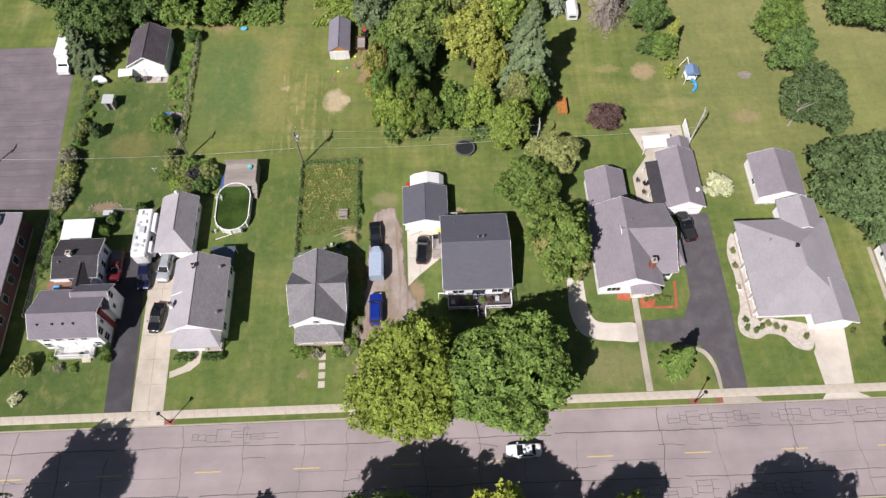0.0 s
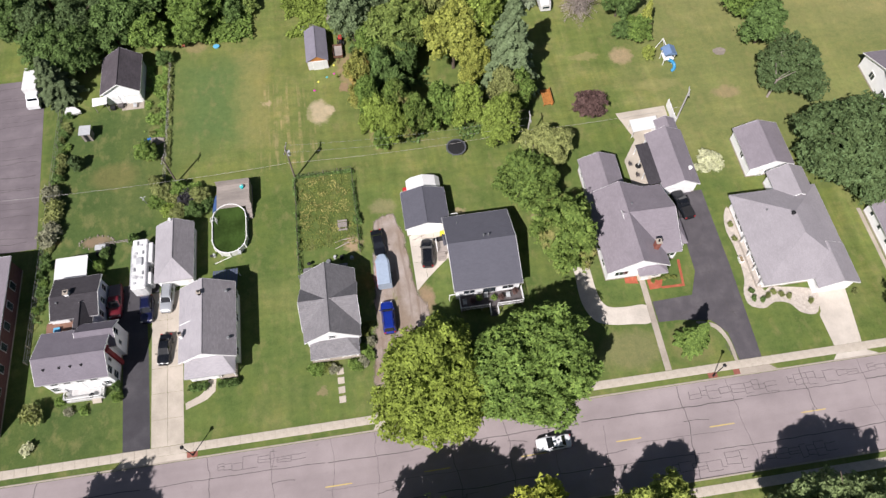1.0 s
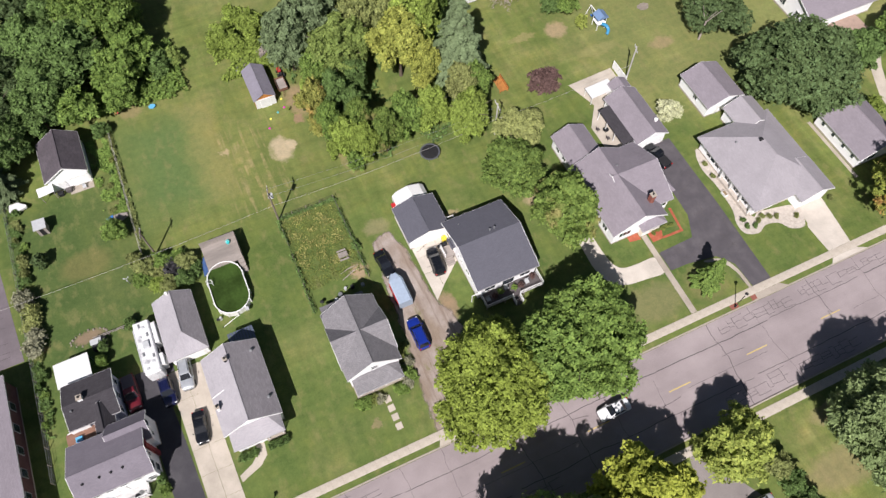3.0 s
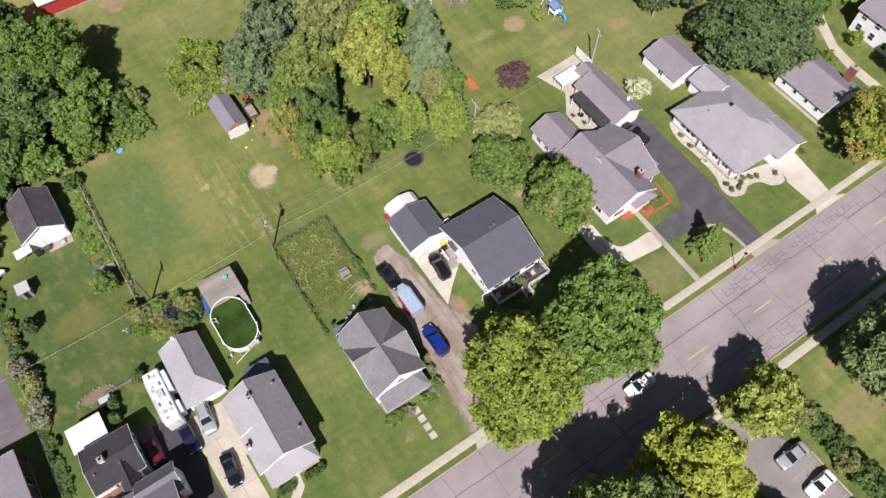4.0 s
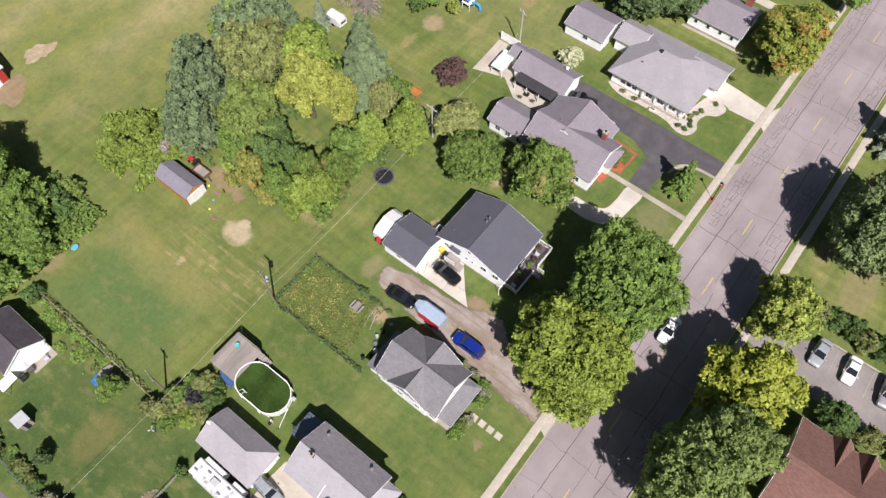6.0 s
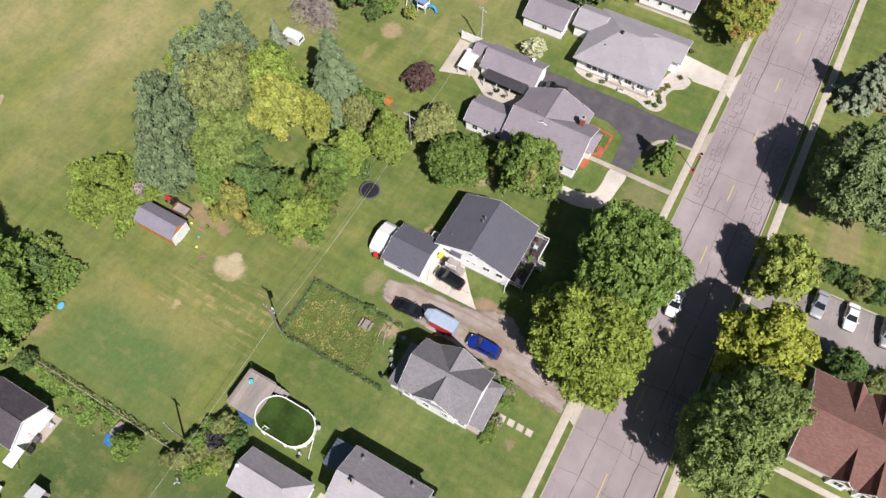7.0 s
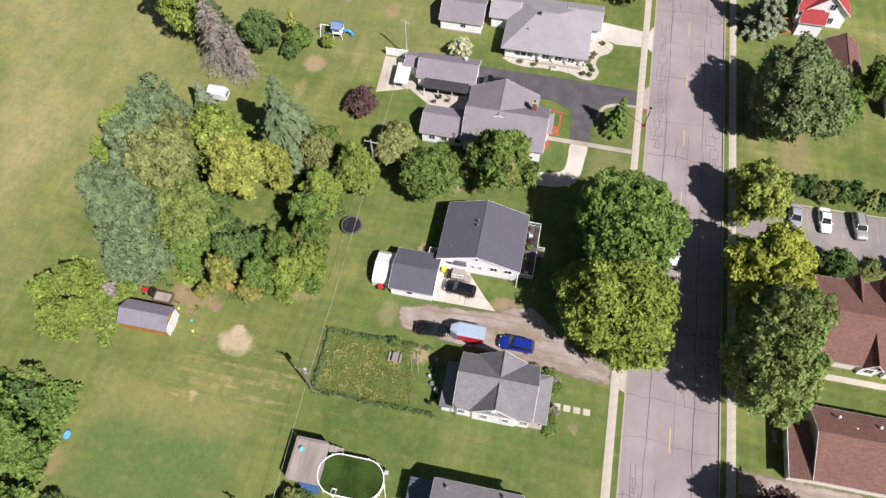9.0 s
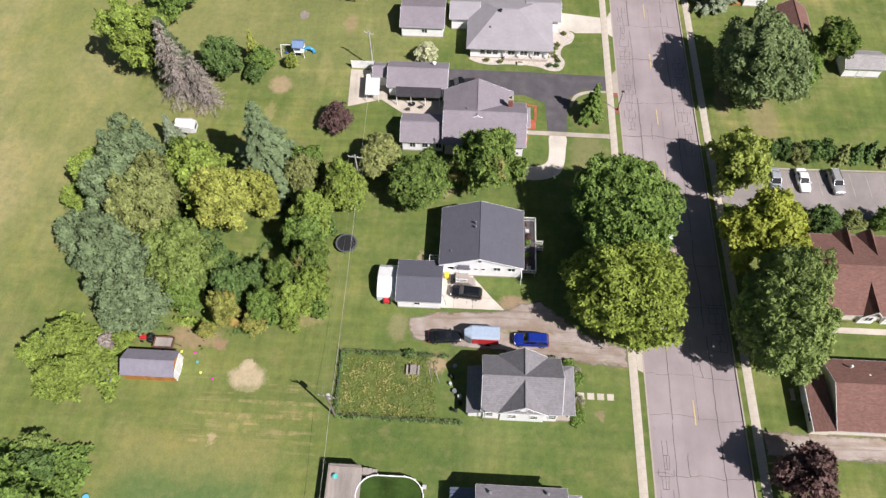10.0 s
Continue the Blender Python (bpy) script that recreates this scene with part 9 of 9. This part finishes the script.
for x in (-47.55, -47.1):
    for yy in (57.35, 57.75):
        part("leg", tube([(x, yy, 0.02), (x, yy, 0.4)], 0.02, 5), GREYP, T)

# patio and front garden things
T = thing("fire_bowl", 32.3, 33.0, 0.03, "round dark fire bowl on the patio", "fire bowl")
part("bowl", disc(32.3, 33.0, 0.25, 0.5, 0.3, 16, None, 0.5), BLACK, T)
for a in (0, 2.1, 4.2):
    part("leg", tube([(32.3 + 0.35 * math.cos(a), 33 + 0.35 * math.sin(a), 0.0), (32.3 + 0.25 * math.cos(a), 33 + 0.25 * math.sin(a), 0.28)], 0.03, 5), BLACK, T)
for x, y in ((31.8, 31.4), (31.2, 33.6)):
    T = thing("patio_chair", x, y, 0.026, "dark patio chair by the fire bowl", "chair", "patio chairs")
    part("seat", box(x - 0.28, x + 0.28, y - 0.28, y + 0.28, 0.4, 0.46), WOOD_DARK, T)
    part("backrest", box(x - 0.28, x - 0.22, y - 0.28, y + 0.28, 0.463, 0.95), WOOD_DARK, T)
    for sx in (-0.24, 0.24):
        for sy in (-0.24, 0.24):
            part("leg", tube([(x + sx, y + sy, 0.026), (x + sx, y + sy, 0.4)], 0.025, 5), WOOD_DARK, T)
T = thing("garden_bench", -15.7, -21.5, 0, "low brown bench on the lawn across the road", "bench")
for i in range(3):
    part("plank", box(-16.6, -14.9, -21.8 + 0.2 * i, -21.64 + 0.2 * i, 0.42, 0.47), DEAD, T)
for x in (-16.4, -15.1):
    part("leg", box(x - 0.05, x + 0.05, -21.75, -21.25, 0, 0.418), DEAD, T)
T = thing("porch_table", -50.4, 8.0, 0.503, "small dark table on the front porch", "table")
part("top", disc(-50.4, 8.0, 1.05, 1.1, 0.35, 12), BLACK, T)
part("stem", tube([(-50.4, 8.0, 0.503), (-50.4, 8.0, 1.05)], 0.04, 6), BLACK, T)
T = thing("picket_planter", 47.6, 16.0, 0, "white lattice planter on the lawn edge", "planter")
part("box", box(42.5, 43.1, 14.2, 15.2, 0.03, 0.5), TRIM, T)
part("soil", box(42.56, 43.04, 14.26, 15.14, 0.503, 0.52), DUST, T)
